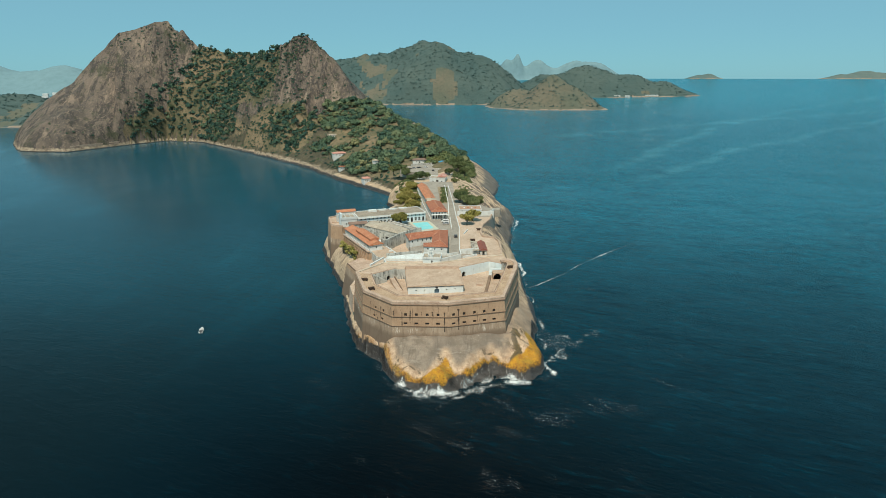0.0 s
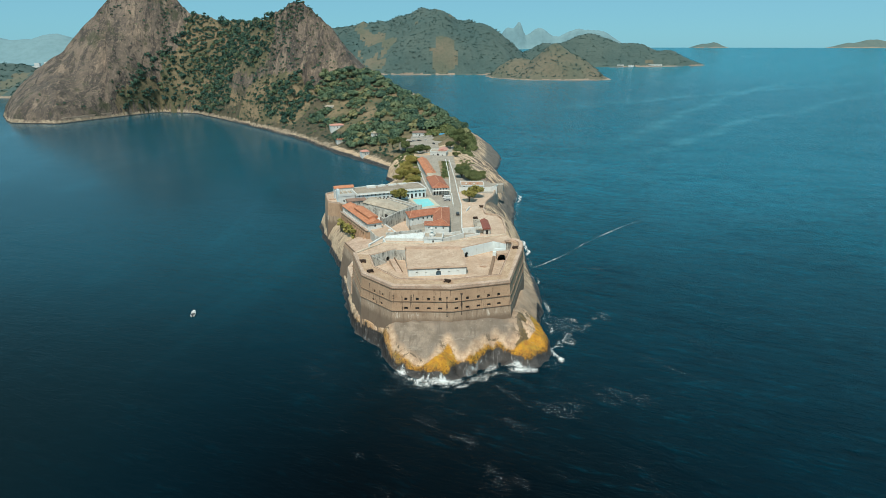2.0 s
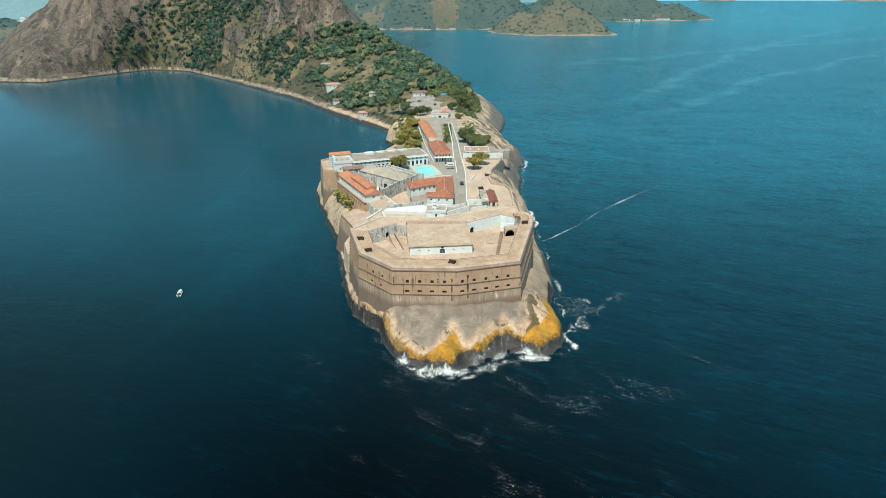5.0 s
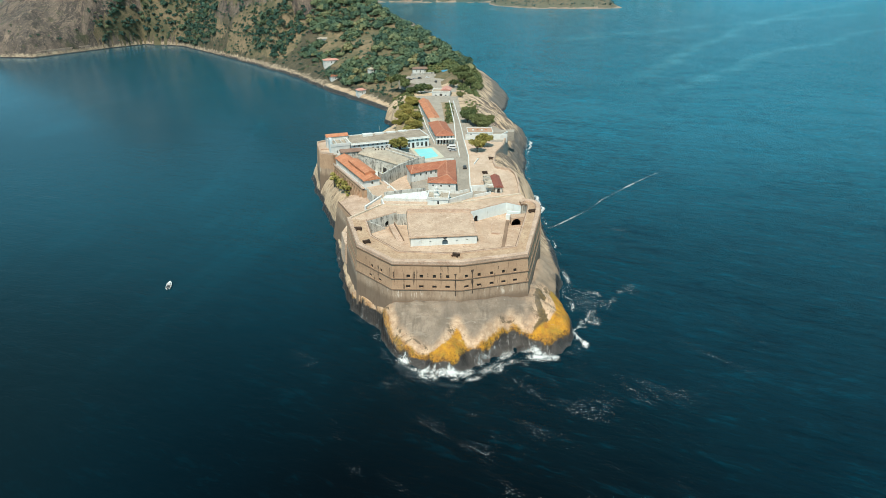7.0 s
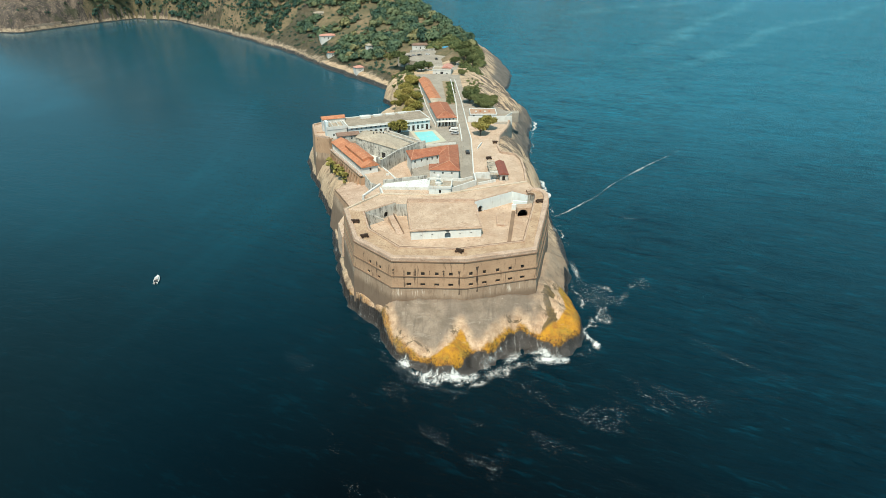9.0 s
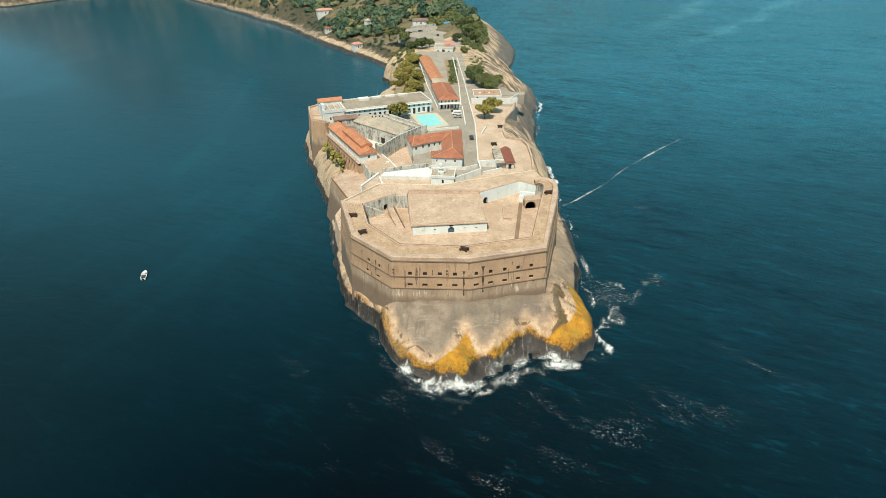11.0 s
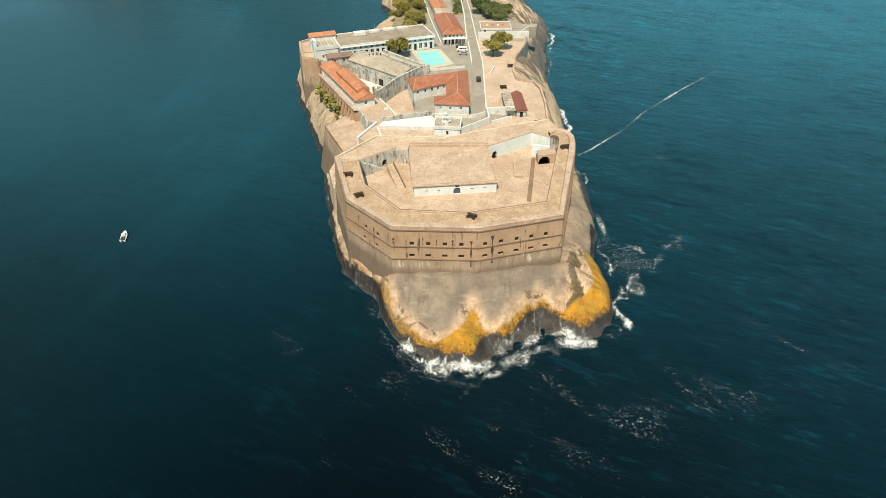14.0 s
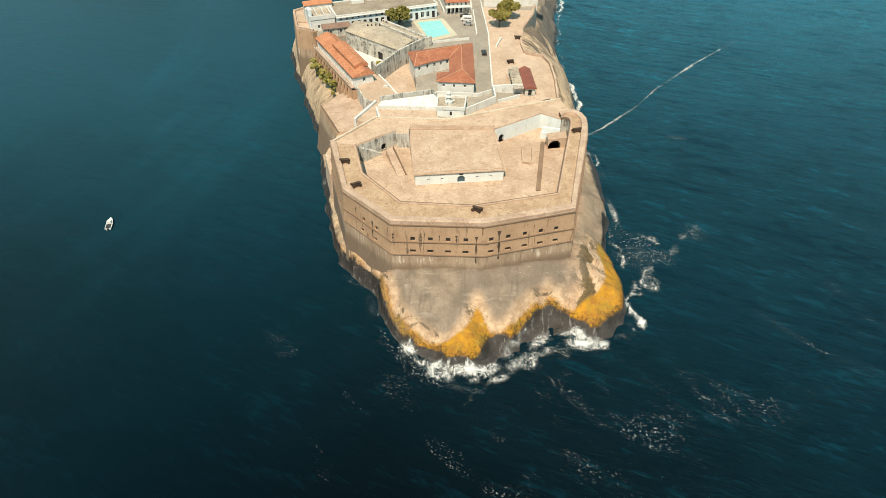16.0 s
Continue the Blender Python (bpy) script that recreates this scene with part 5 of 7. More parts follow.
tagged(part("sand_ground", bm, M_SANDYARD), "trodden sandy yard along the cliff edge", "ground", kind="structure")
bm = bmesh.new()
prism(bm, [(7.0, 51), (12.0, 50), (13.2, 101), (12.0, 129), (10.8, 173), (7.6, 241), (5, 262), (1.5, 261), (5.5, 241), (8.2, 173), (8.8, 129), (9.2, 101)], YARD_Z - 0.3, YARD_Z + 0.05)
tagged(part("road", bm, M_ASPH), "narrow grey asphalt lane between white walls", "road", kind="structure")
# sunken court and left platform
bm = bmesh.new()
prism(bm, [(-31, 63), (-12.6, 88), (-13, 46), (-24, 40), (-30, 36)], 11, 22.0)
tagged(part("sunken_ground", bm, M_SANDYARD), "sunken sandy court between grey walls", "ground", kind="structure")
platform = thing("left_platform", (0, 0, 0), "raised sandy platform with white stone edges", "platform")
PLAT = [(-37.9, 61.6), (-31.4, 44.5), (-27.0, 41.2), (-24.0, 41.5), (-19.4, 46.0), (-24.4, 56.6), (-30.4, 67.6)]
bm = bmesh.new()
prism(bm, PLAT, 8.0, 25.0, 1.2)
part("platform_body", bm, M_WHITE2, platform)
bm = bmesh.new()
prism(bm, offset_plan(PLAT, -0.4), 24.8, 25.05)
part("platform_floor", bm, M_SANDYARD, platform)
bm = bmesh.new()
strip_wall(bm, [(-37.4, 61.8), (-30.6, 67.2), (-24.6, 56.4), (-19.8, 46.2)], 0.55, 24.8, 25.5)
part("coping", bm, M_WHITE, platform, "white coping")
bm = bmesh.new()
box(bm, -25.4, -24.0, 52.8, 53.6, 25.0, 25.7, 0.05)
part("hatch", bm, M_WHITE, platform)
# sandy corner between platform and terrace
bm = bmesh.new()
prism(bm, [(-32.9, 30.2), (-27.2, 41.0), (-24.2, 41.6), (-25.2, 37.2), (-24.8, 27.9), (-26.6, 26.8)], 10, 25.02, 0.8)
tagged(part("sand_ground", bm, M_SANDYARD), "sandy corner above the retaining wall", "ground", kind="structure")
low_wall([(-27.0, 41.8), (-32.6, 29.6)], 0.8, [20, 18], [25.8, 25.7], M_OLDWHITE, "pale coping wall above the outwork")
bm = bmesh.new()
prism(bm, [(-38.9, 29.6), (-42.0, 22.0), (-39.0, 12.0), (-36.0, 14.0), (-25.6, 27.4), (-27.0, 33.0), (-32.8, 31.2)], 8, [19.6, 17.0, 16.0, 18.5, 20.8, 21.2, 20.6], 0.8)
tagged(part("sand_ground", bm, M_SANDYARD), "low sandy ground between the bastion and the outwork", "ground", kind="structure")
# lower sandy outwork
outwork = thing("outwork", (0, 0, 0), "low sandy outwork with a thin dark parapet", "platform")
OWP = [(-48.0, 50.2), (-38.6, 29.8), (-33.2, 31.0), (-31.0, 43.0), (-37.2, 60.0), (-42.6, 59.0)]
bm = bmesh.new()
prism(bm, OWP, 2.0, [19.0, 20.0, 20.8, 21.0, 20.2, 19.4], 3.2)
part("outwork_wall", bm, M_WALL, outwork)
bm = bmesh.new()
prism(bm, offset_plan(OWP, -0.35), 18.0, [19.1, 20.1, 20.9, 21.1, 20.3, 19.5])
part("outwork_floor", bm, M_LEDGE, outwork)
bm = bmesh.new()
strip_wall(bm, [(-47.8, 50.4), (-38.4, 30.0)], 0.35, [18.8, 19.8], [19.7, 20.7])
part("parapet", bm, M_CORDON, outwork)
low_wall([(-41.6, 24.2), (-36.8, 28.4)], 0.6, [12, 14], [17.0, 20.6], M_WALL, "short slanting wall between rock and outwork")


def roof_mesh(name, eave, ridge, faces, ez, rz_, material, parent, label="", drop=0.22):
    """A tiled roof from eave corners, ridge points and faces over both; with a thickness."""
    bm = bmesh.new()
    pts = [(*p, ez) for p in eave] + [(*p, rz_) for p in ridge]
    vs = [bm.verts.new(p) for p in pts]
    for f in faces:
        bm.faces.new([vs[i] for i in f])
    n = len(eave)
    low = [bm.verts.new((p[0], p[1], ez - drop)) for p in eave]
    for i in range(n):
        j = (i + 1) % n
        bm.faces.new((vs[i], low[i], low[j], vs[j]))
    bm.faces.new(low[::-1])
    bmesh.ops.recalc_face_normals(bm, faces=bm.faces[:])
    return part(name, bm, material, parent, label)


def ridge_cap(pts, parent, material, r=0.15):
    """Pale mortar along ridges and hips."""
    for a, b in pts:
        a, b = Vector(a), Vector(b)
        bm = bmesh.new()
        m = Matrix.Translation((a + b) / 2) @ (b - a).to_track_quat("X", "Z").to_matrix().to_4x4()
        box(bm, -(b - a).length / 2, (b - a).length / 2, -r, r, -0.05, 0.13, 0, m)
        part("ridge_tiles", bm, material, parent)


M_CAP = plain("pale_ridge_mortar", (0.42, 0.19, 0.11), (0.52, 0.29, 0.19), 1.0, 0.9)


def wall_run(plan, z0, z1, material, parent, openings, glass=M_GLASS, bars=True, depth=0.3):
    """Walls on a plan, anticlockwise; openings: side index -> (centre along, width, low, high, kind)."""
    n = len(plan)
    for i in range(n):
        a, b = plan[i], plan[(i + 1) % n]
        length = math.dist(a, b)
        hs = openings.get(i, [])
        bm = bmesh.new()
        made = facade(bm, (*a, 0), (*b, 0), (*a, 0), (*b, 0), z0, z1, [((c - w / 2) / length, (c + w / 2) / length, lo, hi) for c, w, lo, hi, k in hs], depth)
        part("wall", bm, material, parent)
        for o, h in zip(made, hs):
            if h[4] == "window":
                ob = pane("window", o, glass, parent)
                if bars:
                    window_bars(o, M_WHITE, ob)
            else:
                # all but blue doors get a black pane as painted shade
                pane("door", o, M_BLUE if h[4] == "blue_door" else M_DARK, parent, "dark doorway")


def rect(x0, x1, y0, y1):
    return [(x0, y0), (x1, y0), (x1, y1), (x0, y1)]


def flat_roof(plan, z, material, parent, rim=M_WHITE, high=0.45, thick=0.35):
    bm = bmesh.new()
    prism(bm, plan, z - 0.3, z)
    part("roof", bm, material, parent)
    bm = bmesh.new()
    strip_wall(bm, offset_plan(plan, 0.05), thick, z - 0.35, z + high, True)
    part("parapet", bm, rim, parent)


# long white yard building with its blue-white front
north = thing("yard_building", (-49, 106, YARD_Z), "long low white building with a pale blue windowed front", "building", rz=20.8)
L, D = 44.2, 17.0
front = []
for k in range(17):
    c = 1.6 + k * (L - 3.2) / 16
    front.append((c, 0.9, 3.9, 4.85, "window"))
    if k % 3 == 1 or k in (4, 6, 8):
        front.append((c, 1.35, 0.05, 3.0, "door"))
    else:
        front.append((c, 1.4, 0.7, 3.0, "window"))
wall_run(rect(0, L, 0, D), -2.0, 5.6, M_BLUEWHITE, north, {0: front, 1: [(k, 1.2, 1.0, 2.8, "window") for k in (3, 7, 11, 14)]})
flat_roof(rect(0, L, 0, D), 5.7, M_TANROOF, north, M_WHITE, 0.35, 0.5)
bm = bmesh.new()
box(bm, -0.4, L + 0.4, -0.75, 0.0, 5.05, 5.35, 0.03)
part("cornice", bm, M_WHITE, north, "white projecting cornice")
for x0, x1, y0, y1, z1 in ((9.5, 15, 12.5, 15.5, 6.9), (17, 22, 14.2, 16.2, 6.6), (24, 29, 14.5, 16.4, 6.5), (31, 36, 14.8, 16.6, 6.5)):
    bm = bmesh.new()
    box(bm, x0, x1, y0, y1, 5.6, z1, 0.05)
    part("roof_hut", bm, M_WHITE, north, "small white roof structure")
bm = bmesh.new()
lathe(bm, [(0, 0.06), (4.2, 0.04)], pose(20, 15.5, 5.7, 0, -90, 0), 8)
part("aerial", bm, M_GREY, north)
tower = thing("corner_block", (-49, 106, YARD_Z), "tall white corner block with an open grey top", "building", rz=20.8)
TP = rect(-10.5, -0.6, 1.5, 13)
wall_run(TP, -3.0, 5.2, M_WHITE, tower, {0: [(3, 0.9, 1.2, 2.6, "window"), (6.5, 0.9, 1.2, 2.6, "window")]})
flat_roof(TP, 5.2, M_GREY, tower, M_WHITE, 1.2, 0.4)
bm = bmesh.new()
box(bm, -11.0, -9.6, 3.0, 7.0, -1.0, 8.6, 0.05)
part("stair_tower", bm, M_BLUEWHITE, tower, "pale blue-white upright slab")
for sx in (-7.5, -4.5, -1.8):
    bm = bmesh.new()
    box(bm, sx - 0.15, sx + 0.15, 1.8, 12.6, 6.2, 6.5)
    part("beam", bm, M_WHITE, tower)
ev = [(-11.2, 12.2), (1.2, 12.2), (1.2, 17.4), (-11.2, 17.4)]
roof_mesh("tile_roof", ev, [(-11.2, 14.8), (1.2, 14.8)], [(0, 1, 5, 4), (2, 3, 4, 5), (1, 2, 5), (3, 0, 4)], 7.4, 8.5, M_TILE2, tower, "small orange tile roof")
wall_run(rect(-10.9, 0.9, 12.6, 17.0), -2.0, 7.3, M_WHITE, tower, {})

# bastion corner by the water
corner = thing("corner_bastion", (0, 0, 0), "tan stone corner bastion rising over the water", "fort")
CB = [(-66.8, 106.5), (-58.6, 102.6), (-56.8, 105.0), (-61.5, 135.5), (-63.6, 135.0), (-72.2, 126.4)]
bm = bmesh.new()
prism(bm, CB, -1.0, 25.5, 1.8)
part("bastion_wall", bm, M_WALL, corner)
bm = bmesh.new()
prism(bm, offset_plan(CB, -0.8), 25.3, 25.62)
part("bastion_floor", bm, M_SANDYARD, corner)
bm = bmesh.new()
strip_wall(bm, [(-58.8, 103.2), (-66.4, 107.0), (-71.6, 126.2), (-63.6, 134.4)], 0.7, 25.3, 26.5)
part("parapet", bm, M_LEDGE, corner)
for x, y, s in ((-65, 113, 2.2), (-64, 122, 1.8)):
    bm = bmesh.new()
    box(bm, x - s, x + s, y - 0.4, y + 0.4, 25.5, 26.3, 0.06)
    part("bench_block", bm, M_LEDGE, corner)

# barracks with the long orange roof above dark arcades
bar = thing("barracks", (-55.2, 88.3, YARD_Z), "long barracks with an orange tile roof and column front", "building", rz=math.degrees(math.atan2(-0.879, 0.477)))
BL, BW = 40.0, 8.4
cols = [(1.3 + k * 2.26, 1.7, 0.3, 2.8, "door") for k in range(17)]
wall_run(rect(0.4, BL - 0.4, 0.5, BW - 0.4), -1.0, 3.3, M_WHITE, bar, {0: cols, 1: [(4, 1.0, 1, 2.4, "window")]}, depth=0.6)
bm = bmesh.new()
box(bm, -0.4, BL + 0.4, -0.9, 0.5, -0.25, 0.0, 0.03)
part("ledge", bm, M_LEDGE, bar, "narrow stone walkway ledge")
bm = bmesh.new()
strip_wall(bm, [(0, -0.8), (BL, -0.8)], 0.06, 0.85, 0.95)
part("rail", bm, M_WHITE, bar)
for k in range(18):
    bm = bmesh.new()
    box(bm, 0.2 + k * 2.25 - 0.05, 0.2 + k * 2.25 + 0.05, -0.85, -0.75, 0, 0.9)
    part("post", bm, M_WHITE, bar)
roof_mesh("roof", [(-0.3, 0.1), (BL + 0.3, 0.1), (BL + 0.3, BW), (-0.3, BW)], [(0.0, BW * 0.62), (BL, BW * 0.62)], [(0, 1, 5, 4), (2, 3, 4, 5), (1, 2, 5), (3, 0, 4)], 3.5, 5.3, M_TILE2, bar, "bright orange clay tile roof")
roof_mesh("raised_roof", [(13.5, BW * 0.30), (36, BW * 0.30), (36, BW * 0.92), (13.5, BW * 0.92)], [(13.5, BW * 0.64), (36, BW * 0.64)], [(0, 1, 5, 4), (2, 3, 4, 5), (1, 2, 5), (3, 0, 4)], 5.7, 6.4, M_TILE2, bar, "raised roof lantern", 1.0)
arc = [(1.6 + k * 3.1, 1.9, -8.0, -2.2, "door") for k in range(12)]
AP = rect(-0.5, BL + 0.5, -0.55, BW)
wall_run(AP, -16.0, -0.9, M_WALL, bar, {0: arc}, depth=1.6)
for k in range(13):
    bm = bmesh.new()
    prism(bm, rect(0.05 + k * 3.1 - 0.4, 0.05 + k * 3.1 + 0.4, -1.7, -0.5), -16, [-4.5, -4.5, -0.9, -0.9])
    part("buttress", bm, M_WALL, bar)
lean = thing("lean_to", (-53.5, 98.5, YARD_Z), "low building with a weathered brown roof", "building", rz=18)
wall_run(rect(0, 11, 0, 5), -1, 3.2, M_WHITE2, lean, {0: [(3, 1, 1, 2.4, "window"), (7, 1, 1, 2.4, "window")]})
roof_mesh("roof", [(-0.4, -0.5), (11.4, -0.5), (11.4, 5.4), (-0.4, 5.4)], [(0, 2.6), (11, 2.6)], [(0, 1, 5, 4), (2, 3, 4, 5), (1, 2, 5), (3, 0, 4)], 3.3, 4.4, M_TILE4, lean, "weathered brown tile roof")

# vaulted store with its stained wall and screed roof
vault = thing("vaulted_store", (0, 0, 0), "old grey vaulted store with black-stained walls", "building")
VP = [(-44.3, 96.9), (-21.8, 77.8), (-17.0, 86.8), (-33.5, 105.0), (-41.8, 107.2)]
wall_run(VP, 18.0, 28.2, M_WHITE2, vault, {0: [(19.4, 2.8, 21.65, 24.6, "door"), (6, 0.8, 25.6, 26.4, "window"), (10, 0.8, 25.6, 26.4, "window"), (14, 0.8, 25.6, 26.4, "window"), (25, 0.8, 25.6, 26.4, "window")]})
bm = bmesh.new()
low = offset_plan(VP, 0.3)
inn = [Vector(p).lerp(Vector((-31.5, 94.5)), 0.22) for p in VP]
inn2 = [Vector(p).lerp(Vector((-31.5, 94.5)), 0.55) for p in VP]
r0 = [bm.verts.new((*p, 28.1)) for p in low]
r1 = [bm.verts.new((*p, 28.35)) for p in low]
r2 = [bm.verts.new((p.x, p.y, 29.5)) for p in inn]
r3 = [bm.verts.new((p.x, p.y, 30.0)) for p in inn2]
for a, b in ((r0, r1), (r1, r2), (r2, r3)):
    for i in range(5):
        bm.faces.new((a[i], a[(i + 1) % 5], b[(i + 1) % 5], b[i]))
bm.faces.new(r3)
part("vault_roof", bm, M_GREY, vault, "pale worn screed over the vault")
for k in range(4):
    bm = bmesh.new()
    box(bm, -35.5 + k * 1.6, -35.0 + k * 1.6, 97.2 + k * 0.35, 97.8 + k * 0.35, 29.5, 30.6, 0.05)
    part("vent", bm, M_DARK, vault)
bm = bmesh.new()
prism(bm, [(-53.4, 97.4), (-31.6, 67.6), (-28.6, 63.4), (-21.6, 77.4), (-43.6, 97.4)], 12.0, 21.6)
tagged(part("alley_pavement", bm, M_OLDWHITE), "pale alley between the barracks and the store", "pavement", kind="structure")
for line in ([(-33.2, 106.2), (-15.0, 88.4)], [(-30.2, 108.6), (-11.6, 90.4)], [(-9.4, 90.2), (-12.6, 88.2), (-21.4, 77.0), (-28.4, 62.6), (-30.6, 66.6)]):
    low_wall(line, 0.9, 19.5, 28.7, M_WHITE2, "high grey weathered wall behind the sunken court")
low_wall([(-31.6, 107.2), (-13.4, 89.4)], 2.4, 24, 28.1, M_GREY, "narrow grey flat roof between two parapets", "roof", "gutter_roof")

# L-shaped house round a small court
lh = thing("l_shaped_house", (0, 0, 0), "two-storey white house with a hipped clay tile roof", "house")
E0 = [(-14.8, 60.3), (-8.6, 64.6), (-2.5, 67.6), (-2.4, 56.0), (-6.8, 55.4), (-6.8, 48.4), (6.4, 47.2), (6.6, 82.2), (-18.0, 73.4)]
roof_mesh("roof", E0, [(-14.0, 67.6), (2.0, 74.6), (2.0, 53.5)], [(8, 0, 9), (0, 1, 2, 10, 9), (7, 8, 9, 10), (6, 7, 10, 11), (5, 6, 11), (2, 3, 11, 10), (3, 4, 5, 11)], 29.4, 31.5, M_TILE, lh, "orange-red clay tile roof")
ridge_cap([((-14, 67.6, 31.5), (2, 74.6, 31.5)), ((2, 74.6, 31.5), (2, 53.5, 31.5)), ((2, 53.5, 31.5), (6.4, 47.2, 29.4)), ((-14, 67.6, 31.5), (-14.8, 60.3, 29.4)), ((2, 74.6, 31.5), (-2.5, 67.6, 29.4)), ((2, 53.5, 31.5), (-6.8, 48.4, 29.4))], lh, M_CAP)
WP = offset_plan(E0, -0.45)
ops = {}
for i in range(9):
    ln = math.dist(WP[i], WP[(i + 1) % 9])
    cs = [ln * (k + 0.5) / max(1, round(ln / 2.8)) for k in range(max(1, round(ln / 2.8)))]
    ops[i] = [(c, 0.9, 27.2, 28.6, "window") for c in cs] + [(c, 0.9, 23.6, 25.2, "window") for c in cs[::2]]
ops[5] = [(c, 0.8, 27.4, 28.4, "window") for c in (2.0, 5.6, 9.4)]
wall_run(WP, 17.5, 29.3, M_WHITE, lh, ops)
bm = bmesh.new()
prism(bm, [(-14.2, 58.5), (-8.4, 63.8), (-3.0, 66.6), (-2.9, 56.6), (-7.0, 55.8), (-7.0, 48.8), (-14.0, 47.2)], 17.5, 22.4)
part("court_terrace", bm, M_WHITE, lh, "white-washed little court")
for line, z1 in (([(-14.0, 58.0), (-13.9, 47.4), (-7.2, 48.8)], 24.0), ([(-11.5, 57.0), (-7.2, 52.6)], 24.2)):
    bm = bmesh.new()
    strip_wall(bm, line, 0.4, 21.5, z1)
    part("court_wall", bm, M_WHITE, lh)
for x, y, w, d_, h in ((-12, 52, 1.2, 0.8, 1.6), (-9.5, 50.6, 0.9, 0.9, 1.3), (-9, 57.5, 1.0, 1.0, 1.2), (-6.2, 59.5, 1.8, 0.9, 1.0)):
    bm = bmesh.new()
    box(bm, x - w / 2, x + w / 2, y - d_ / 2, y + d_ / 2, 22.3, 22.4 + h, 0.05)
    part("tank", bm, M_GREY, lh)

# white signal block with a small light on its roof
sig = thing("signal_house", (0, 0, 0), "white flat-roofed signal house with a small lantern", "building")
SP = [(-6.4, 32.4), (2.4, 31.6), (3.0, 39.4), (-6.0, 40.2)]
wall_run(SP, 23.0, 27.9, M_FRONT, sig, {0: [(4.5, 0.75, 25.4, 26.9, "window")], 1: [(3, 0.7, 25.4, 26.8, "window")]}, M_DARK, False)
flat_roof(SP, 27.9, M_GREY, sig, M_WHITE, 0.7, 0.4)
bm = bmesh.new()
lathe(bm, [(0, 1.3), (1.0, 1.3), (1.05, 0.75), (2.4, 0.7), (2.45, 1.15), (2.6, 1.15), (2.62, 0.55), (3.6, 0.55), (3.65, 0.75), (4.1, 0.55), (4.4, 0.15), (4.9, 0.06), (4.91, 0.02)], pose(-2.6, 35.6, 27.9, 0, -90, 0), 16)
part("lantern", bm, M_WHITE, sig, "white round lantern with a cap")
for k in range(3):
    bm = bmesh.new()
    box(bm, -0.15, 0.15, 0.7, 2.2, 0, 0.35, 0, pose(-2.6, 35.6, 27.95, 25, 0, 40 + 120 * k))
    part("stay_block", bm, M_WHITE, sig)
bm = bmesh.new()
prism(bm, [(-25.9, 37.0), (-6.4, 36.0), (-6.2, 40.4), (-7.6, 43.6), (-24.8, 39.4)], 22, [26.4, 26.4, 27.2, 27.2, 26.8])
tagged(part("glacis_roof", bm, M_OLDWHITE), "broad sloping whitewashed roof beside the signal house", "roof")
# stained whitewash stands in for the shaded grey inner face
low_wall([(-25.4, 40.2), (-16, 43.2), (-7.6, 45.6)], 0.5, 22, 28.0, M_WHITE2, "white parapet with its inner face darkened as shade")
low_wall([(-24.4, 28.2), (-26.2, 35.2)], 0.6, 23, 27.0, M_WHITE, "short white boundary wall")
low_wall([(2.6, 33.2), (9.0, 38.5), (13.0, 42.0), (12.6, 49.8), (22.6, 48.9)], 0.5, 23, [27.4, 27.4, 27.4, 27.4, 28.4], M_WHITE, "white plaster wall at the lane's end")
low_wall([(-8, 45.2), (-6.6, 47.6), (7.2, 46.2), (12.0, 49.2)], 0.4, 23.5, 26.2, M_WHITE, "white garden wall below the house")
low_wall([(14.0, 41.5), (21.5, 45.6)], 0.5, 24, 26.2, M_WHITE, "low white wall stub")
for plan in ([(-25.2, 28.2), (-3.6, 27.2), (-6.6, 32.6), (-6.6, 36.2), (-25.8, 37.2)], [(-2.6, 27.4), (33.6, 41.2), (29.6, 42.6), (22.4, 48.4), (13.4, 41.4), (3.2, 33.0), (2.6, 31.4), (-3.4, 31.6)]):
    bm = bmesh.new()
    prism(bm, plan, YARD_Z - 0.3, YARD_Z + 0.08)
    tagged(part("sand_ground", bm, M_SANDYARD), "sandy strip before the signal house", "ground", kind="structure")
# painted ball court
court = thing("ball_court", (0, 0, 0), "painted turquoise ball court with a beige border", "court")
M_TURQ = plain("turquoise_paint", (0.20, 0.56, 0.58), (0.25, 0.63, 0.64), 0.5, 0.8, 0.1, 0.01, 1.5, (0.34, 0.52, 0.50), 0.35)
M_BORDER = plain("beige_court_border", (0.46, 0.44, 0.33), (0.53, 0.50, 0.39), 0.5, 0.85, 0.1, 0.01, 1.5)
CP = [(-18.3, 117.1), (-11.0, 93.9), (1.2, 100.9), (-5.0, 120.4)]
bm = bmesh.new()
prism(bm, CP, YARD_Z - 0.2, YARD_Z + 0.05)
part("border", bm, M_BORDER, court)
bm = bmesh.new()
prism(bm, [(-16.0, 115.3), (-10.6, 97.4), (-2.0, 102.6), (-6.3, 117.8)], YARD_Z - 0.1, YARD_Z + 0.07)
part("playing_field", bm, M_TURQ, court)
for line in ([(-13.3, 106.3), (-4.2, 110.2)],):
    bm = bmesh.new()
    strip_wall(bm, line, 0.12, YARD_Z, YARD_Z + 0.085)
    part("centre_line", bm, M_WHITE, court)
low_wall([(-12.5, 91.6), (5.8, 96.5)], 0.3, YARD_Z - 1.5, YARD_Z + 0.9, M_WHITE, "low pale wall along the ball court")

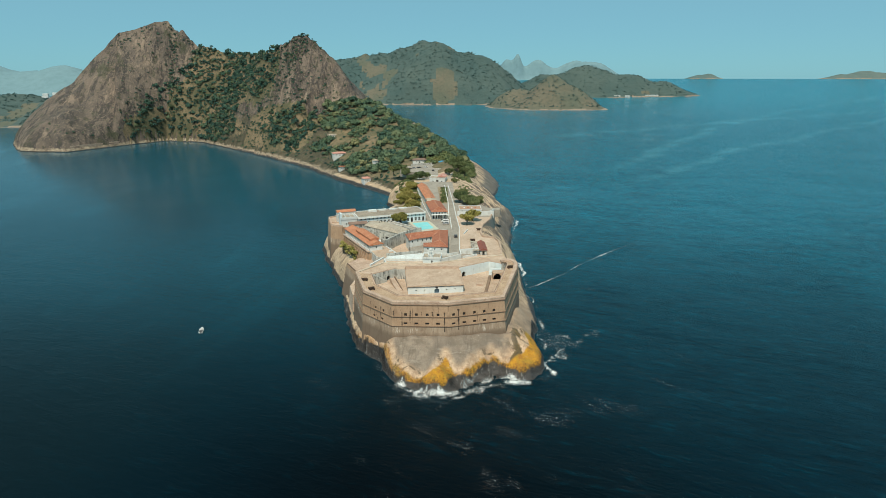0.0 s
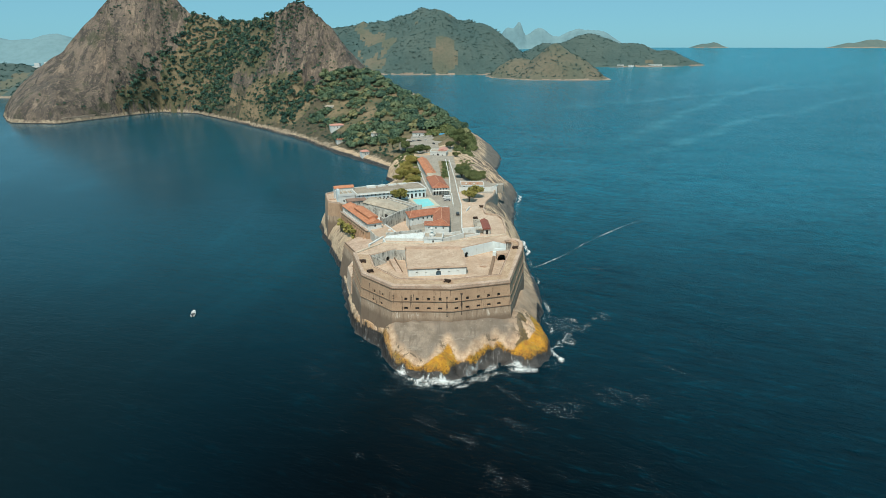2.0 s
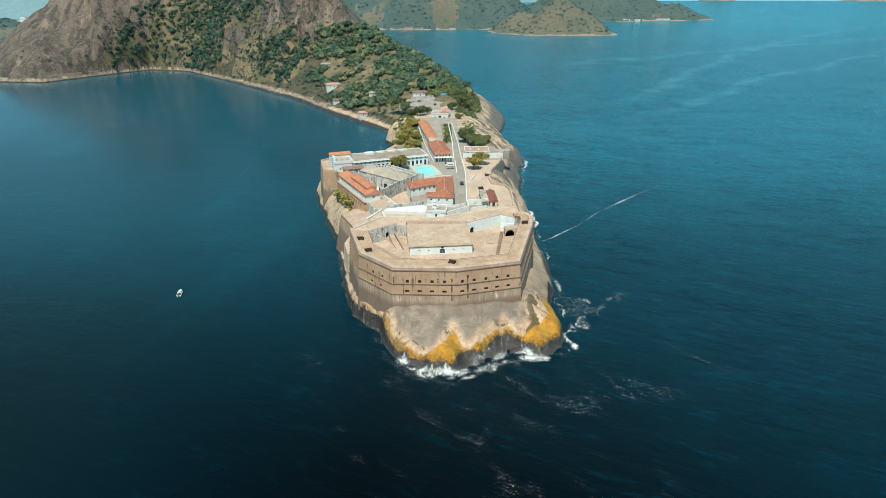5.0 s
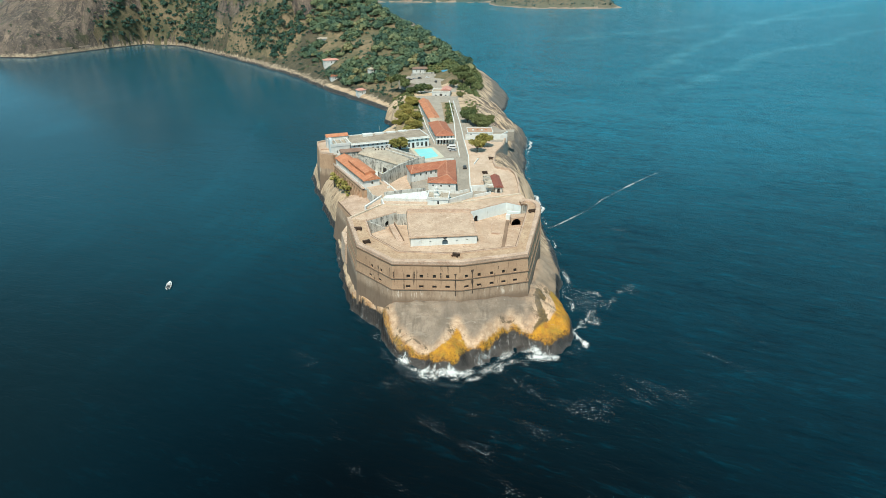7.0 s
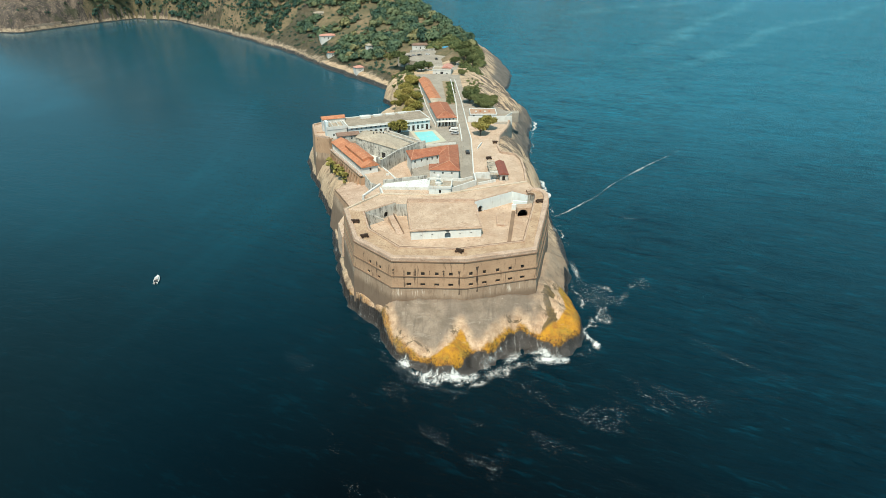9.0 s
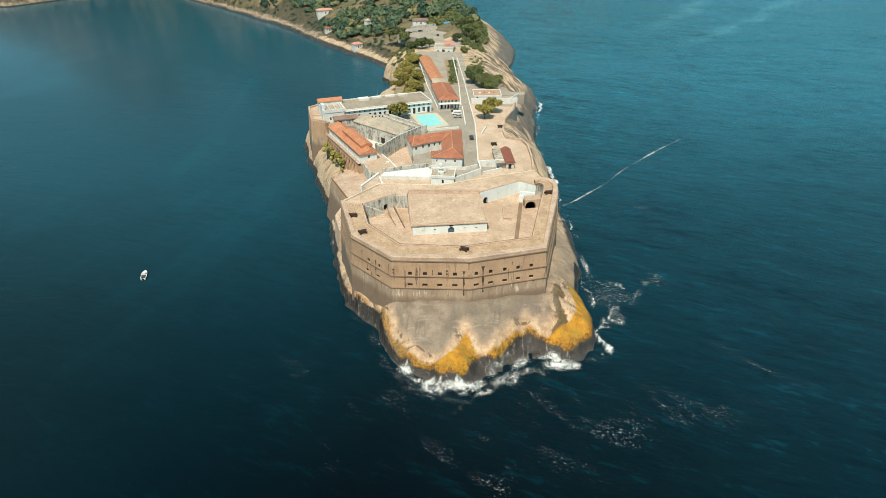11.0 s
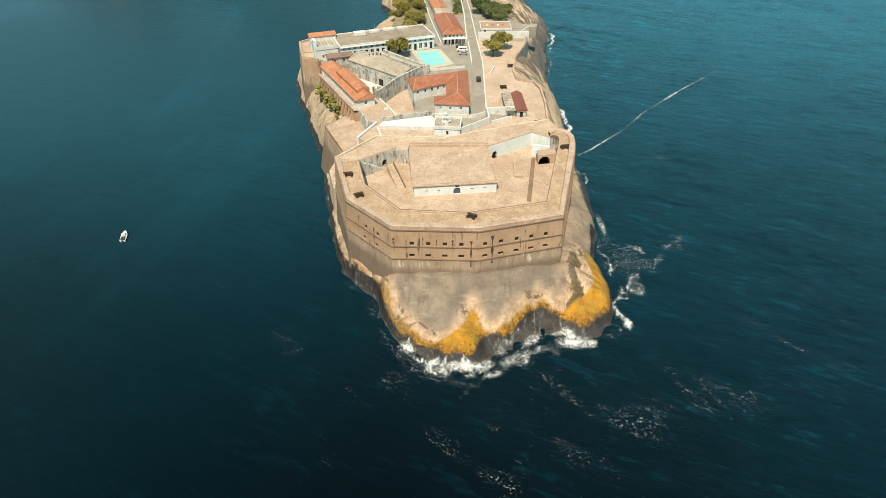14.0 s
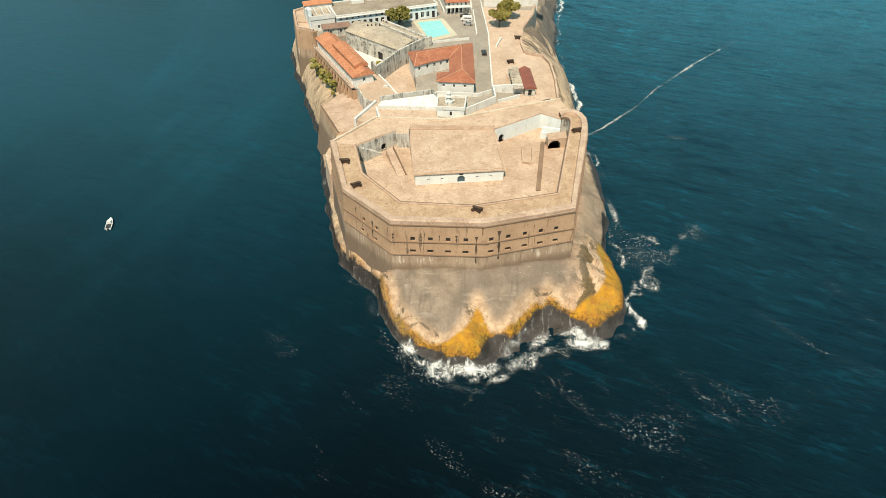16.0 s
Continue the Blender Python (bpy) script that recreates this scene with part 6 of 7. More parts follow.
# red-roofed quarters beside the lane
q = thing("quarters", (1.4, 127.3, YARD_Z), "white quarters with a long red tile roof", "building", rz=8.9)
QW = 5.0
fr = [(k, 1.0, 0.1, 2.5, "door") for k in (1.2, 3.2, 6.8, 8.8)] + [(5.0, 1.6, 0.1, 2.7, "door")] + [(k, 0.9, 3.2, 4.3, "window") for k in (1.2, 3.2, 5.0, 6.8, 8.8)]
wall_run(rect(-QW, QW, 0, 32), -2.5, 4.7, M_WHITE, q, {0: fr, 1: [(k, 1.0, 1.4, 2.9, "window") for k in range(3, 31, 3)], 3: [(k, 1.0, 1.4, 2.9, "window") for k in range(3, 31, 3)]})
bm = bmesh.new()
box(bm, -QW - 0.6, QW + 0.6, -2.4, 0, 2.9, 3.05)
part("porch_roof", bm, M_WHITE, q)
for k in range(7):
    bm = bmesh.new()
    box(bm, -QW - 0.4 + k * 1.75, -QW - 0.15 + k * 1.75, -2.3, -2.05, -0.1, 2.9, 0.03)
    part("porch_post", bm, M_WHITE, q)
roof_mesh("roof", rect(-QW - 0.5, QW + 0.5, -0.7, 32), [(0, 5.5), (0, 27)], [(0, 1, 4), (1, 2, 5, 4), (2, 3, 5), (3, 0, 4, 5)], 4.8, 7.0, M_TILE, q, "red clay tile roof")
ridge_cap([((0, 5.5, 7), (0, 27, 7)), ((0, 5.5, 7), (-QW - 0.5, -0.7, 4.8)), ((0, 5.5, 7), (QW + 0.5, -0.7, 4.8))], q, M_CAP)
q2 = thing("long_quarters", (-3.6, 159.6, YARD_Z), "long narrow quarters under a bright orange tile roof", "building", rz=8.9)
wall_run(rect(-3.4, 3.4, 1.5, 66), -3, 4.4, M_WHITE, q2, {1: [(k, 1.0, 1.4, 2.9, "window") for k in range(4, 62, 4)], 3: [(k, 1.0, 1.4, 2.9, "window") for k in range(4, 62, 4)]})
roof_mesh("roof", rect(-3.9, 3.9, 6, 66.6), [(0, 6), (0, 66.6)], [(0, 1, 4), (1, 2, 5, 4), (2, 3, 5), (3, 0, 4, 5)], 4.5, 6.5, M_TILE2, q2, "bright orange clay tile roof")
bm = bmesh.new()
prism(bm, rect(-3.9, 3.9, 1.5, 6), 4.3, [4.6, 4.6, 6.0, 6.0])
part("cross_roof", bm, M_GREY, q2, "grey concrete link roof")
for k in (22, 38, 54):
    bm = bmesh.new()
    strip_wall(bm, [(-3.9, k), (0, k), (3.9, k)], 0.3, [4.3, 6.2, 4.3], [4.8, 6.8, 4.8])
    part("fire_wall", bm, M_CAP, q2)

# lane walls
low_wall([(12.6, 51.5), (13.8, 101), (12.6, 129), (11.3, 173), (8.1, 241)], 0.5, YARD_Z - 1, YARD_Z + 1.1, M_WHITE, "long white wall along the lane")
low_wall([(9.0, 101), (8.4, 128.6)], 0.5, YARD_Z - 0.5, YARD_Z + 1.0, M_WHITE, "white wall between lane and ball court")
low_wall([(7.7, 130), (7.6, 173), (5.2, 241)], 0.6, YARD_Z - 0.5, YARD_Z + 1.3, M_WHITE, "long white wall beside the quarters")
low_wall([(-4.6, 126.6), (-10.5, 165), (-18.6, 237)], 0.5, YARD_Z - 3, YARD_Z + 1.2, M_WHITE, "long white boundary wall beside the trees")
# right side
low_wall([(13.4, 135.6), (38.2, 136.6)], 0.6, YARD_Z - 2, YARD_Z + 3.0, M_WHITE, "high white wall across the sandy yard")
rb = thing("low_store", (15, 141, YARD_Z), "low white store with a flat earthy roof", "building")
wall_run(rect(0, 15, 0, 12), -3, 2.6, M_WHITE, rb, {0: [(2, 1.0, 0.2, 2.2, "door")]})
flat_roof(rect(0, 15, 0, 12), 2.7, plain("earthy_roof", (0.36, 0.23, 0.155), (0.42, 0.28, 0.19), 0.6, 0.95), rb)
for k in range(4):
    bm = bmesh.new()
    box(bm, 3 + k * 2.6, 4 + k * 2.6, 5 + (k % 2), 6 + (k % 2), 2.7, 3.3, 0.05)
    part("roof_box", bm, M_TILE2 if k % 2 else M_WHITE, rb)
low_wall([(36.8, 136), (33.6, 121), (28.4, 107), (26.4, 92), (27.0, 82.6)], 0.9, 14, YARD_Z + 1.0, M_LEDGE, "tan parapet wall along the cliff edge")
low_wall([(27.4, 82), (33.6, 79), (35.4, 72), (35.4, 59), (34.2, 44)], 0.7, 14, YARD_Z + 1.1, M_LEDGE, "pale stone parapet round the shed yard")
low_wall([(18.8, 96.6), (16.2, 88)], 0.5, YARD_Z, YARD_Z + 0.9, M_WHITE, "short low white wall in the sand")
low_wall([(40, 152), (33, 140)], 0.5, 16, YARD_Z + 1.0, M_WHITE, "white wall on the rock edge")
bm = bmesh.new()
prism(bm, [(28, 150), (44, 152), (45, 158), (29, 157)], 20, 25.4)
tagged(part("slab", bm, M_PAVE), "pale concrete slab on the rock", "slab")
shed = thing("shed", (24.8, 54.0, YARD_Z + 0.05), "long shed with a dark red gabled roof", "shed", rz=2)
wall_run(rect(-1.7, 1.7, -7.4, 7.4), -0.3, 3.0, M_WHITE2, shed, {0: [(1.7, 1.2, 0.1, 2.2, "door")], 3: [(4, 1, 1, 2.2, "window"), (9, 1, 1, 2.2, "window")]})
roof_mesh("roof", rect(-2.1, 2.1, -8.0, 8.0), [(0, -8.0), (0, 8.0)], [(0, 1, 4), (1, 2, 5, 4), (2, 3, 5), (3, 0, 4, 5)], 3.0, 4.0, M_TILE3, shed, "dark red sheet roof")
lean2 = thing("side_shed", (20.9, 55.0, YARD_Z + 0.05), "open shed with a grey sheet roof", "shed", rz=2)
bm = bmesh.new()
prism(bm, rect(-1.7, 1.7, -8.4, 8.4), 2.5, [2.6, 2.95, 2.95, 2.6])
part("sheet_roof", bm, M_GREY, lean2)
for k in range(9):
    bm = bmesh.new()
    box(bm, -1.7, 1.7, -8.2 + k * 2.05 - 0.06, -8.2 + k * 2.05 + 0.06, 2.6, 3.05)
    part("batten", bm, M_WHITE2, lean2)
for sx in (-1.5, 1.5):
    for sy in (-8, -2.7, 2.7, 8):
        bm = bmesh.new()
        box(bm, sx - 0.1, sx + 0.1, sy - 0.1, sy + 0.1, -0.2, 2.6)
        part("post", bm, M_WHITE2, lean2)


# ---- vehicles ----
def paint(name, c, rough=0.35):
    return plain(name, tuple(v * 0.92 for v in c), c, 1.0, rough, 0.02, 0.002, 6.0)


M_PWHITE, M_PBLACK, M_PGREY, M_TYRE = paint("white_car_paint", (0.72, 0.72, 0.70)), paint("black_car_paint", (0.03, 0.032, 0.035)), paint("silver_car_paint", (0.35, 0.36, 0.37)), paint("tyre_rubber", (0.025, 0.025, 0.025), 0.9)


def car(at, rz, material, label, tall=False):
    c = thing("van" if tall else "car", at, label, "van" if tall else "car", rz=rz)
    l, w, h = (2.6, 0.98, 2.05) if tall else (2.15, 0.88, 1.45)
    bm = bmesh.new()
    waist = 0.95
    side = [(-l, 0.35), (-l, waist), (l * (0.86 if tall else 0.45), waist + 0.03), (l * 0.97, waist * 0.8), (l, 0.5), (l, 0.35)]
    a = [bm.verts.new((x, -w, z)) for x, z in side]
    b = [bm.verts.new((x, w, z)) for x, z in side]
    bm.faces.new(a)
    bm.faces.new(b[::-1])
    for i in range(len(side)):
        j = (i + 1) % len(side)
        bm.faces.new((a[j], a[i], b[i], b[j]))
    bmesh.ops.recalc_face_normals(bm, faces=bm.faces[:])
    part("body", bm, material, c)
    bm = bmesh.new()
    x0, x1 = (-l * 0.98, l * 0.85) if tall else (-l * 0.72, l * 0.42)
    low = [bm.verts.new(p) for p in ((x0, -w, waist), (x1, -w, waist), (x1, w, waist), (x0, w, waist))]
    top = [bm.verts.new(p) for p in ((x0 + 0.3, -w + 0.14, h - 0.08), (x1 - 0.55, -w + 0.14, h - 0.08), (x1 - 0.55, w - 0.14, h - 0.08), (x0 + 0.3, w - 0.14, h - 0.08))]
    for i in range(4):
        bm.faces.new((low[i], low[(i + 1) % 4], top[(i + 1) % 4], top[i]))
    part("glasshouse", bm, material if tall else M_GLASS, c)
    if tall:
        bm = bmesh.new()
        box(bm, x1 - 0.75, x1 - 0.25, -w + 0.15, w - 0.15, waist + 0.1, h - 0.3)
        part("windscreen", bm, M_GLASS, c)
        for sy in (-1, 1):
            bm = bmesh.new()
            box(bm, x0 + 0.5, x1 - 0.9, sy * (w - 0.07) - 0.05, sy * (w - 0.07) + 0.05, waist + 0.25, h - 0.45)
            part("side_window", bm, M_GLASS, c)
    bm = bmesh.new()
    box(bm, x0 + 0.28, x1 - 0.53, -w + 0.12, w - 0.12, h - 0.1, h, 0.03)
    part("roof", bm, material, c)
    for sx in (-l * 0.62, l * 0.62):
        for sy in (-w + 0.02, w - 0.02):
            bm = bmesh.new()
            lathe(bm, [(-0.11, 0.12), (-0.11, 0.33), (0.11, 0.33), (0.11, 0.12)], pose(sx, sy, 0.33, 0, 0, 90), 12)
            part("wheel", bm, M_TYRE, c)
    return c


car((5.2, 117.6, YARD_Z), 176, M_PWHITE, "white van parked by the quarters", True)
car((5.6, 112.6, YARD_Z), 176, M_PGREY, "dark silver car parked by the lane")
car((4.6, 122.0, YARD_Z), 178, M_PBLACK, "black car parked by the quarters")
car((11.2, 82.2, YARD_Z + 0.05), 92, M_PBLACK, "black car standing on the lane")

# ---- surf round the point ----
def foam_material():
    n = Nodes("sea_foam")
    at = n.add("ShaderNodeAttribute", attribute_name="foam").outputs["Fac"]
    lace = n.noise(0.11, 9, 0.64, (1, 1, 1), 1.2)
    net = n.noise(0.36, 8, 0.68, (1, 1, 1), 1.8)
    fine = n.noise(2.0, 8, 0.78, (1, 1, 1), 0.8)
    web = n.ramp(n.math("ABSOLUTE", n.math("SUBTRACT", lace, 0.5)), 0.026, 0.003)
    mesh = n.ramp(n.math("ABSOLUTE", n.math("SUBTRACT", net, 0.5)), 0.046, 0.004, 0, 0.8)
    web = n.math("MULTIPLY", n.math("MAXIMUM", web, mesh), n.ramp(fine, 0.36, 0.58))
    heap = n.ramp(n.math("ADD", n.math("ADD", n.math("MULTIPLY", net, 0.75), n.math("MULTIPLY", fine, 0.45)), at), 1.30, 1.80)
    wash = n.math("MULTIPLY", n.ramp(at, 0.40, 0.85, 0, 0.75), n.ramp(n.noise(0.55, 8, 0.74, (1.0, 0.30, 1.0), 0.9), 0.47, 0.60))
    flock = n.noise(0.075, 6, 0.68, (0.45, 1.25, 1.0), 0.6, n.turned(38.0))
    dots = n.ramp(n.noise(2.3, 3, 0.6, (0.75, 1.2, 1.0), 0.3, n.turned(30.0)), 0.60, 0.65)
    fleck = n.math("MULTIPLY", dots, n.ramp(n.math("ADD", flock, n.math("MULTIPLY", at, 0.45)), 0.62, 0.75, 0, 0.45))
    fleck = n.math("MULTIPLY", fleck, n.ramp(at, 0.04, 0.12))
    milk = n.math("MULTIPLY", n.ramp(at, 0.45, 0.95, 0, 0.34), n.ramp(n.math("ADD", net, fine), 0.80, 1.2))
    alpha = n.math("MAXIMUM", n.math("MAXIMUM", n.math("MULTIPLY", web, n.ramp(at, 0.34, 0.80)), wash), n.math("MAXIMUM", n.math("MAXIMUM", heap, milk), fleck))
    n.link(alpha, n.bsdf.inputs["Alpha"])
    return n.done(n.mix(n.ramp(fine, 0.3, 0.7), (0.62, 0.68, 0.68), (0.84, 0.86, 0.84)), 0.7, n.bump(fine, 0.6, 0.3))


M_FOAM = foam_material()
sx_, sy_ = np.arange(-70, 175, 0.9), np.arange(-112, 310, 0.9)
FX, FY = np.meshgrid(sx_, sy_)
dc = edge_distance(COAST, FX, FY)
out = np.where(inside(COAST, FX, FY), -dc, dc)
n1 = fbm(FX, FY, 9, 4, 201)
front = smooth01(FY, 2, -22)
dens = np.exp(-((out - 0.4 - 2.0 * n1) / (1.0 + 2.2 * front)) ** 2) * (0.28 + 0.12 * front + 0.62 * smooth01(FX, 44, 50) * smooth01(FY, 60, 90) * smooth01(n1, -0.3, 0.4))
dens *= smooth01(FY, 330, 290) * (0.35 + 0.65 * smooth01(FX, -40, -20)) * (0.75 + 0.5 * n1)


def blob(cx, cy, rx, ry, turn, strength):
    a = radians(turn)
    u, v = (FX - cx) * math.cos(a) + (FY - cy) * math.sin(a), -(FX - cx) * math.sin(a) + (FY - cy) * math.cos(a)
    return strength * np.exp(-((u / rx) ** 2 + (v / ry) ** 2) * (1 + 0.5 * n1))


# streams of foam along lines: points, half width, strength
STREAMS = (([(51.2, 38), (50.2, 52), (50.4, 74), (51.4, 91), (50.8, 105), (50.6, 128), (55.2, 167), (59.6, 195), (63.6, 218), (62.2, 243), (55.2, 270), (49.2, 288)], 0.7, 0.80), ([(-15.0, -40.6), (-10.5, -44.8), (-4.5, -48.4), (2, -50.2), (6, -50.4)], 2.0, 0.95), ([(6, -50.4), (10.6, -44.8), (18.4, -39.8), (25.6, -35.8), (32, -38.2), (39, -39.6), (43.5, -39)], 2.0, 1.0),
           ([(8, -54), (14, -49), (21.5, -44.6), (28, -41)], 2.2, 0.70), ([(-8, -49), (-1, -53), (6.5, -54.6)], 1.6, 0.66),
           ([(46.6, -31), (49.0, -24), (48.8, -14), (48.4, -6), (50.0, 3)], 0.9, 1.1), ([(47.5, -37), (48.6, -30)], 1.0, 1.4), ([(50, -5), (54, 0), (58, 2.2), (62.5, 1.6), (65, -5), (60, -9), (55.5, -14), (51.5, -19)], 1.1, 0.72), ([(54, -18), (64, -8), (77, 5)], 2.6, 0.50),
           ([(50, -24), (54, -16), (57, -9)], 2.6, 0.50), ([(7, -55), (2.2, -59.7), (4.6, -62.6), (10.8, -65.4)], 1.0, 0.62), ([(-35, -6.5), (-31, -12.5), (-26, -13.6), (-23.3, -18.5)], 1.1, 0.72), ([(-32, -20.5), (-27, -18), (-24, -20)], 1.4, 0.55), ([(14, -56), (22, -52), (30, -50)], 1.6, 0.45))
for line, wide, strong in STREAMS:
    sd = edge_distance(line, FX + 2.6 * fbm(FX, FY, 7, 4, 211), FY + 2.6 * fbm(FX, FY, 7, 4, 223), closed=False)
    dens = np.maximum(dens, strong * np.exp(-(sd / wide) ** 2) * np.clip(0.80 + 0.75 * fbm(FX, FY, 5, 3, 231), 0.1, 1.35))
for b in ((-12.8, -42.6, 3.2, 1.7, -44, 1.3), (31.5, -40.6, 4.6, 2.2, -6, 1.35), (21, -39.6, 4.0, 1.8, 35, 1.05), (48.6, -33.5, 1.1, 2.8, 0, 1.2), (15, -46.5, 8, 3.0, 36, 0.74), (-4, -50, 8, 3.0, -32, 0.62), (56, -6, 7, 8, 10, 0.52), (72, 0, 8, 6, 35, 0.42),
          (51.5, 14, 1.2, 8, 0, 0.85), (-30, -18, 6, 5, -45, 0.42), (-17, -54, 9, 8, -30, 0.36), (86, 62, 8, 2.6, -20, 0.50), (86, 52, 2.0, 7, 10, 0.42), (26, -58, 18, 10, 20, 0.34), (6, -76, 24, 10, 10, 0.36), (46, -66, 26, 12, 20, 0.30), (0, -96, 26, 12, 0, 0.24), (40, -92, 26, 12, 0, 0.24), (85, -50, 46, 26, 30, 0.18),
          (-45, -72, 26, 14, 10, 0.14), (-40, -40, 16, 22, 10, 0.12), (125, 10, 46, 40, 20, 0.08)):
    dens = np.maximum(dens, blob(*b))
WAKE = [(53, 64), (60, 70), (76, 86), (91, 105), (116, 131), (146, 159)]
wk = edge_distance(WAKE, FX + 1.5 * n1, FY + 1.5 * n1, closed=False)
dens = np.maximum(dens, 0.80 * np.exp(-(wk / 0.8) ** 2) * (0.86 + 0.5 * fbm(FX, FY, 16, 3, 91)))
gz0 = ground(FX.ravel(), FY.ravel()).reshape(FX.shape)
dens = np.where((out < -6.5) | (gz0 > 3.0), 0, dens * 0.88)
FZ = 0.12 + np.maximum(gz0, 0) + 0.9 * np.clip(dens - 0.6, 0, 1) * (0.6 + 0.8 * fbm(FX, FY, 3, 3, 301))
fid = np.arange(FX.size).reshape(FX.shape)
fq = np.stack([fid[:-1, :-1], fid[:-1, 1:], fid[1:, 1:], fid[1:, :-1]], -1).reshape(-1, 4)
fq = fq[dens.ravel()[fq].max(1) > 0.035]
fu, finv = np.unique(fq, return_inverse=True)
foam = sheet("surf", np.stack([FX.ravel(), FY.ravel(), FZ.ravel()], 1)[fu], finv.reshape(-1, 4), M_FOAM)
layer = foam.data.attributes.new("foam", "FLOAT", "POINT")
layer.data.foreach_set("value", dens.ravel()[fu].astype(np.float32))
tagged(foam, "white surf and drifting foam on the sea", "surf", kind="stuff")

# ---- boat ----
boat = thing("boat", (-110.7, 6.8, 0), "small white motor boat lying at rest", "boat", rz=104)
boat.scale = (0.85, 0.85, 0.85)
bm = bmesh.new()
keel, gun_w = [], []
for x, w, z in ((-3.2, 1.05, 0.75), (-1.5, 1.2, 0.78), (0.8, 1.15, 0.85), (2.3, 0.75, 0.98), (3.3, 0.08, 1.15)):
    gun_w.append((bm.verts.new((x, -w, z)), bm.verts.new((x, w, z))))
    keel.append((bm.verts.new((x * 0.95, -w * 0.7, -0.35)), bm.verts.new((x * 0.95, w * 0.7, -0.35))))
for i in range(4):
    for s in (0, 1):
        bm.faces.new((gun_w[i][s], gun_w[i + 1][s], keel[i + 1][s], keel[i][s]))
    bm.faces.new((gun_w[i][0], gun_w[i + 1][0], gun_w[i + 1][1], gun_w[i][1]))
bm.faces.new((gun_w[0][0], gun_w[0][1], keel[0][1], keel[0][0]))
bmesh.ops.recalc_face_normals(bm, faces=bm.faces[:])
part("hull", bm, M_PWHITE, boat)
bm = bmesh.new()
box(bm, -2.9, -0.5, -0.9, 0.9, 0.80, 0.90)
part("deck_well", bm, M_PBLACK, boat, "dark open deck")
bm = bmesh.new()
prism(bm, rect(-0.4, 1.1, -0.75, 0.75), 0.8, [1.75, 1.45, 1.45, 1.75])
part("cabin", bm, M_PWHITE, boat)
bm = bmesh.new()
box(bm, -3.6, -3.2, -0.2, 0.2, 0.2, 1.2, 0.05)
part("outboard", bm, M_PBLACK, boat)


# ---- yard trees ----
M_BARK = plain("grey_bark", (0.09, 0.07, 0.05), (0.15, 0.12, 0.09), 2.0, 0.95, 0.6, 0.03, 6.0)


def tree(at, height, spread, seed, label, material=None, leaves=2200, group="trees in and round the fort"):
    """A tapered trunk with limbs and a crown of many small leafy sprays."""
    rg = np.random.default_rng(seed)
    t = thing("tree", at, label, "tree", group)
    bm = bmesh.new()
    fork = height * 0.35
    lathe(bm, [(-0.5, spread * 0.075), (0, spread * 0.065), (fork * 0.6, spread * 0.048), (fork, spread * 0.04)], pose(0, 0, 0, 0, -90, 0), 8)
    tips = []
    for k in range(7):
        a = 2 * math.pi * k / 7 + rg.uniform(-0.3, 0.3)
        tip = Vector((math.cos(a) * spread * rg.uniform(0.45, 0.75), math.sin(a) * spread * rg.uniform(0.45, 0.75), height * rg.uniform(0.6, 0.86)))
        s = Vector((0, 0, fork * rg.uniform(0.7, 1.0)))
        m = Matrix.Translation(s) @ (tip - s).to_track_quat("X", "Z").to_matrix().to_4x4()
        lathe(bm, [(0, spread * 0.03), ((tip - s).length, spread * 0.008)], m, 6)
        tips.append(tip)
    part("trunk", bm, M_BARK, t)
    vs, fs, n = [], [], 0
    centres = [np.array(p) for p in tips] + [np.array((0, 0, height * 0.85))] + [np.array((rg.uniform(-.5, .5) * spread, rg.uniform(-.5, .5) * spread, height * rg.uniform(0.55, 0.9))) for _ in range(5)]
    for k in range(leaves):
        c = centres[rg.integers(len(centres))]
        d = rg.standard_normal(3)
        d /= np.linalg.norm(d)
        p = c + d * spread * 0.34 * rg.uniform(0.55, 1.05) * np.array((1, 1, 0.72))
        u, w = rg.standard_normal(3), rg.standard_normal(3)
        u /= np.linalg.norm(u)
        w = np.cross(u, w)
        w /= np.linalg.norm(w)
        s = spread * rg.uniform(0.055, 0.12)
        vs += [p - u * s, p + w * s * 0.7, p + u * s, p - w * s * 0.7 + d * s * 0.4]
        fs += [(n, n + 1, n + 2), (n, n + 2, n + 3)]
        n += 4
    crown = sheet("crown", vs, fs, material or M_LEAF2, t, smooth=False)
    give_tone(crown, np.full(len(vs), rg.uniform(0.15, 0.85)))
    return t


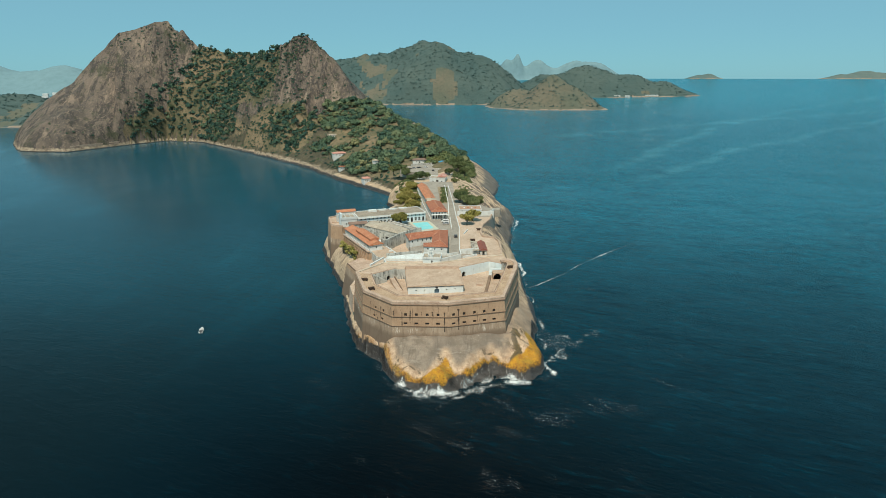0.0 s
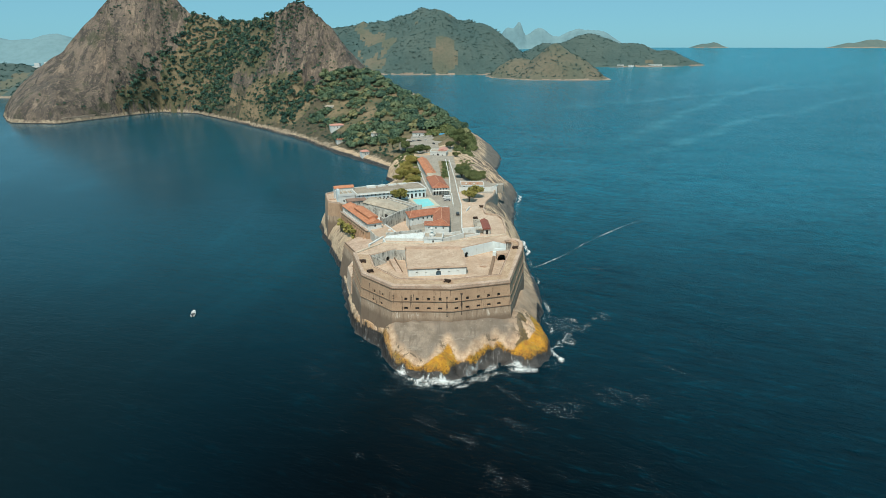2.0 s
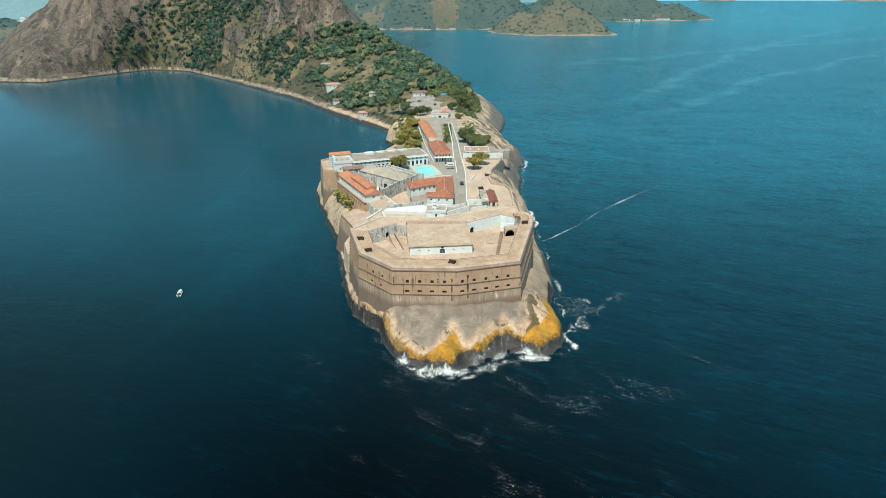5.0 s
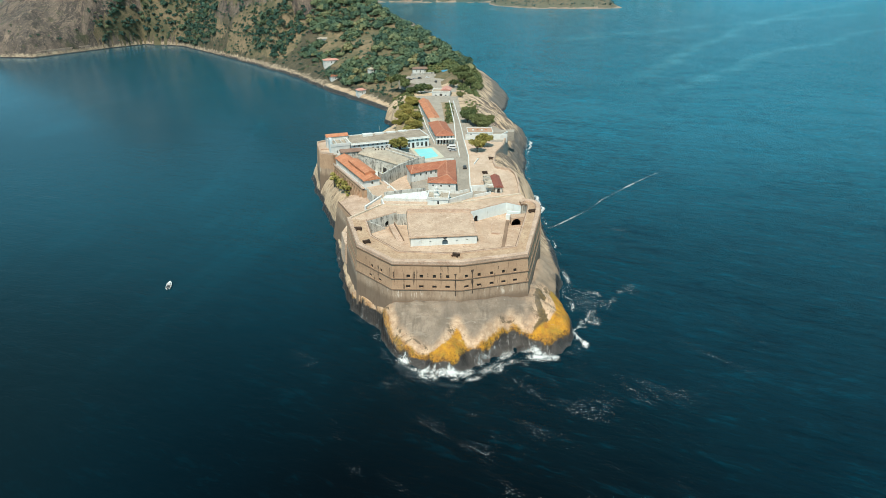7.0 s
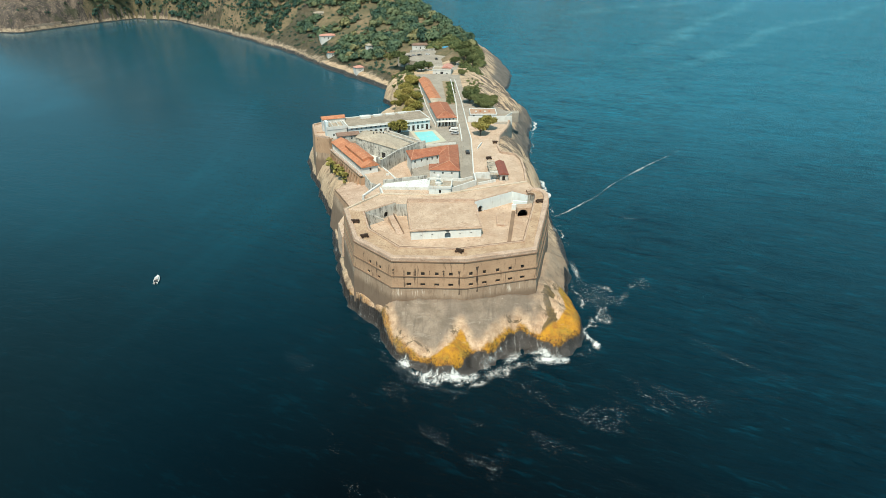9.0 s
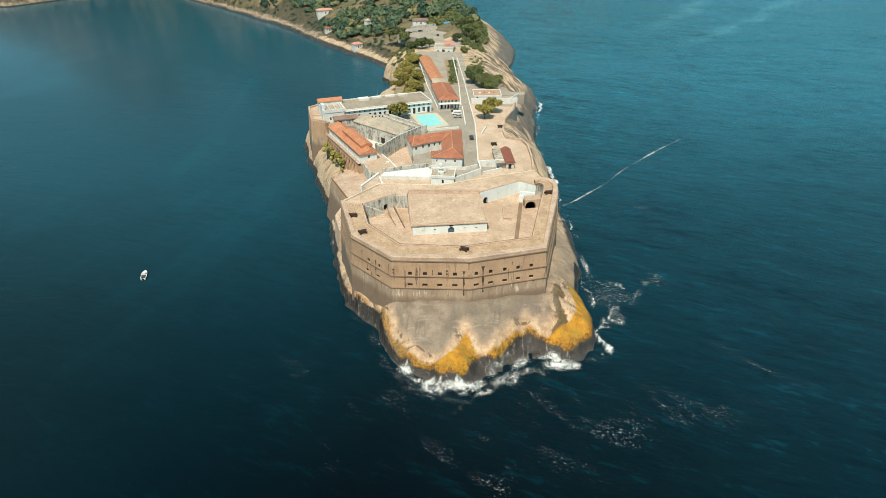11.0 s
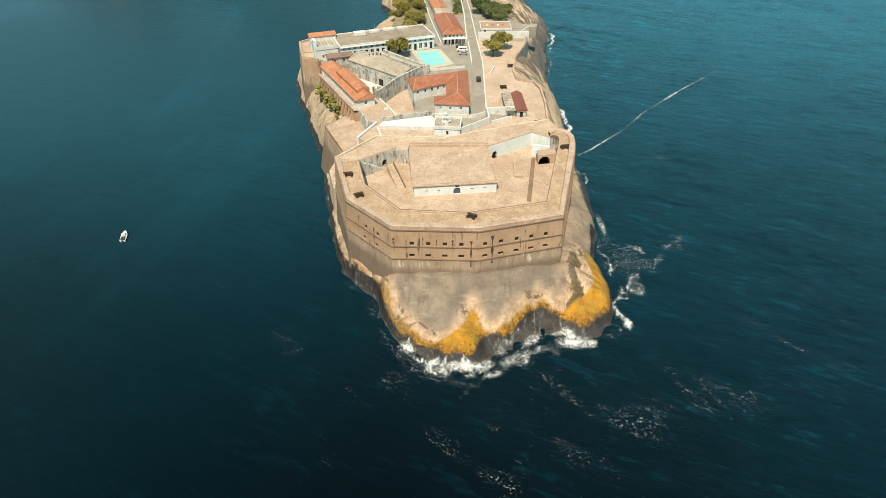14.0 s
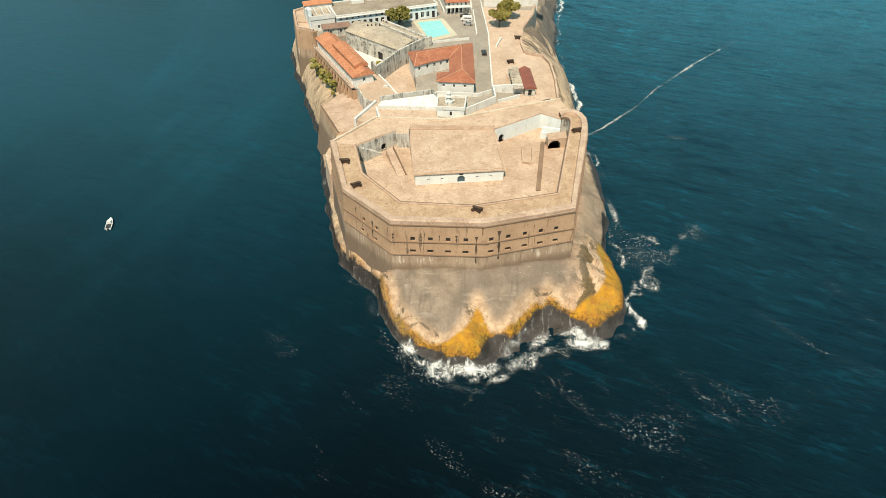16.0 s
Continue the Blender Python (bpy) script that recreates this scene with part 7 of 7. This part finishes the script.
M_SOILY = terrace_material("garden_earth", (0.22, 0.165, 0.095), (0.34, 0.26, 0.16), (0.13, 0.115, 0.055), (0.42, 0.34, 0.23), 1.4)
TREES = [(23.0, 120.5, 25, 7.5, 5.4), (19.0, 110.5, 25, 7.0, 5.0), (-23.8, 110.0, 25, 7.5, 5.4),
         (16.5, 178, 23, 10, 6.0), (22.5, 170, 23, 10, 6.2), (28.5, 176, 22, 9, 5.6), (18, 192, 23, 9, 6.0), (26, 163, 23, 8, 5.0),
         (-25, 178, 23, 7, 4.6), (-28, 190, 22, 7, 4.8), (-24, 200, 23, 7.5, 4.8), (-29, 172, 22, 6, 4.0), (-26, 215, 23, 7, 5.0), (-21.5, 227, 23, 8, 5.2), (-30, 206, 21, 6, 4.4), (-24, 240, 23, 7, 5.0),
         (-17.5, 283, 22, 9, 6.0), (-12, 292, 22, 7, 4.6), (-25, 285, 21, 7, 5.0), (14, 268, 22, 5, 3.5), (-17, 160, 23, 7, 5.0), (-20, 170, 23, 6.5, 4.6), (-18, 186, 23, 7, 4.8), (-21, 152, 23, 6, 4.2), (31, 186, 21, 6, 4.2), (24, 184, 22.5, 7, 5.2), (10, 308, 23, 7, 5), (-33, 322, 20, 7, 5.2),
         (18, 330, 23, 10, 6.5), (23, 345, 23, 10, 6.5), (13, 356, 24, 9, 6.0), (25, 322, 22, 8, 5.5), (20, 362, 24, 10, 7.0), (-34, 332, 21, 7, 5.0), (-40, 345, 20, 9, 6.5), (-48, 352, 18, 8, 6.0)]
for k, (x, y, z, h, s) in enumerate(TREES):
    tree((x, y, min(z, max(ground_z(x, y), z - 1.0)) if y > 160 else z), h, s, 500 + k, "olive-green round-crowned tree by the fort buildings" if k < 3 or (x < 0 and y < 260) else "dark green spreading tree near the lane", M_LEAF2 if k < 3 or (x < 0 and y < 260) else M_LEAF3)
# shrubs on the arcades
arc_rng = np.random.default_rng(8)
spots2 = []
for k in range(26):
    a = Vector((-56.5, 86.5)).lerp(Vector((-40, 55.5)), arc_rng.uniform(0.02, 0.75))
    spots2.append((a.x - arc_rng.uniform(0, 1.5), a.y - arc_rng.uniform(0, 1.0), arc_rng.uniform(17, 22.5), arc_rng.uniform(0.6, 1.3)))
for k in range(10):
    spots2.append((-28 + arc_rng.uniform(-2, 2), 74.6 + arc_rng.uniform(-2, 2), 22.4 + arc_rng.uniform(0, 2.2), arc_rng.uniform(0.6, 1.1)))
tagged(crowns("shrubs", spots2, M_LEAF2, 2, arc_rng), "olive shrubs growing from the arcade wall", "shrubs", kind="stuff")

# low scrub beside the quarters, on the bank and round the square
bush = []
for x0, x1, y0, y1, z, count, big in ((2.6, 6.8, 176, 236, 24.6, 110, 1.5), (-24, -13, 150, 250, None, 130, 1.7), (-46, -22, 286, 335, None, 170, 2.2), (14, 30, 280, 330, None, 90, 2.2), (8, 26, 350, 394, None, 120, 3.0), (-14, 14, 376, 400, None, 120, 3.2), (20, 36, 335, 420, None, 170, 3.4), (14, 30, 196, 262, None, 26, 1.3), (-40, -24, 262, 290, None, 60, 1.8), (-45, -38, 62, 84, None, 22, 1.0)):
    ab = arc_rng.uniform((x0, y0), (x1, y1), (count, 2))
    for (a, b), c in zip(ab, ground(ab[:, 0], ab[:, 1])):
        c = c if z is None else z
        if -30 < a < 14 and 150 < b < 262:
            c = max(c, 25.0)
        if c > 8:
            bush.append((a, b, c - 0.3, big * arc_rng.uniform(0.5, 1.15)))
tagged(leafy("scrub", bush, M_LEAF3, arc_rng, 80, 0.7), "dry olive scrub and bushes round the buildings", "scrub", kind="stuff")
bm = bmesh.new()
prism(bm, [(-27.5, 205), (-30, 152), (-12, 148), (-13.5, 170), (-19.4, 236), (-23.5, 250)], 24.0, 25.07)
tagged(part("garden_ground", bm, M_SOILY), "dry earth strip under the trees", "ground", kind="structure")
bm = bmesh.new()
prism(bm, [(2.0, 174), (7.0, 174), (4.8, 240), (-1.0, 240)], 24.0, 25.09)
tagged(part("garden_ground", bm, M_SOILY), "dry garden strip beside the quarters", "ground", kind="structure")

# ---- gate, square and houses on the neck ----
gz = 23.0
gate = thing("gate_house", (0.0, 276, gz), "white gate house with a pale red roof", "building", rz=-6)
wall_run(rect(-7.5, 6.5, -8, 6), -4, 4.2, M_WHITE, gate, {0: [(3, 1.2, 0.4, 2.2, "window"), (7, 2.0, 0.0, 2.8, "door"), (11, 1.2, 0.4, 2.2, "window")], 1: [(4, 1, 1, 2.4, "window"), (9, 1, 1, 2.4, "window")]})
flat_roof(rect(-7.5, 6.5, -8, 6), 4.3, M_GREY, gate)
roof_mesh("roof", rect(-1.0, 7.0, -4, 9), [(3, -4), (3, 9)], [(0, 1, 4), (1, 2, 5, 4), (2, 3, 5), (3, 0, 4, 5)], 5.0, 6.6, M_PINK, gate, "pale red tile roof")
wall_run(rect(-0.6, 6.6, -3.6, 8.6), 4, 5.0, M_WHITE, gate, {})
bm = bmesh.new()
prism(bm, [(-40, 338), (-22, 322), (-8, 300), (-10, 285), (10, 283), (14, 320), (14, 360), (-10, 372), (-38, 356)], 17, [24.0, 23.8, 23.2, 23.2, 23.2, 23.6, 24.4, 24.8, 24.6])
tagged(part("square_pavement", bm, M_PAVE), "pale paved square before the gate", "pavement", kind="structure")
low_wall([(-9, 284), (-15, 291), (-21, 298)], 0.5, [21, 20, 20], [24.0, 23.6, 23.0], M_WHITE, "short white wall below the square")
low_wall([(-30, 364), (-8, 374)], 0.6, 20, 26.2, M_WHITE2, "grey retaining wall behind the square")
for k, (x, y, a, m, lb) in enumerate(((-26, 345, 30, M_PGREY, "silver"), (-21, 348, 30, M_PBLACK, "black"), (-14, 351, 25, M_PWHITE, "white"), (-6, 330, 100, M_PBLACK, "black"), (4, 335, 95, M_PWHITE, "white"), (-30, 341, 35, M_PBLACK, "black"), (8, 350, 80, M_PGREY, "silver"))):
    car((x, y, 24.2), a, m, lb + " car parked on the square")
awn = thing("awning", (6, 372, 24.6), "bright blue tent awning by the square", "awning", rz=8)
M_AWN = plain("blue_canvas", (0.05, 0.22, 0.36), (0.07, 0.28, 0.43), 1.0, 0.8)
roof_mesh("canopy", rect(-7, 7, -3.5, 3.5), [(-5, 0), (5, 0)], [(0, 1, 5, 4), (1, 2, 5), (2, 3, 4, 5), (3, 0, 4)], 2.8, 4.0, M_AWN, awn)
for sx in (-6.7, 0, 6.7):
    for sy in (-3.2, 3.2):
        bm = bmesh.new()
        box(bm, sx - 0.08, sx + 0.08, sy - 0.08, sy + 0.08, -1.2, 2.7)
        part("pole", bm, M_WHITE, awn)


def cottage(at, rz, w, d, h, roof, label, drop=6.0):
    c = thing("cottage", at, label, "house", "houses on the slope", rz)
    wall_run(rect(-w / 2, w / 2, -d / 2, d / 2), -drop, h, M_WHITE, c, {0: [(w * 0.25, 0.9, 0.9, 2.1, "window"), (w * 0.5, 1.0, 0.05, 2.1, "door"), (w * 0.75, 0.9, 0.9, 2.1, "window")], 3: [(d / 2, 0.9, 0.9, 2.1, "window")]})
    roof_mesh("roof", rect(-w / 2 - 0.5, w / 2 + 0.5, -d / 2 - 0.5, d / 2 + 0.5), [(-w / 2 + d * 0.3, 0), (w / 2 - d * 0.3, 0)], [(0, 1, 5, 4), (1, 2, 5), (2, 3, 4, 5), (3, 0, 4)], h, h + 1.6, roof, c)
    return c


for x, y, lift, rz_, w, d_, h, roof, lb in ((-80, 374, 1.0, 30, 8, 7, 3.4, M_PINK, "small hut by the shore with a pink tile roof"), (-117, 440, 0.6, 25, 9, 8, 3.2, M_TILE, "small cottage with a red tile roof among trees"),
                                            (-128, 486, -0.3, 20, 17, 10, 3.4, M_PINK, "white house with a low reddish roof among trees"), (-150, 565, -0.8, 15, 14, 8, 3.2, M_GREY, "pale flat-topped house half hidden by trees"), (-72, 418, 0.0, 40, 10, 6, 3.0, M_GREY, "grey-roofed cottage among the trees"),
                                            (-22, 388, 0.5, 5, 15, 8, 3.4, M_TILE4, "brown-roofed house half hidden behind the square")):
    cottage((x, y, ground_z(x, y) + lift), rz_, w, d_, h, roof, lb)
# shore road wall under the crag and beach huts
low_wall([(-665, 682), (-590, 674), (-556, 745), (-520, 838), (-470, 838)], 2.0, 2, 8.5, M_LEDGE, "pale shore wall under the crag")
# far small white buildings on the point
for x, y, w, h in ((905, 2800, 34, 9), (960, 2800, 26, 7), (1090, 2820, 70, 8), (1180, 2840, 36, 7)):
    c = thing("far_building", (x, y, float(sea_z(x, y)) + 2), "low white building on the far shore", "building")
    wall_run(rect(-w / 2, w / 2, -6, 6), -4, h, M_WHITE, c, {0: [(k, 2.2, 2.5, 5.0, "window") for k in range(5, w - 3, 7)]}, bars=False)
    flat_roof(rect(-w / 2, w / 2, -6, 6), h, M_GREY, c)
# pale town at the foot of the far hills
rt = np.random.default_rng(12)
for k in range(60):
    x, y = rt.uniform(-1560, -1330), rt.uniform(1950, 2150)
    w, d_, h = rt.uniform(8, 22), rt.uniform(8, 14), rt.uniform(12, 40)
    bm = bmesh.new()
    box(bm, -w / 2, w / 2, -d_ / 2, d_ / 2, -10, h, 0.3)
    ob = tagged(part("far_house", bm, M_WHITE), "pale far house of the distant town", "house", "houses of the far town")
    ob.matrix_world = pose(x, y, 14, 0, 0, rt.uniform(-20, 20))
